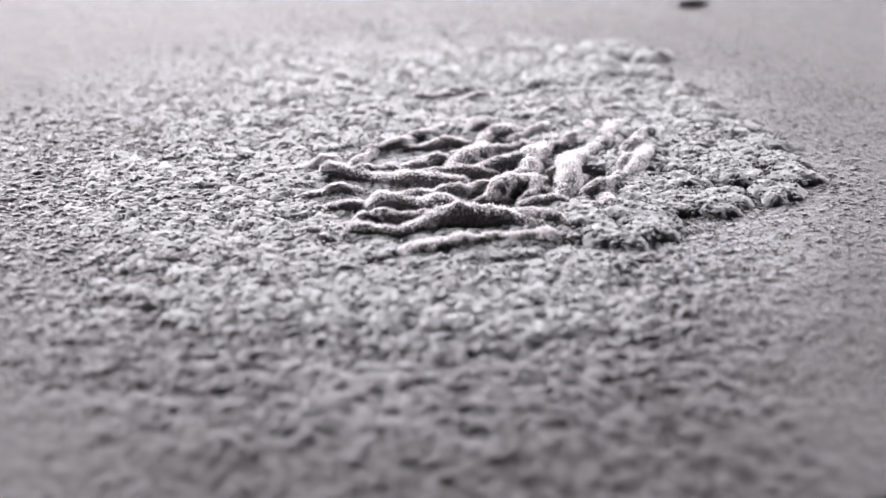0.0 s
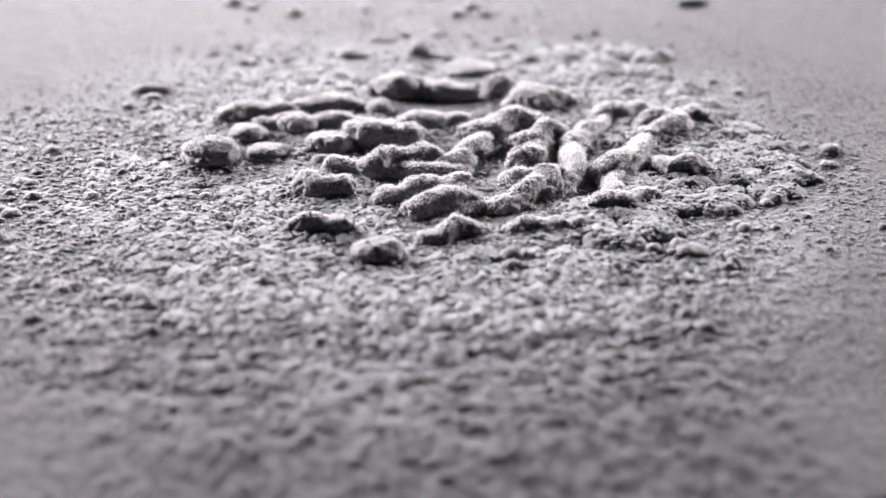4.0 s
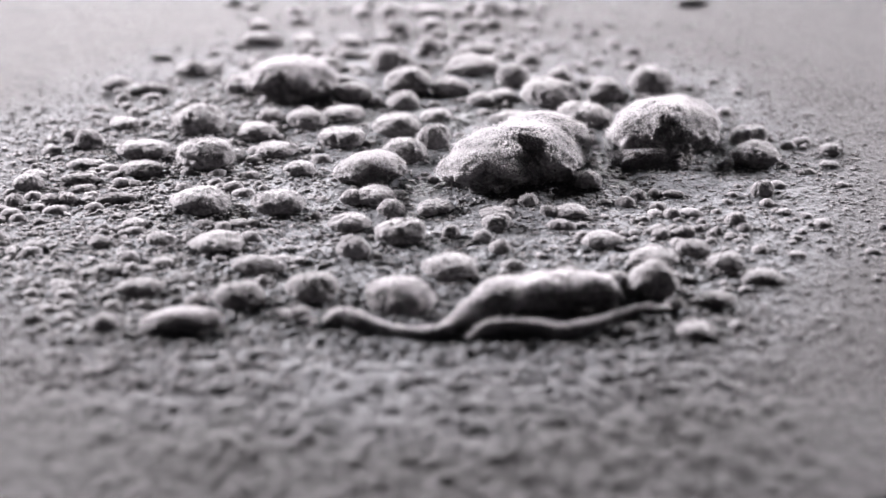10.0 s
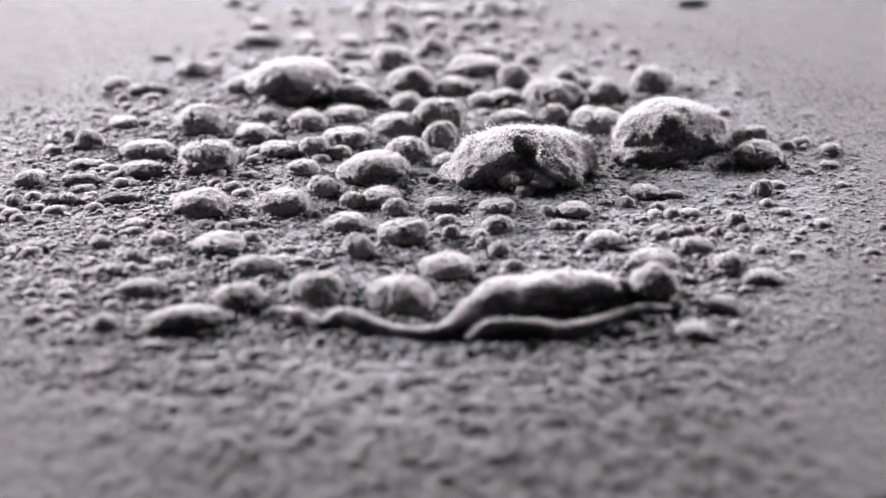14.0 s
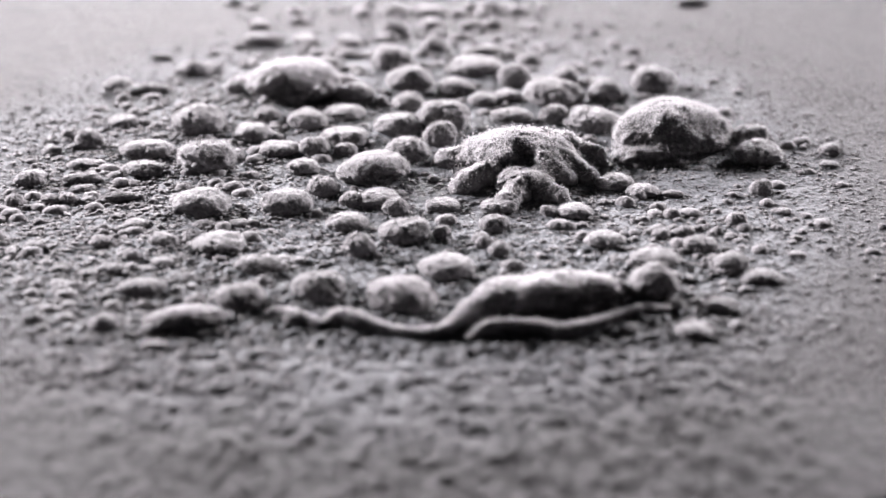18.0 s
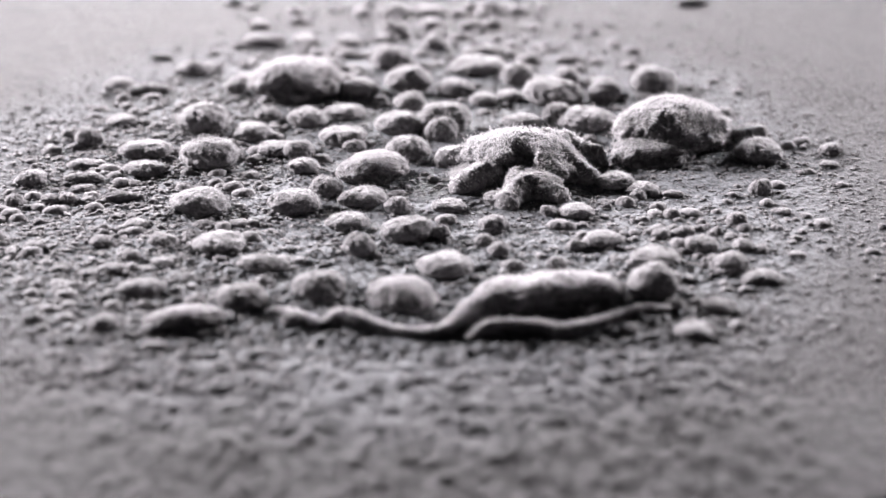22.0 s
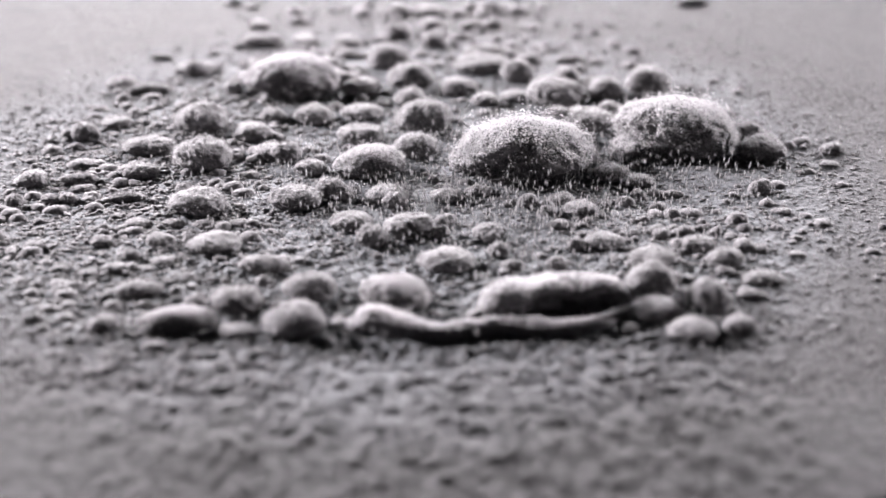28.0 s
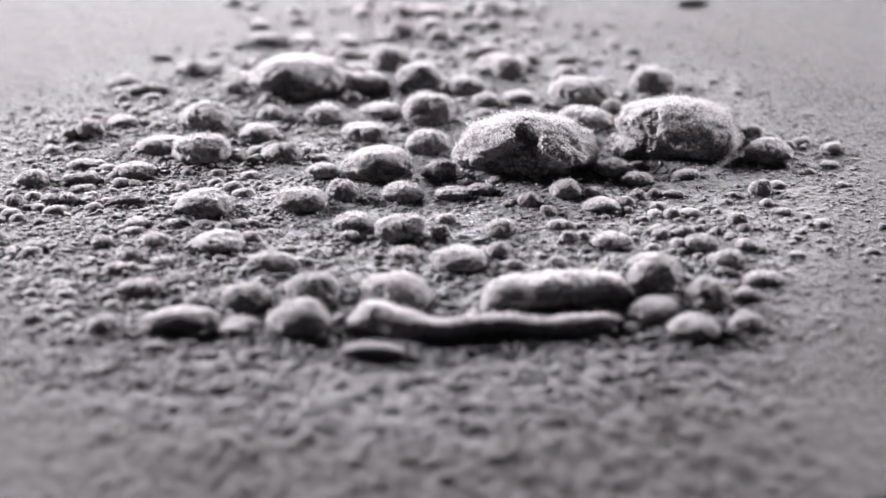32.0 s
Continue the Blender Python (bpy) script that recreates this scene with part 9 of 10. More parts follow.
    slide(r33, (0, -0.01581, 0.01431, -0.00342, 25.6847), (1, -0.01859, 0.01724, -0.00278, 12.7335), (2, -0.01816, 0.00648, 0, 6.94887), (3, -0.01955, 0.0067, 0, -3.93927), (3.5, -0.01955, 0.0067, 0, -7.80645), (5.5, -0.02055, 0.00792, 0, -5.90614), (6, -0.02148, 0.00815, -0.00342, -2.31534), (8, -0.02191, 0.01085, -0.00342, 3.13557), (9, -0.02089, 0.01291, -0.00354, 3.55186), (13, -0.02096, 0.01384, -0.00354, 3.56279), (23, -0.02471, 0.01688, -0.00354, 3.20033), (32, -0.02383, 0.01771, -0.00354, 0))
    slide(r37, (0, 0.00147, 0.05783, -0.00358, 15.1235), (1, -0.00261, 0.06545, -0.00292, 18.1307), (2, -0.00656, 0.07078, 0, 4.8208), (3, -0.00827, 0.07259, 0, 8.453), (5.5, -0.00776, 0.07509, 0, 6.82088), (6, -0.00806, 0.07576, -0.00358, 7.58719), (9, -0.00695, 0.0766, -0.00371, 3.81273), (32, -0.00472, 0.07899, -0.00371, 3.83602))
    slide(r38, (0, 0.01136, 0.05737, -0.00358, 13.8337), (1, 0.00895, 0.06801, -0.00292, 11.7396), (2, 0.00623, 0.07078, 0, 3.37), (3, 0.00095, 0.07061, 0, 2.24914), (3.5, 0.00095, 0.07061, 0, 2.24914), (5.5, 0.00178, 0.07143, 0, 0), (6, 0.00151, 0.07242, -0.00358, 0), (9, 0.00151, 0.07275, -0.00371, 0), (32, 0.00488, 0.07392, -0.00371, 3.77658))
    slide(r39, (0, -0.02366, 0.03511, -0.00392, 38.9913), (1, -0.02501, 0.0371, -0.00319, 30.4272), (2, -0.03011, 0.04499, 0, 20.5468), (3, -0.03349, 0.05889, 0, 23.0741), (6, -0.01922, 0.0445, -0.00392, 10.4281), (9, -0.01881, 0.04649, -0.00406, 10.4866), (13, -0.01753, 0.04663, -0.00406, 7.88234), (28, -0.0151, 0.04806, -0.00406, 7.53345), (32, -0.01424, 0.04864, -0.00406, 7.0434))
    slide(r24, (0, 0.02824, 0.01156, -0.00319, 25.1929), (2, 0.0279, 0.01227, -0.0013, 20.674), (3, 0.02776, 0.01297, 0, 18.8159), (3.5, 0.02794, 0.01483, 0, 18.9612), (5.5, 0.03962, 0.02292, 0, 13.8954), (6, 0.03949, 0.02379, 0, 20.5738), (7, 0.03929, 0.03193, 0, 38.3459), (8, 0.03895, 0.03726, 0, 49.0369), (9, 0.03953, 0.04206, -0.0033, 53.0596), (13, 0.04071, 0.04342, -0.0033, 44.8786), (32, 0.0407, 0.04551, -0.0033, 41.6171))
    slide(r25, (0, 0.03943, 0.02554, -0.00378, -35.0182), (3, 0.03906, 0.02642, -0.00184, -34.2274), (3.5, 0.0395, 0.02806, 0, -30.7574), (5.5, 0.04857, 0.0413, 0, -6.2753), (6, 0.04795, 0.04227, 0, -4.95852), (7, 0.0465, 0.04464, 0, 0), (8, 0.04506, 0.05285, 0, 58.2372), (9, 0.04509, 0.05311, -0.00392, 55.179), (13, 0.04496, 0.04837, -0.00392, 35.5342), (32, 0.04278, 0.04764, -0.00392, 28.789))
    slide(r26, (0, 0.0408, 0.05275, -0.00381, 32.852), (3, 0.04035, 0.05348, -0.00031, 23.8971), (3.5, 0.04097, 0.05422, 0, 24.9215), (5.5, 0.0504, 0.05776, 0, -54.599), (6, 0.05009, 0.05767, 0, -61.0946), (7, 0.05084, 0.0572, 0, -64.3727), (8, 0.04708, 0.06004, 0, -128.343), (9, 0.04625, 0.05581, -0.00395, -125.367), (13, 0.04589, 0.05131, -0.00395, -130.453), (32, 0.04392, 0.04837, -0.00395, -144.406))
    slide(s1, (0, -0.02943, 0.07899, -0.00321, 4.56497), (3.5, -0.02974, 0.08298, -0.00321, 7.38707), (5.5, -0.03041, 0.08403, 0, 5.27774), (6, -0.03131, 0.0842, 0, 0.94817), (7, -0.03127, 0.08385, 0, 2.84766), (8, -0.02928, 0.08421, 0, 6.28546), (9, -0.03111, 0.07848, 0, 2.47162), (13, -0.03013, 0.07694, 0, 3.56749), (23, -0.02969, 0.07848, 0, 2.3858), (32, -0.02891, 0.07933, 0, 3.71854))
    slide(s2, (0, -0.03426, 0.05875, -0.00303, 14.88245), (2, -0.03437, 0.05998, -0.00152, 17.83594), (3, -0.03444, 0.06092, 0, 28.78494), (3.5, -0.0354, 0.05936, 0, 18.14098), (5.5, -0.03539, 0.0645, 0, 5.00838), (6, -0.036, 0.06513, 0, 9.30547), (7, -0.03709, 0.06513, 0, 7.61597), (8, -0.03135, 0.06834, 0, 6.02326), (9, -0.03143, 0.07559, 0, 7.82213), (13, -0.03086, 0.07559, 0, 7.82049), (32, -0.02944, 0.07899, 0, 7.88843))
    slide(s3, (0, -0.02098, 0.06105, -0.00275, 8.22896), (2, -0.02102, 0.06183, -0.00165, 9.8837), (3, -0.02111, 0.06324, 0, 8.28017), (3.5, -0.02138, 0.06324, 0, 9.73156), (5.5, -0.02513, 0.06625, 0, 7.43705), (6, -0.02569, 0.06641, 0, 8.36946), (7, -0.02739, 0.06705, 0, 4.57599), (8, -0.03088, 0.06947, 0, 10.40244), (9, -0.03157, 0.07728, 0, 7.85846), (13, -0.03086, 0.07559, 0, 7.82049), (32, -0.02944, 0.07899, 0, 7.88843))
    slide(s4, (0, -0.04713, 0.06262, -0.00172, 24.63972), (4, -0.04713, 0.06262, -0.00172, 24.63972), (6, -0.04713, 0.06262, -0.00034, 24.63972), (7, -0.04515, 0.0642, -0.00034, 24.68092), (8, -0.03692, 0.069, -0.00034, 24.74295), (9, -0.03232, 0.07309, 0, 18.75757), (32, -0.03001, 0.07899, 0, 8.67735))
    slide(f1, (0, 0.006, -0.020, -0.0072, 12), (6.4, 0.006, -0.020, -0.0072, 12), (7, 0.0066, -0.0200, -0.0042, 10), (8, 0.0092, -0.0205, -0.0024, 8), (9, 0.0128, -0.0216, -0.0014, 3), (10, 0.0147, -0.0215, 0, 0), (25, 0.0150, -0.0215, 0, 0), (28, 0.0158, -0.0215, -0.0003, 0), (32, 0.0163, -0.0200, -0.0005, -2))
    slide(f2, (0, 0.0025, -0.0235, -0.005, 0), (6.8, 0.0025, -0.0235, -0.005, 0), (8, 0.0032, -0.0235, -0.0014, 0), (9.5, 0.0045, -0.0250, 0, 0), (25.5, 0.0045, -0.0250, 0, 0), (27.5, 0.0050, -0.0250, -0.0008, 0), (28.5, 0.0050, -0.0245, -0.0048, 0), (32, 0.0050, -0.0245, -0.0048, 0))
    slide(g1, (0, 0.018, -0.0262, -0.0022, 0), (8.4, 0.018, -0.0262, -0.0022, 0), (10.2, 0.018, -0.0268, 0, 0), (26, 0.018, -0.0268, 0, 0), (28.5, 0.018, -0.0258, -0.0003, 0), (30.5, 0.018, -0.0256, -0.0022, 0), (32, 0.018, -0.0256, -0.0022, 0))
    slide(g2, (0, -0.008, -0.0268, -0.0032, 0), (8, -0.008, -0.0268, -0.0032, 0), (9.8, -0.008, -0.0270, 0, 0), (25.8, -0.008, -0.0270, 0, 0), (28, -0.008, -0.0268, -0.0018, 0), (32, -0.008, -0.0268, -0.0032, 0))
    slide(g3, (0, 0.002, -0.0262, -0.0052, 0), (25.6, 0.002, -0.0262, -0.0052, 0), (27.2, 0.002, -0.0264, -0.0016, 0), (28.5, 0.002, -0.0265, -0.0002, 0), (32, 0.0022, -0.0265, 0.0002, 0))
    slide(g4, (0, -0.022, -0.023, -0.002, 0), (9, -0.022, -0.023, -0.002, 0), (10.4, -0.022, -0.023, 0, 0), (26, -0.022, -0.023, 0, 0), (28, -0.022, -0.023, -0.002, 0), (32, -0.022, -0.023, -0.002, 0))
    # the first banks stand up out of the crust and flow together later
    for i, wall in enumerate(WALLS):
        x, y, wait = wall.location.x, wall.location.y, 0.12 * (i % 3)
        east = -0.0016 if i in (0, 3) else 0.0
        slide(wall, (0, x + 1.8 * east, y - 0.0008, -0.0019 if i < 5 else -0.0026, 0), (0.3, x + 1.8 * east, y - 0.0008, -0.0017 if i < 5 else -0.0025, 0), (1.0, x + east, y - 0.0006, -0.0009 if i < 5 else -0.0020, 0), (1.8, x + east / 3, y, -0.0001, 0), (2.5, x, y, 0.0001, 0), (3.0 + wait, x, y + 0.0006, 0, 1.5),
              (3.6 + wait, x + 0.0005, y + 0.0022, -0.0010, 4), (4.6 + wait, x + 0.001, y + 0.005, -0.0058, 6), (32, x + 0.001, y + 0.005, -0.0058, 6))
    slide(rim1, (0, -0.0155, -0.0135, -0.0024, 0), (5.0, -0.0155, -0.0130, -0.0024, 0), (5.8, -0.0155, -0.0130, -0.0008, 0), (6.6, -0.0155, -0.0135, 0, 0), (7.0, -0.0155, -0.0135, 0, 0), (7.6, -0.0155, -0.0140, -0.0012, 0), (8.2, -0.0155, -0.0145, -0.0026, 0), (32, -0.0155, -0.0145, -0.0026, 0))
    slide(rim2, (0, 0.0065, -0.0160, -0.0022, 0), (5.4, 0.0065, -0.0160, -0.0022, 0), (6.3, 0.0065, -0.0160, -0.0003, 0), (7.5, 0.0065, -0.0165, 0, 0), (8.2, 0.0075, -0.0175, -0.0008, 0), (9, 0.0085, -0.0185, -0.0024, 0), (32, 0.0085, -0.0185, -0.0024, 0))
    slide(rim_mound, (0, 0.0085, -0.0112, -0.0040, 8), (4.8, 0.0085, -0.0112, -0.0040, 8), (6.0, 0.0095, -0.0112, -0.0012, 8), (7.0, 0.01085, -0.0118, 0, 8), (8.0, 0.0120, -0.0150, -0.0010, 8), (8.8, 0.0130, -0.0185, -0.0040, 8), (32, 0.0130, -0.0185, -0.0040, 8))
    slide(TRAILS[0], (0, -0.002, -0.002, -0.0075, 0), (3.9, -0.002, -0.002, -0.0075, 0), (5.3, 0, 0, 0, 0), (6.6, 0, 0, 0, 0), (7.2, -0.0006, 0.0004, -0.0008, 0), (8.2, -0.006, 0.002, -0.0075, 0), (32, -0.006, 0.002, -0.0075, 0))
    slide(TRAILS[1], (0, 0, -0.001, -0.0045, 0), (3.4, 0, -0.001, -0.0045, 0), (4.8, 0, 0, 0, 0), (7.0, 0, 0, 0, 0), (8.2, -0.001, -0.001, -0.0045, 0), (32, -0.001, -0.001, -0.0045, 0))
    slide(TRAILS[2], (0, 0, 0, -0.0038, 0), (3.6, 0, 0, -0.0038, 0), (5, 0, 0, 0, 0), (7.1, -0.0004, -0.0004, 0, 0), (8.4, -0.001, -0.001, -0.0038, 0), (32, -0.001, -0.001, -0.0038, 0))
    # the largest heap settles, spreads its feet and draws them in again
    for i, arm in enumerate(ARMS):
        wait = 0.35 * (i % 3)
        slide(arm, (0, 0, 0.0045, -0.0105, 0), (12.4 + wait, 0, 0.0045, -0.0105, 0), (14, 0, 0.0022, -0.0032, 0), (17, 0, 0.0004, -0.0004, 0), (19, 0, 0, 0, 0), (21.5, 0, 0, 0, 0), (23, 0, 0.0012, -0.0016, 0), (24.4 + wait, 0, 0.0045, -0.0105, 0), (32, 0, 0.0045, -0.0105, 0))
    slide(n1, (0, 0.00429, 0.00165, -0.0009, 32.8527), (1, 0.00403, 0.00252, 0, 40.1968), (2, 0.00267, 0.0025, -0.00064, 40.1968), (3, 0.00014, 0.00247, -0.00333, 24.6476), (3.5, 0.00058, 0.00355, -0.00333, 33.6041), (5.5, 0.00197, 0.01407, -0.00333, 7.84307), (6, 0.00389, 0.01819, -0.00333, 0), (9, 0.00786, 0.0249, -0.00333, 10.3579), (13, 0.01188, 0.02868, -0.00333, 10.4563), (32, 0.01407, 0.03401, -0.00333, 0))
    slide(n2, (0, 0.01379, 0.00355, -0.0009, 3.82118), (1, 0.01397, 0.00453, 0, 2.94096), (2, 0.0143, 0.00509, -0.00061, 2.94096), (3, 0.01491, 0.00615, -0.00317, 1.45535), (3.5, 0.01518, 0.00681, -0.00317, 8.54272), (5.5, 0.01227, 0.01407, -0.00317, 7.80688), (6, 0.01009, 0.01879, -0.00317, 8.90682), (9, 0.00984, 0.02615, -0.00317, 10.3866), (13, 0.0139, 0.02997, -0.00317, 10.4856), (32, 0.01413, 0.03533, -0.00317, 0))
    slide(n3, (0, -0.01999, 0.00682, -0.0009, 21.1393), (1, -0.01958, 0.00726, 0, 13.8495), (2, -0.01957, 0.00706, -0.00045, 13.8495), (3, -0.01955, 0.0067, -0.00233, -3.93927), (3.5, -0.01955, 0.0067, -0.00233, -7.80645), (5.5, -0.02055, 0.00792, -0.00233, -5.90614), (6, -0.02148, 0.00815, -0.00233, -2.31534), (8, -0.02191, 0.01085, -0.00233, 3.13557), (9, -0.02089, 0.01291, -0.00233, 3.55186), (13, -0.02096, 0.01384, -0.00233, 3.56279), (23, -0.02471, 0.01688, -0.00233, 3.20033), (32, -0.02383, 0.01771, -0.00233, 0))
    slide(n4, (0, -0.01368, 0.00869, -0.0009, 35.5025), (1, -0.01251, 0.00813, 0, 31.5675), (2, -0.01498, 0.00763, -0.00067, 31.5675), (3, -0.01955, 0.0067, -0.00348, -3.93927), (3.5, -0.01955, 0.0067, -0.00348, -7.80645), (5.5, -0.02055, 0.00792, -0.00348, -5.90614), (6, -0.02148, 0.00815, -0.00348, -2.31534), (8, -0.02191, 0.01085, -0.00348, 3.13557), (9, -0.02089, 0.01291, -0.00348, 3.55186), (13, -0.02096, 0.01384, -0.00348, 3.56279), (23, -0.02471, 0.01688, -0.00348, 3.20033), (32, -0.02383, 0.01771, -0.00348, 0))
    slide(n5, (0, -0.00684, 0.0102, -0.0009, 1.27656), (1, -0.00545, 0.01032, 0, 5.10122), (2, -0.00553, 0.01067, -0.00077, 5.10122), (3, -0.00568, 0.01131, -0.004, 17.8856), (3.5, -0.00405, 0.01295, -0.004, 35.905), (5.5, 0.00011, 0.02304, -0.004, 15.8495), (6, 0.00204, 0.02304, -0.004, 15.8231), (9, 0.00548, 0.02678, -0.004, 17.8203), (13, 0.00998, 0.03061, -0.004, 6.61178), (32, 0.01316, 0.03613, -0.004, 3.37842))
    slide(n6, (0, 0.00195, 0.01068, -0.0009, 8.36774), (1, 0.00335, 0.01114, 0, 11.0993), (2, 0.00403, 0.01241, -0.00088, 11.0993), (3, 0.00529, 0.01478, -0.00455, 17.1849), (3.5, 0.00575, 0.01641, -0.00455, -1.303), (5.5, 0.00617, 0.01407, -0.00455, -7.09121), (6, 0.00583, 0.01939, -0.00455, 15.5954), (9, 0.00934, 0.02553, -0.00455, 17.6883), (13, 0.01339, 0.02933, -0.00455, 17.8203), (32, 0.01369, 0.03654, -0.00455, 9.39578))
    slide(n7, (0, 0.00864, 0.01038, -0.0009, -16.9285), (1, 0.0103, 0.01174, 0, -15.8645), (2, 0.00855, 0.0128, -0.00067, -15.8645), (3, 0.00529, 0.01478, -0.00349, 17.1849), (3.5, 0.00575, 0.01641, -0.00349, -1.303), (5.5, 0.00617, 0.01407, -0.00349, -7.09121), (6, 0.00583, 0.01939, -0.00349, 15.5954), (9, 0.00934, 0.02553, -0.00349, 17.6883), (13, 0.01339, 0.02933, -0.00349, 17.8203), (32, 0.01369, 0.03654, -0.00349, 9.39578))
    slide(n9, (0, 0.01579, 0.0104, -0.0009, -21.8288), (1, 0.01605, 0.01061, 0, -9.91526), (2, 0.01565, 0.00905, -0.00076, -9.91526), (3, 0.01491, 0.00615, -0.00393, 1.45535), (3.5, 0.01518, 0.00681, -0.00393, 8.54272), (5.5, 0.01227, 0.01407, -0.00393, 7.80688), (6, 0.01009, 0.01879, -0.00393, 8.90682), (9, 0.00984, 0.02615, -0.00393, 10.3866), (13, 0.0139, 0.02997, -0.00393, 10.4856), (32, 0.01413, 0.03533, -0.00393, 0))
    slide(n10, (0, -0.01448, 0.01595, -0.0009, 20.2849), (1, -0.01744, 0.01783, 0, 11.4937), (2, -0.01853, 0.01936, -0.0006, 11.4937), (3, -0.02055, 0.02218, -0.00309, 10.9556), (3.5, -0.02012, 0.02279, -0.00309, 5.33653), (5.5, -0.01691, 0.02616, -0.00309, 21.5731), (6, -0.01509, 0.02856, -0.00309, 11.8673), (9, -0.01298, 0.03061, -0.00309, 6.3174), (13, -0.01225, 0.03087, -0.00309, 3.00519), (32, -0.01159, 0.03295, -0.00309, 3.18364))
    slide(n18, (0, -0.00574, 0.01925, -0.0009, 16.4735), (1, -0.00755, 0.02069, 0, 4.47046), (2, -0.0077, 0.02028, -0.00069, 4.47046), (3, -0.00798, 0.01952, -0.0036, 18.3279), (3.5, -0.0066, 0.0217, -0.0036, 23.1674), (5.5, 0.00062, 0.02493, -0.0036, 38.7339), (6, 0.00158, 0.0243, -0.0036, 32.5927), (9, 0.00646, 0.02642, -0.0036, 28.4927), (13, 0.01146, 0.02998, -0.0036, 25.7025), (32, 0.01367, 0.03587, -0.0036, 18.1589))
    slide(n15, (0, 0.00302, 0.02242, -0.0009, 24.5607), (1, 0.00205, 0.02242, 0, 29.7541), (2, 0.00163, 0.02259, -0.0007, 29.7541), (3, 0.00084, 0.02293, -0.00364, 21.3189), (3.5, 0.00106, 0.02366, -0.00364, -2.09507), (5.5, 0.00248, 0.02493, -0.00364, -38.9573), (6, 0.00297, 0.02367, -0.00364, -28.8798), (9, 0.00693, 0.02741, -0.00364, -10.5281), (13, 0.01195, 0.03061, -0.00364, 0), (32, 0.01415, 0.03587, -0.00364, 0))
    slide(n11, (0, -0.0193, 0.02146, -0.0009, 19.1009), (1, -0.02002, 0.02171, 0, 25.4955), (2, -0.02021, 0.02188, -0.0006, 25.4955), (3, -0.02055, 0.02218, -0.00315, 10.9556), (3.5, -0.02012, 0.02279, -0.00315, 5.33653), (5.5, -0.01691, 0.02616, -0.00315, 21.5731), (6, -0.01509, 0.02856, -0.00315, 11.8673), (9, -0.01298, 0.03061, -0.00315, 6.3174), (13, -0.01225, 0.03087, -0.00315, 3.00519), (32, -0.01159, 0.03295, -0.00315, 3.18364))
    slide(n12, (0, -0.03181, 0.03137, -0.0009, 6.7287), (1, -0.0323, 0.03137, 0, 7.26964), (2, -0.02819, 0.02816, -0.00028, 7.26964), (3, -0.02055, 0.02218, -0.00146, 10.9556), (3.5, -0.02012, 0.02279, -0.00146, 5.33653), (5.5, -0.01691, 0.02616, -0.00146, 21.5731), (6, -0.01509, 0.02856, -0.00146, 11.8673), (9, -0.01298, 0.03061, -0.00146, 6.3174), (13, -0.01225, 0.03087, -0.00146, 3.00519), (32, -0.01159, 0.03295, -0.00146, 3.18364))
    slide(n13, (0, -0.0219, 0.03517, -0.0009, 37.5278), (1, -0.02193, 0.03543, 0, 32.3499), (2, -0.02167, 0.03816, -0.00055, 32.3499), (3, -0.0212, 0.04324, -0.00284, 4.81185), (6, -0.01922, 0.0445, -0.00284, 8.54694), (9, -0.01881, 0.04649, -0.00284, 8.59556), (13, -0.01751, 0.04634, -0.00284, 6.30577), (28, -0.01498, 0.04777, -0.00284, 6.32725), (32, -0.01423, 0.04835, -0.00284, 5.76201))
    slide(n14, (0, -0.01224, 0.03084, -0.0009, 11.6036), (1, -0.0125, 0.03123, 0, 8.57258), (2, -0.01296, 0.03156, -0.00068, 8.57258), (3, -0.01379, 0.03217, -0.00351, 0), (3.5, -0.0128, 0.03217, -0.00351, 0), (5.5, -0.01319, 0.02984, -0.00351, 18.3083), (6, -0.0137, 0.03023, -0.00351, 11.5925), (9, -0.01277, 0.03152, -0.00351, 5.01804), (13, -0.01177, 0.03113, -0.00351, 0), (32, -0.01135, 0.03322, -0.00351, 0))
    slide(n16, (0, 0.00097, 0.02943, -0.0009, 10.8615), (1, -0.00088, 0.02993, 0, 4.5959), (2, -0.00192, 0.03072, -0.00067, 4.5959), (3, -0.00385, 0.03217, -0.00349, 16.346), (3.5, -0.00285, 0.0335, -0.00349, 30.5413), (5.5, -0.00135, 0.03, -0.00349, 47.5596), (6, 0.00062, 0.0268, -0.00349, 32.852), (9, 0.00501, 0.02805, -0.00349, 20.2421), (13, 0.0105, 0.03126, -0.00349, 9.26057), (32, 0.01268, 0.03654, -0.00349, 9.40052))
    slide(n17, (0, -0.01438, 0.03709, -0.0009, 68.5631), (1, -0.01502, 0.03791, 0, 70.8584), (2, -0.01459, 0.0359, -0.00055, 70.8584), (3, -0.01379, 0.03217, -0.00286, 0), (3.5, -0.0128, 0.03217, -0.00286, 0), (5.5, -0.01319, 0.02984, -0.00286, 18.3083), (6, -0.0137, 0.03023, -0.00286, 11.5925), (9, -0.01277, 0.03152, -0.00286, 5.01804), (13, -0.01177, 0.03113, -0.00286, 0), (32, -0.01135, 0.03322, -0.00286, 0))
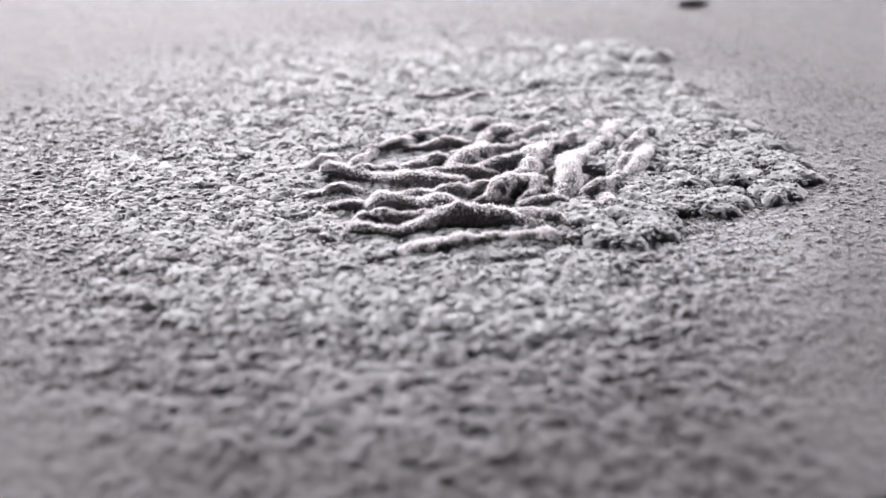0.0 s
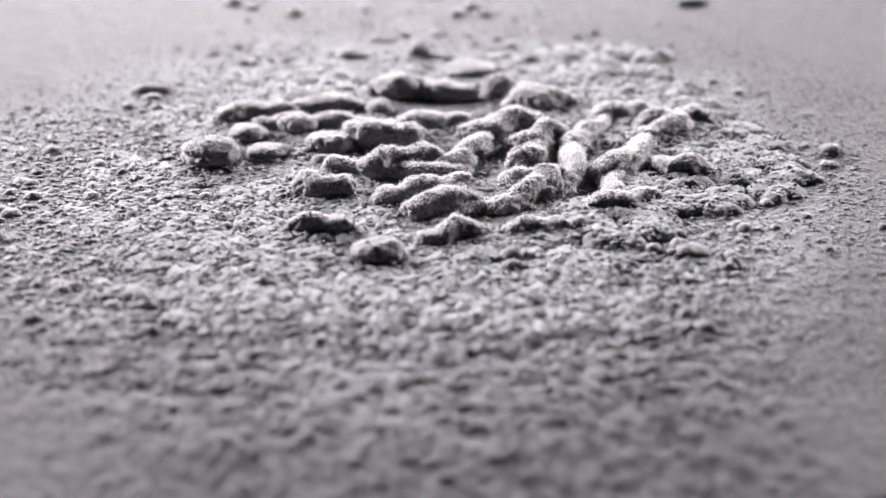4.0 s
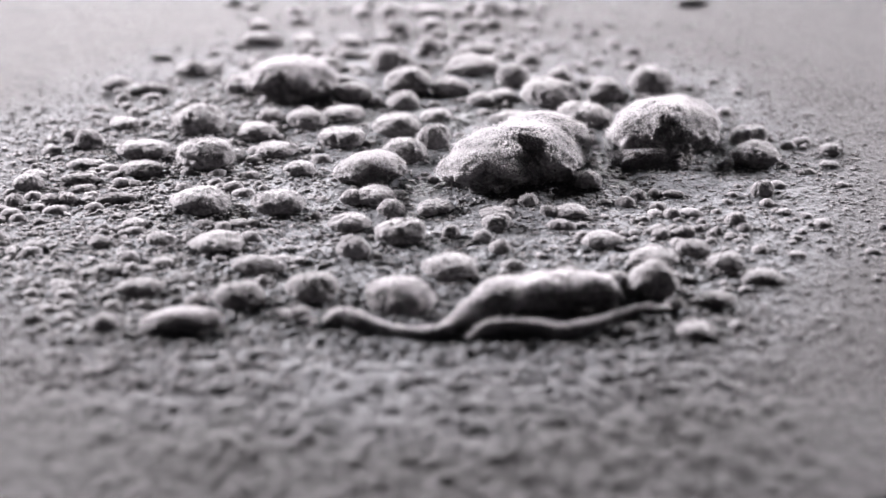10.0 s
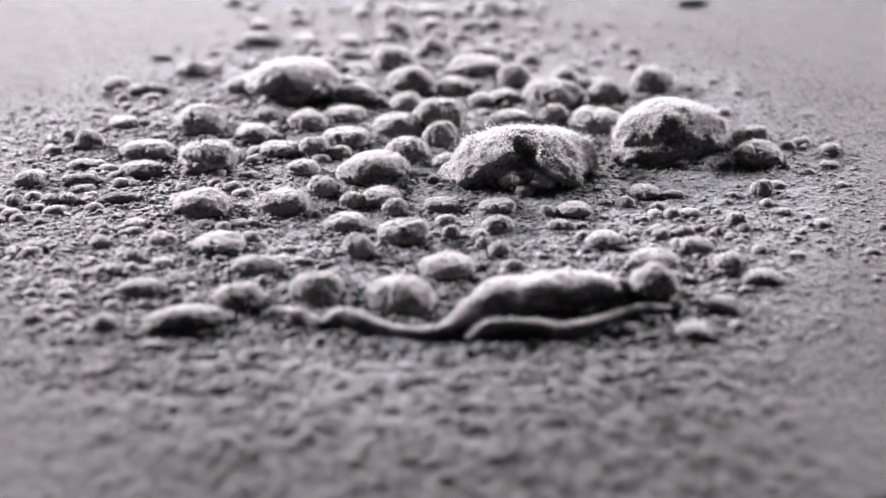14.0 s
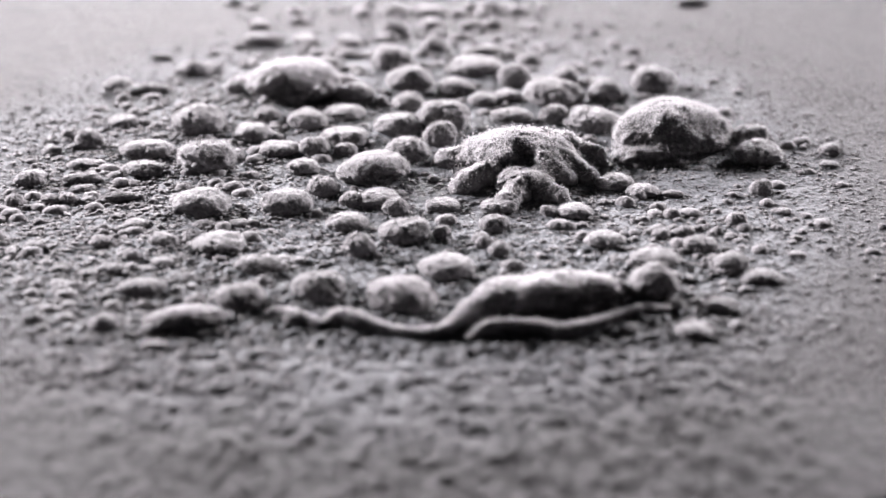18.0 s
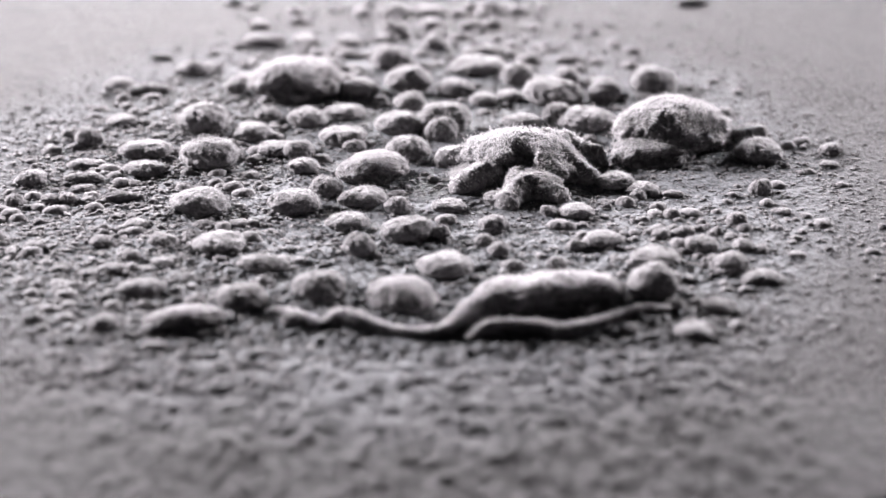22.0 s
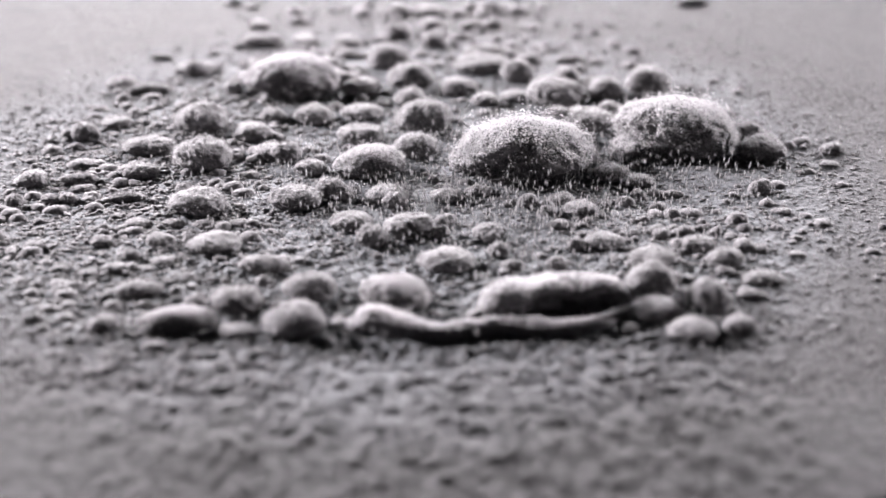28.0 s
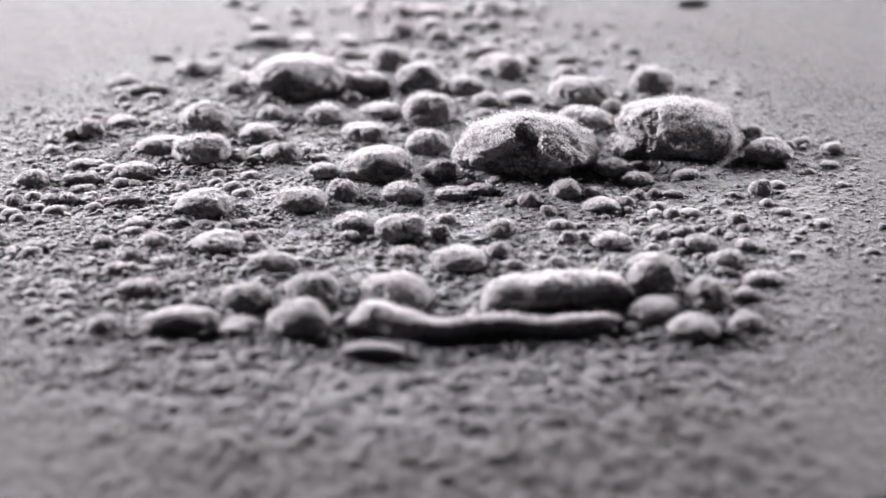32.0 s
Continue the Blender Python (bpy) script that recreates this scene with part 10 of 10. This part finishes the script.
    slide(n19, (0, -0.00927, 0.04394, -0.0009, 33.7973), (1, -0.00962, 0.04367, 0, 42.2668), (2, -0.00993, 0.04476, -0.0006, 42.2668), (3, -0.0105, 0.04678, -0.00315, 26.2363), (3.5, -0.0108, 0.04749, -0.00315, 21.7412), (5.5, -0.01056, 0.04792, -0.00315, 8.60019), (6, -0.01056, 0.04792, -0.00315, 10.4836), (9, -0.00829, 0.05081, -0.00315, 7.94966), (13, -0.0083, 0.05125, -0.00315, 5.31955), (23, -0.00807, 0.05243, -0.00315, 5.82074), (28, -0.00414, 0.05511, -0.00315, 12.7407), (32, -0.0023, 0.05782, -0.00315, 5.90218))
    slide(n20, (0, -0.003, 0.0502, -0.0009, 40.0203), (1, -0.00406, 0.05121, 0, 33.2376), (2, -0.00297, 0.05252, -0.00052, 33.2376), (3, -0.00095, 0.05496, -0.00273, 9.59922), (3.5, -0.00149, 0.05496, -0.00273, 3.22587), (6, -0.00176, 0.05691, -0.00273, 0), (9, -0.0015, 0.05813, -0.00273, 0), (13, -0.00054, 0.05874, -0.00273, 0), (23, 0.00037, 0.05541, -0.00273, 7.14559), (28, -0.00337, 0.05722, -0.00273, 7.19258), (32, -0.00232, 0.06043, -0.00273, 3.6411))
    slide(n21, (0, -0.00239, 0.03613, -0.0009, 23.4653), (1, -0.00039, 0.0376, 0, 12.0817), (2, -3e-05, 0.03851, -0.00054, 12.0817), (3, 0.00063, 0.0402, -0.00282, 18.6144), (3.5, 0.00113, 0.0402, -0.00282, 21.0402), (5.5, 0.00087, 0.03193, -0.00282, 34.9749), (6, 0.00209, 0.02998, -0.00282, 29.1498), (9, 0.00809, 0.03324, -0.00282, 36.5006), (13, 0.0111, 0.03389, -0.00282, 29.0658), (32, 0.01423, 0.03721, -0.00282, 20.5766))
    slide(n22, (0, 0.00451, 0.0384, -0.0009, 17.6805), (1, 0.00411, 0.03651, 0, -24.0772), (2, 0.00289, 0.0378, -0.0006, -24.0772), (3, 0.00063, 0.0402, -0.00309, 18.6144), (3.5, 0.00113, 0.0402, -0.00309, 21.0402), (5.5, 0.00087, 0.03193, -0.00309, 34.9749), (6, 0.00209, 0.02998, -0.00309, 29.1498), (9, 0.00809, 0.03324, -0.00309, 36.5006), (13, 0.0111, 0.03389, -0.00309, 29.0658), (32, 0.01423, 0.03721, -0.00309, 20.5766))
    slide(n23, (0, -0.00054, 0.04421, -0.0009, 13.5833), (1, 0.00013, 0.04506, 0, 13.967), (2, 0.0003, 0.04336, -0.00056, 13.967), (3, 0.00063, 0.0402, -0.00289, 18.6144), (3.5, 0.00113, 0.0402, -0.00289, 21.0402), (5.5, 0.00087, 0.03193, -0.00289, 34.9749), (6, 0.00209, 0.02998, -0.00289, 29.1498), (9, 0.00809, 0.03324, -0.00289, 36.5006), (13, 0.0111, 0.03389, -0.00289, 29.0658), (32, 0.01423, 0.03721, -0.00289, 20.5766))
    slide(n24, (0, 0.01083, 0.04002, -0.0009, 27.9028), (1, 0.00981, 0.04138, 0, 46.3585), (2, 0.00937, 0.0445, -0.00075, 46.3585), (3, 0.00854, 0.05028, -0.00388, 48.2097), (3.5, 0.00906, 0.05097, -0.00388, 28.7569), (5.5, 0.01619, 0.04624, -0.00388, 47.3093), (6, 0.01687, 0.04413, -0.00388, 49.8074), (9, 0.01649, 0.04135, -0.00388, 40.7924), (13, 0.0173, 0.03789, -0.00388, 23.5524), (32, 0.0153, 0.03856, -0.00388, 16.3827))
    slide(n25, (0, 0.01147, 0.03382, -0.0009, 26.8152), (1, 0.01089, 0.03435, 0, 26.4777), (2, 0.01148, 0.03366, -0.00078, 26.4777), (3, 0.01258, 0.03238, -0.00406, 50.6972), (3.5, 0.01417, 0.03489, -0.00406, 54.8708), (5.5, 0.01847, 0.03948, -0.00406, 65.4561), (6, 0.01905, 0.04078, -0.00406, 59.1876), (9, 0.01696, 0.04001, -0.00406, 45.5958), (13, 0.01775, 0.03657, -0.00406, 38.554), (32, 0.01578, 0.03789, -0.00406, 26.109))
    slide(n26, (0, 0.01163, 0.0496, -0.0009, 37.1018), (1, 0.01293, 0.04932, 0, 43.5146), (2, 0.01139, 0.04965, -0.00057, 43.5146), (3, 0.00854, 0.05028, -0.00297, 48.2097), (3.5, 0.00906, 0.05097, -0.00297, 28.7569), (5.5, 0.01619, 0.04624, -0.00297, 47.3093), (6, 0.01687, 0.04413, -0.00297, 49.8074), (9, 0.01649, 0.04135, -0.00297, 40.7924), (13, 0.0173, 0.03789, -0.00297, 23.5524), (32, 0.0153, 0.03856, -0.00297, 16.3827))
    slide(n27, (0, 0.01664, 0.04994, -0.0009, 48.4786), (1, 0.01802, 0.05139, 0, 44.1188), (2, 0.01781, 0.05085, -0.00067, 44.1188), (3, 0.01743, 0.04985, -0.00348, 48.2589), (3.5, 0.01737, 0.04908, -0.00348, 29.9335), (5.5, 0.01869, 0.04924, -0.00348, 35.365), (6, 0.01938, 0.04751, -0.00348, 33.5328), (9, 0.01758, 0.04272, -0.00348, 36.9975), (13, 0.0183, 0.03789, -0.00348, 17.8133), (32, 0.01553, 0.03802, -0.00348, 17.2467))
    slide(n28, (0, 0.01107, 0.02398, -0.0009, 56.916), (1, 0.01118, 0.02447, 0, 56.1252), (2, 0.01264, 0.02253, -0.00088, 56.1252), (3, 0.01535, 0.01893, -0.00457, 28.5943), (3.5, 0.01555, 0.02203, -0.00457, 50.1272), (5.5, 0.01528, 0.02679, -0.00457, 75.2478), (6, 0.01501, 0.03087, -0.00457, 69.4823), (9, 0.01425, 0.036, -0.00457, 54.2387), (13, 0.01622, 0.03592, -0.00457, 40.342), (32, 0.01477, 0.03789, -0.00457, 26.1434))
    slide(n29, (0, 0.01566, 0.0223, -0.0009, 63.1462), (1, 0.01583, 0.02391, 0, 68.5852), (2, 0.01566, 0.02217, -0.00075, 68.5852), (3, 0.01535, 0.01893, -0.00391, 28.5943), (3.5, 0.01555, 0.02203, -0.00391, 50.1272), (5.5, 0.01528, 0.02679, -0.00391, 75.2478), (6, 0.01501, 0.03087, -0.00391, 69.4823), (9, 0.01425, 0.036, -0.00391, 54.2387), (13, 0.01622, 0.03592, -0.00391, 40.342), (32, 0.01477, 0.03789, -0.00391, 26.1434))
    slide(n30, (0, 0.02263, 0.0323, -0.0009, 38.6283), (1, 0.0223, 0.03334, 0, 35.3271), (2, 0.0209, 0.03159, -0.00063, 35.3271), (3, 0.01828, 0.02835, -0.00329, 42.6965), (3.5, 0.01788, 0.02966, -0.00329, 53.9902), (5.5, 0.01566, 0.025, -0.00329, 64.2611), (6, 0.01428, 0.02683, -0.00329, 50.6963), (9, 0.01251, 0.03129, -0.00329, 38.4577), (13, 0.01548, 0.03191, -0.00329, 17.9206), (32, 0.01463, 0.0352, -0.00329, 9.3534))
    slide(n31, (0, 0.02299, 0.02591, -0.0009, 62.1043), (1, 0.02209, 0.02691, 0, 62.3086), (2, 0.02076, 0.02742, -0.00053, 62.3086), (3, 0.01828, 0.02835, -0.00277, 42.6965), (3.5, 0.01788, 0.02966, -0.00277, 53.9902), (5.5, 0.01566, 0.025, -0.00277, 64.2611), (6, 0.01428, 0.02683, -0.00277, 50.6963), (9, 0.01251, 0.03129, -0.00277, 38.4577), (13, 0.01548, 0.03191, -0.00277, 17.9206), (32, 0.01463, 0.0352, -0.00277, 9.3534))
    slide(n32, (0, 0.00818, 0.01897, -0.0009, 4.49678), (1, 0.00796, 0.01921, 0, 10.3531), (2, 0.00702, 0.01766, -0.00044, 10.3531), (3, 0.00529, 0.01478, -0.00226, 17.1849), (3.5, 0.00575, 0.01641, -0.00226, -1.303), (5.5, 0.00617, 0.01407, -0.00226, -7.09121), (6, 0.00583, 0.01939, -0.00226, 15.5954), (9, 0.00934, 0.02553, -0.00226, 17.6883), (13, 0.01339, 0.02933, -0.00226, 17.8203), (32, 0.01369, 0.03654, -0.00226, 9.39578))
    slide(n33, (0, 0.01682, 0.01736, -0.0009, 18.7558), (1, 0.01626, 0.01855, 0, 22.324), (2, 0.01594, 0.01868, -0.0006, 22.324), (3, 0.01535, 0.01893, -0.00309, 28.5943), (3.5, 0.01555, 0.02203, -0.00309, 50.1272), (5.5, 0.01528, 0.02679, -0.00309, 75.2478), (6, 0.01501, 0.03087, -0.00309, 69.4823), (9, 0.01425, 0.036, -0.00309, 54.2387), (13, 0.01622, 0.03592, -0.00309, 40.342), (32, 0.01477, 0.03789, -0.00309, 26.1434))
    slide(n35, (0, 0.02759, 0.02389, -0.0009, 55.6244), (1, 0.02792, 0.02387, 0, 54.215), (2, 0.02841, 0.0253, -0.00081, 54.215), (3, 0.02931, 0.02794, -0.00419, 57.8792), (3.5, 0.03095, 0.03186, -0.00419, 57.7139), (5.5, 0.0323, 0.03087, -0.00419, 66.8077), (6, 0.03311, 0.03173, -0.00419, 69.4232), (8, 0.03506, 0.03831, -0.00419, 62.0908), (9, 0.03613, 0.04104, -0.00419, 60.6026), (13, 0.03754, 0.04237, -0.00419, 54.4974), (32, 0.03913, 0.04527, -0.00419, 53.3093))
    slide(n36, (0, 0.03151, 0.03349, -0.0009, 71.0408), (1, 0.0319, 0.0339, 0, 72.4397), (2, 0.03099, 0.03181, -0.00073, 72.4397), (3, 0.02931, 0.02794, -0.0038, 57.8792), (3.5, 0.03095, 0.03186, -0.0038, 57.7139), (5.5, 0.0323, 0.03087, -0.0038, 66.8077), (6, 0.03311, 0.03173, -0.0038, 69.4232), (8, 0.03506, 0.03831, -0.0038, 62.0908), (9, 0.03613, 0.04104, -0.0038, 60.6026), (13, 0.03754, 0.04237, -0.0038, 54.4974), (32, 0.03913, 0.04527, -0.0038, 53.3093))
    slide(n37, (0, 0.03488, 0.04366, -0.0009, 64.7272), (1, 0.0352, 0.04422, 0, 64.2699), (2, 0.03569, 0.04559, -0.00081, 64.2699), (3, 0.03662, 0.04814, -0.00419, 54.5333), (3.5, 0.03739, 0.04814, -0.00419, 60.585), (5.5, 0.04132, 0.05042, -0.00419, 46.2589), (6, 0.03904, 0.05082, -0.00419, 58.279), (8, 0.03952, 0.04809, -0.00419, 57.7878), (9, 0.03961, 0.04884, -0.00419, 59.6799), (13, 0.04056, 0.04627, -0.00419, 49.6497), (32, 0.04058, 0.04666, -0.00419, 41.9337))
    slide(n38, (0, 0.02268, 0.04504, -0.0009, 36.5838), (1, 0.02263, 0.04589, 0, 37.1269), (2, 0.02354, 0.04572, -0.00066, 37.1269), (3, 0.02524, 0.0454, -0.00342, 73.5794), (3.5, 0.02497, 0.0454, -0.00342, 74.9136), (5.5, 0.02306, 0.0477, -0.00342, 44.9695), (6, 0.02066, 0.04673, -0.00342, 54.5846), (9, 0.01789, 0.04305, -0.00342, 43.0629), (13, 0.01938, 0.03858, -0.00342, 25.3654), (32, 0.01581, 0.03856, -0.00342, 14.8339))
    slide(n39, (0, 0.02864, 0.0491, -0.0009, -64.4527), (1, 0.02864, 0.05023, 0, -55.914), (2, 0.02745, 0.04854, -0.00067, -55.914), (3, 0.02524, 0.0454, -0.00346, -106.421), (3.5, 0.02497, 0.0454, -0.00346, -105.086), (5.5, 0.02306, 0.0477, -0.00346, -135.03), (6, 0.02066, 0.04673, -0.00346, -125.415), (9, 0.01789, 0.04305, -0.00346, -136.937), (13, 0.01938, 0.03858, -0.00346, -154.635), (32, 0.01581, 0.03856, -0.00346, -165.166))
    slide(n40, (0, 0.02053, 0.06068, -0.0009, 0), (1, 0.01971, 0.06349, 0, -19.4613), (2, 0.01925, 0.06379, -0.00059, -19.4613), (3, 0.0184, 0.06434, -0.00308, 0), (3.5, 0.01843, 0.06497, -0.00308, 0), (5.5, 0.019, 0.06529, -0.00308, 5.07872), (6, 0.01931, 0.06593, -0.00308, 5.50666), (9, 0.02079, 0.06785, -0.00308, 6.03064), (13, 0.02134, 0.06785, -0.00308, 6.02966), (28, 0.02193, 0.0685, -0.00308, 6.03946), (32, 0.02663, 0.0685, -0.00308, 5.53541))
    slide(n41, (0, 0.0262, 0.06068, -0.0009, -29.036), (1, 0.02635, 0.0613, 0, -27.9479), (2, 0.02912, 0.06143, -0.00059, -27.9479), (3, 0.03426, 0.06167, -0.00308, 10.0059), (5.5, 0.03528, 0.06106, -0.00308, 17.3494), (6, 0.03908, 0.05875, -0.00308, 17.8968), (7, 0.03901, 0.05571, -0.00308, 18.7454), (9, 0.04238, 0.05275, -0.00308, 36.0348), (13, 0.04315, 0.05054, -0.00308, 28.9823), (32, 0.04226, 0.04764, -0.00308, 32.3879))
    slide(n42, (0, 0.03202, 0.06102, -0.0009, 12.6613), (1, 0.03219, 0.06289, 0, -13.2563), (2, 0.03291, 0.06247, -0.00064, -13.2563), (3, 0.03426, 0.06167, -0.00331, 10.0059), (5.5, 0.03528, 0.06106, -0.00331, 17.3494), (6, 0.03908, 0.05875, -0.00331, 17.8968), (7, 0.03901, 0.05571, -0.00331, 18.7454), (9, 0.04238, 0.05275, -0.00331, 36.0348), (13, 0.04315, 0.05054, -0.00331, 28.9823), (32, 0.04226, 0.04764, -0.00331, 32.3879))
    slide(n43, (0, 0.00704, 0.05547, -0.0009, 20.4726), (1, 0.00651, 0.05577, 0, 18.6099), (2, 0.00722, 0.05385, -0.00053, 18.6099), (3, 0.00854, 0.05028, -0.00278, 48.2097), (3.5, 0.00906, 0.05097, -0.00278, 28.7569), (5.5, 0.01619, 0.04624, -0.00278, 47.3093), (6, 0.01687, 0.04413, -0.00278, 49.8074), (9, 0.01649, 0.04135, -0.00278, 40.7924), (13, 0.0173, 0.03789, -0.00278, 23.5524), (32, 0.0153, 0.03856, -0.00278, 16.3827))
    slide(n44, (0, -0.02965, 0.06128, -0.0009, 4.95596), (1, -0.03502, 0.06083, 0, 37.6638), (2, -0.02993, 0.05497, -0.00042, 37.6638), (3, -0.02048, 0.04408, -0.00217, 12.4744), (6, -0.01922, 0.0445, -0.00217, 10.4281), (9, -0.01881, 0.04649, -0.00217, 10.4866), (13, -0.01753, 0.04663, -0.00217, 7.88234), (28, -0.0151, 0.04806, -0.00217, 7.53345), (32, -0.01424, 0.04864, -0.00217, 7.0434))
    slide(n45, (0, -0.01504, 0.06144, -0.0009, 10.9219), (1, -0.01344, 0.06206, 0, 16.2137), (2, -0.01163, 0.06575, -0.00042, 16.2137), (3, -0.00827, 0.07259, -0.00217, 8.453), (5.5, -0.00776, 0.07509, -0.00217, 6.82088), (6, -0.00806, 0.07576, -0.00217, 7.58719), (9, -0.00695, 0.0766, -0.00217, 3.81273), (32, -0.00472, 0.07899, -0.00217, 3.83602))
    slide(n46, (0, -0.0321, 0.04727, -0.0009, 8.82701), (1, -0.03536, 0.04856, 0, 12.7596), (2, -0.0304, 0.0467, -0.0004, 12.7596), (3, -0.0212, 0.04324, -0.00207, 4.81185), (6, -0.01922, 0.0445, -0.00207, 8.54694), (9, -0.01881, 0.04649, -0.00207, 8.59556), (13, -0.01751, 0.04634, -0.00207, 6.30577), (28, -0.01498, 0.04777, -0.00207, 6.32725), (32, -0.01423, 0.04835, -0.00207, 5.76201))
    slide(n47, (0, -0.0021, 0.07043, -0.0009, 18.6326), (1, -0.00377, 0.07125, 0, 19.0626), (2, -0.00535, 0.07172, -0.00047, 19.0626), (3, -0.00827, 0.07259, -0.00244, 8.453), (5.5, -0.00776, 0.07509, -0.00244, 6.82088), (6, -0.00806, 0.07576, -0.00244, 7.58719), (9, -0.00695, 0.0766, -0.00244, 3.81273), (32, -0.00472, 0.07899, -0.00244, 3.83602))
    slide(n48, (0, 0.00623, 0.06978, -0.0009, 23.6298), (1, 0.00456, 0.06945, 0, 22.6487), (2, 0.0033, 0.06986, -0.00047, 22.6487), (3, 0.00095, 0.07061, -0.00244, 2.24914), (3.5, 0.00095, 0.07061, -0.00244, 2.24914), (5.5, 0.00178, 0.07143, -0.00244, 0), (6, 0.00151, 0.07242, -0.00244, 0), (9, 0.00151, 0.07275, -0.00244, 0), (32, 0.00488, 0.07392, -0.00244, 3.77658))
    slide(n49, (0, 0.04126, 0.05219, -0.0009, 36.0554), (1, 0.04129, 0.05248, 0, 33.4876), (2, 0.04096, 0.05283, -0.00049, 33.4876), (3, 0.04035, 0.05348, -0.00253, 23.8971), (3.5, 0.04097, 0.05422, -0.00253, 24.9215), (5.5, 0.0504, 0.05776, -0.00253, -54.599), (6, 0.05009, 0.05767, -0.00253, -61.0946), (7, 0.05084, 0.0572, -0.00253, -64.3727), (8, 0.04708, 0.06004, -0.00253, -128.343), (9, 0.04625, 0.05581, -0.00253, -125.367), (13, 0.04589, 0.05131, -0.00253, -130.453), (32, 0.04392, 0.04837, -0.00253, -144.406))
    slide(n50, (0, 0.03594, 0.03993, -0.0009, 28.9089), (1, 0.03629, 0.04076, 0, 34.915), (2, 0.0364, 0.04334, -0.00043, 34.915), (3, 0.03662, 0.04814, -0.00222, 54.5333), (3.5, 0.03739, 0.04814, -0.00222, 60.585), (5.5, 0.04132, 0.05042, -0.00222, 46.2589), (6, 0.03904, 0.05082, -0.00222, 58.279), (8, 0.03952, 0.04809, -0.00222, 57.7878), (9, 0.03961, 0.04884, -0.00222, 59.6799), (13, 0.04056, 0.04627, -0.00222, 49.6497), (32, 0.04058, 0.04666, -0.00222, 41.9337))
    slide(n51, (0, 0.02478, 0.07334, -0.0009, 21.0733), (1, 0.02032, 0.074, 0, 18.4437), (2, 0.01965, 0.07062, -0.00043, 18.4437), (3, 0.0184, 0.06434, -0.00224, 0), (3.5, 0.01843, 0.06497, -0.00224, 0), (5.5, 0.019, 0.06529, -0.00224, 5.07872), (6, 0.01931, 0.06593, -0.00224, 5.50666), (9, 0.02079, 0.06785, -0.00224, 6.03064), (13, 0.02134, 0.06785, -0.00224, 6.02966), (28, 0.02193, 0.0685, -0.00224, 6.03946), (32, 0.02663, 0.0685, -0.00224, 5.53541))
    # the crust crumbles into pebbles that come up bit by bit
    for i, ob in enumerate(PEBBLES):
        t = 1.2 + 0.9 * i
        walk(ob, [(0, pose(0, 0, -0.0028)), (t, pose(0, 0, -0.0028)), (t + 1.6, pose(0, 0, 0)), (32, pose(0, 0, 0))])
    for ob, x, y, z, turn in PATCHES:
        mx, my, t = min(GATHER, key=lambda g: math.hypot(g[0] - x, g[1] - y) + 0.0004 * g[2])
        d = math.hypot(mx - x, my - y)
        end = t + 1.2
        walk(ob, [(0, pose(x, y, z, 0, 0, turn)), (max(t - 0.6, 0.2), pose(x, y, z, 0, 0, turn)),
                  (end, pose(mx, my, -0.0009, 0, 0, turn + 20)), (32, pose(mx, my, -0.0009, 0, 0, turn + 20))])
    # grains hop while the plate shakes hard
    for spray in SPRAYS:
        walk(spray, [(t, pose(0, 0, z)) for t, z in ((0, -2.0), (5, -2.0), (6, 0), (9.4, 0), (10.6, -2.0), (22.4, -2.0), (23.2, -0.15), (24, 0),
                                                     (25, -2.0), (26.6, -2.0), (27.6, 0), (30, 0), (31, -2.0), (32, -2.0))])
    for i, ob in enumerate(HOPS):
        s = 0.12 * i
        walk(ob, [(t, pose(0, 0, z)) for t, z in ((0, -0.006), (5.2 + s, -0.006), (6 + s, -0.0018), (7.5, -0.0016), (9, -0.0018), (10.2 + s, -0.006), (22.6 + s, -0.006), (24, -0.0006),
                                                  (25 + s, -0.006), (26.6 + s, -0.006), (27.6, 0), (28.7, 0.0006), (29.6, 0), (30.6, -0.0006), (31.2 + s / 2, -0.006), (32, -0.006))])


motions()
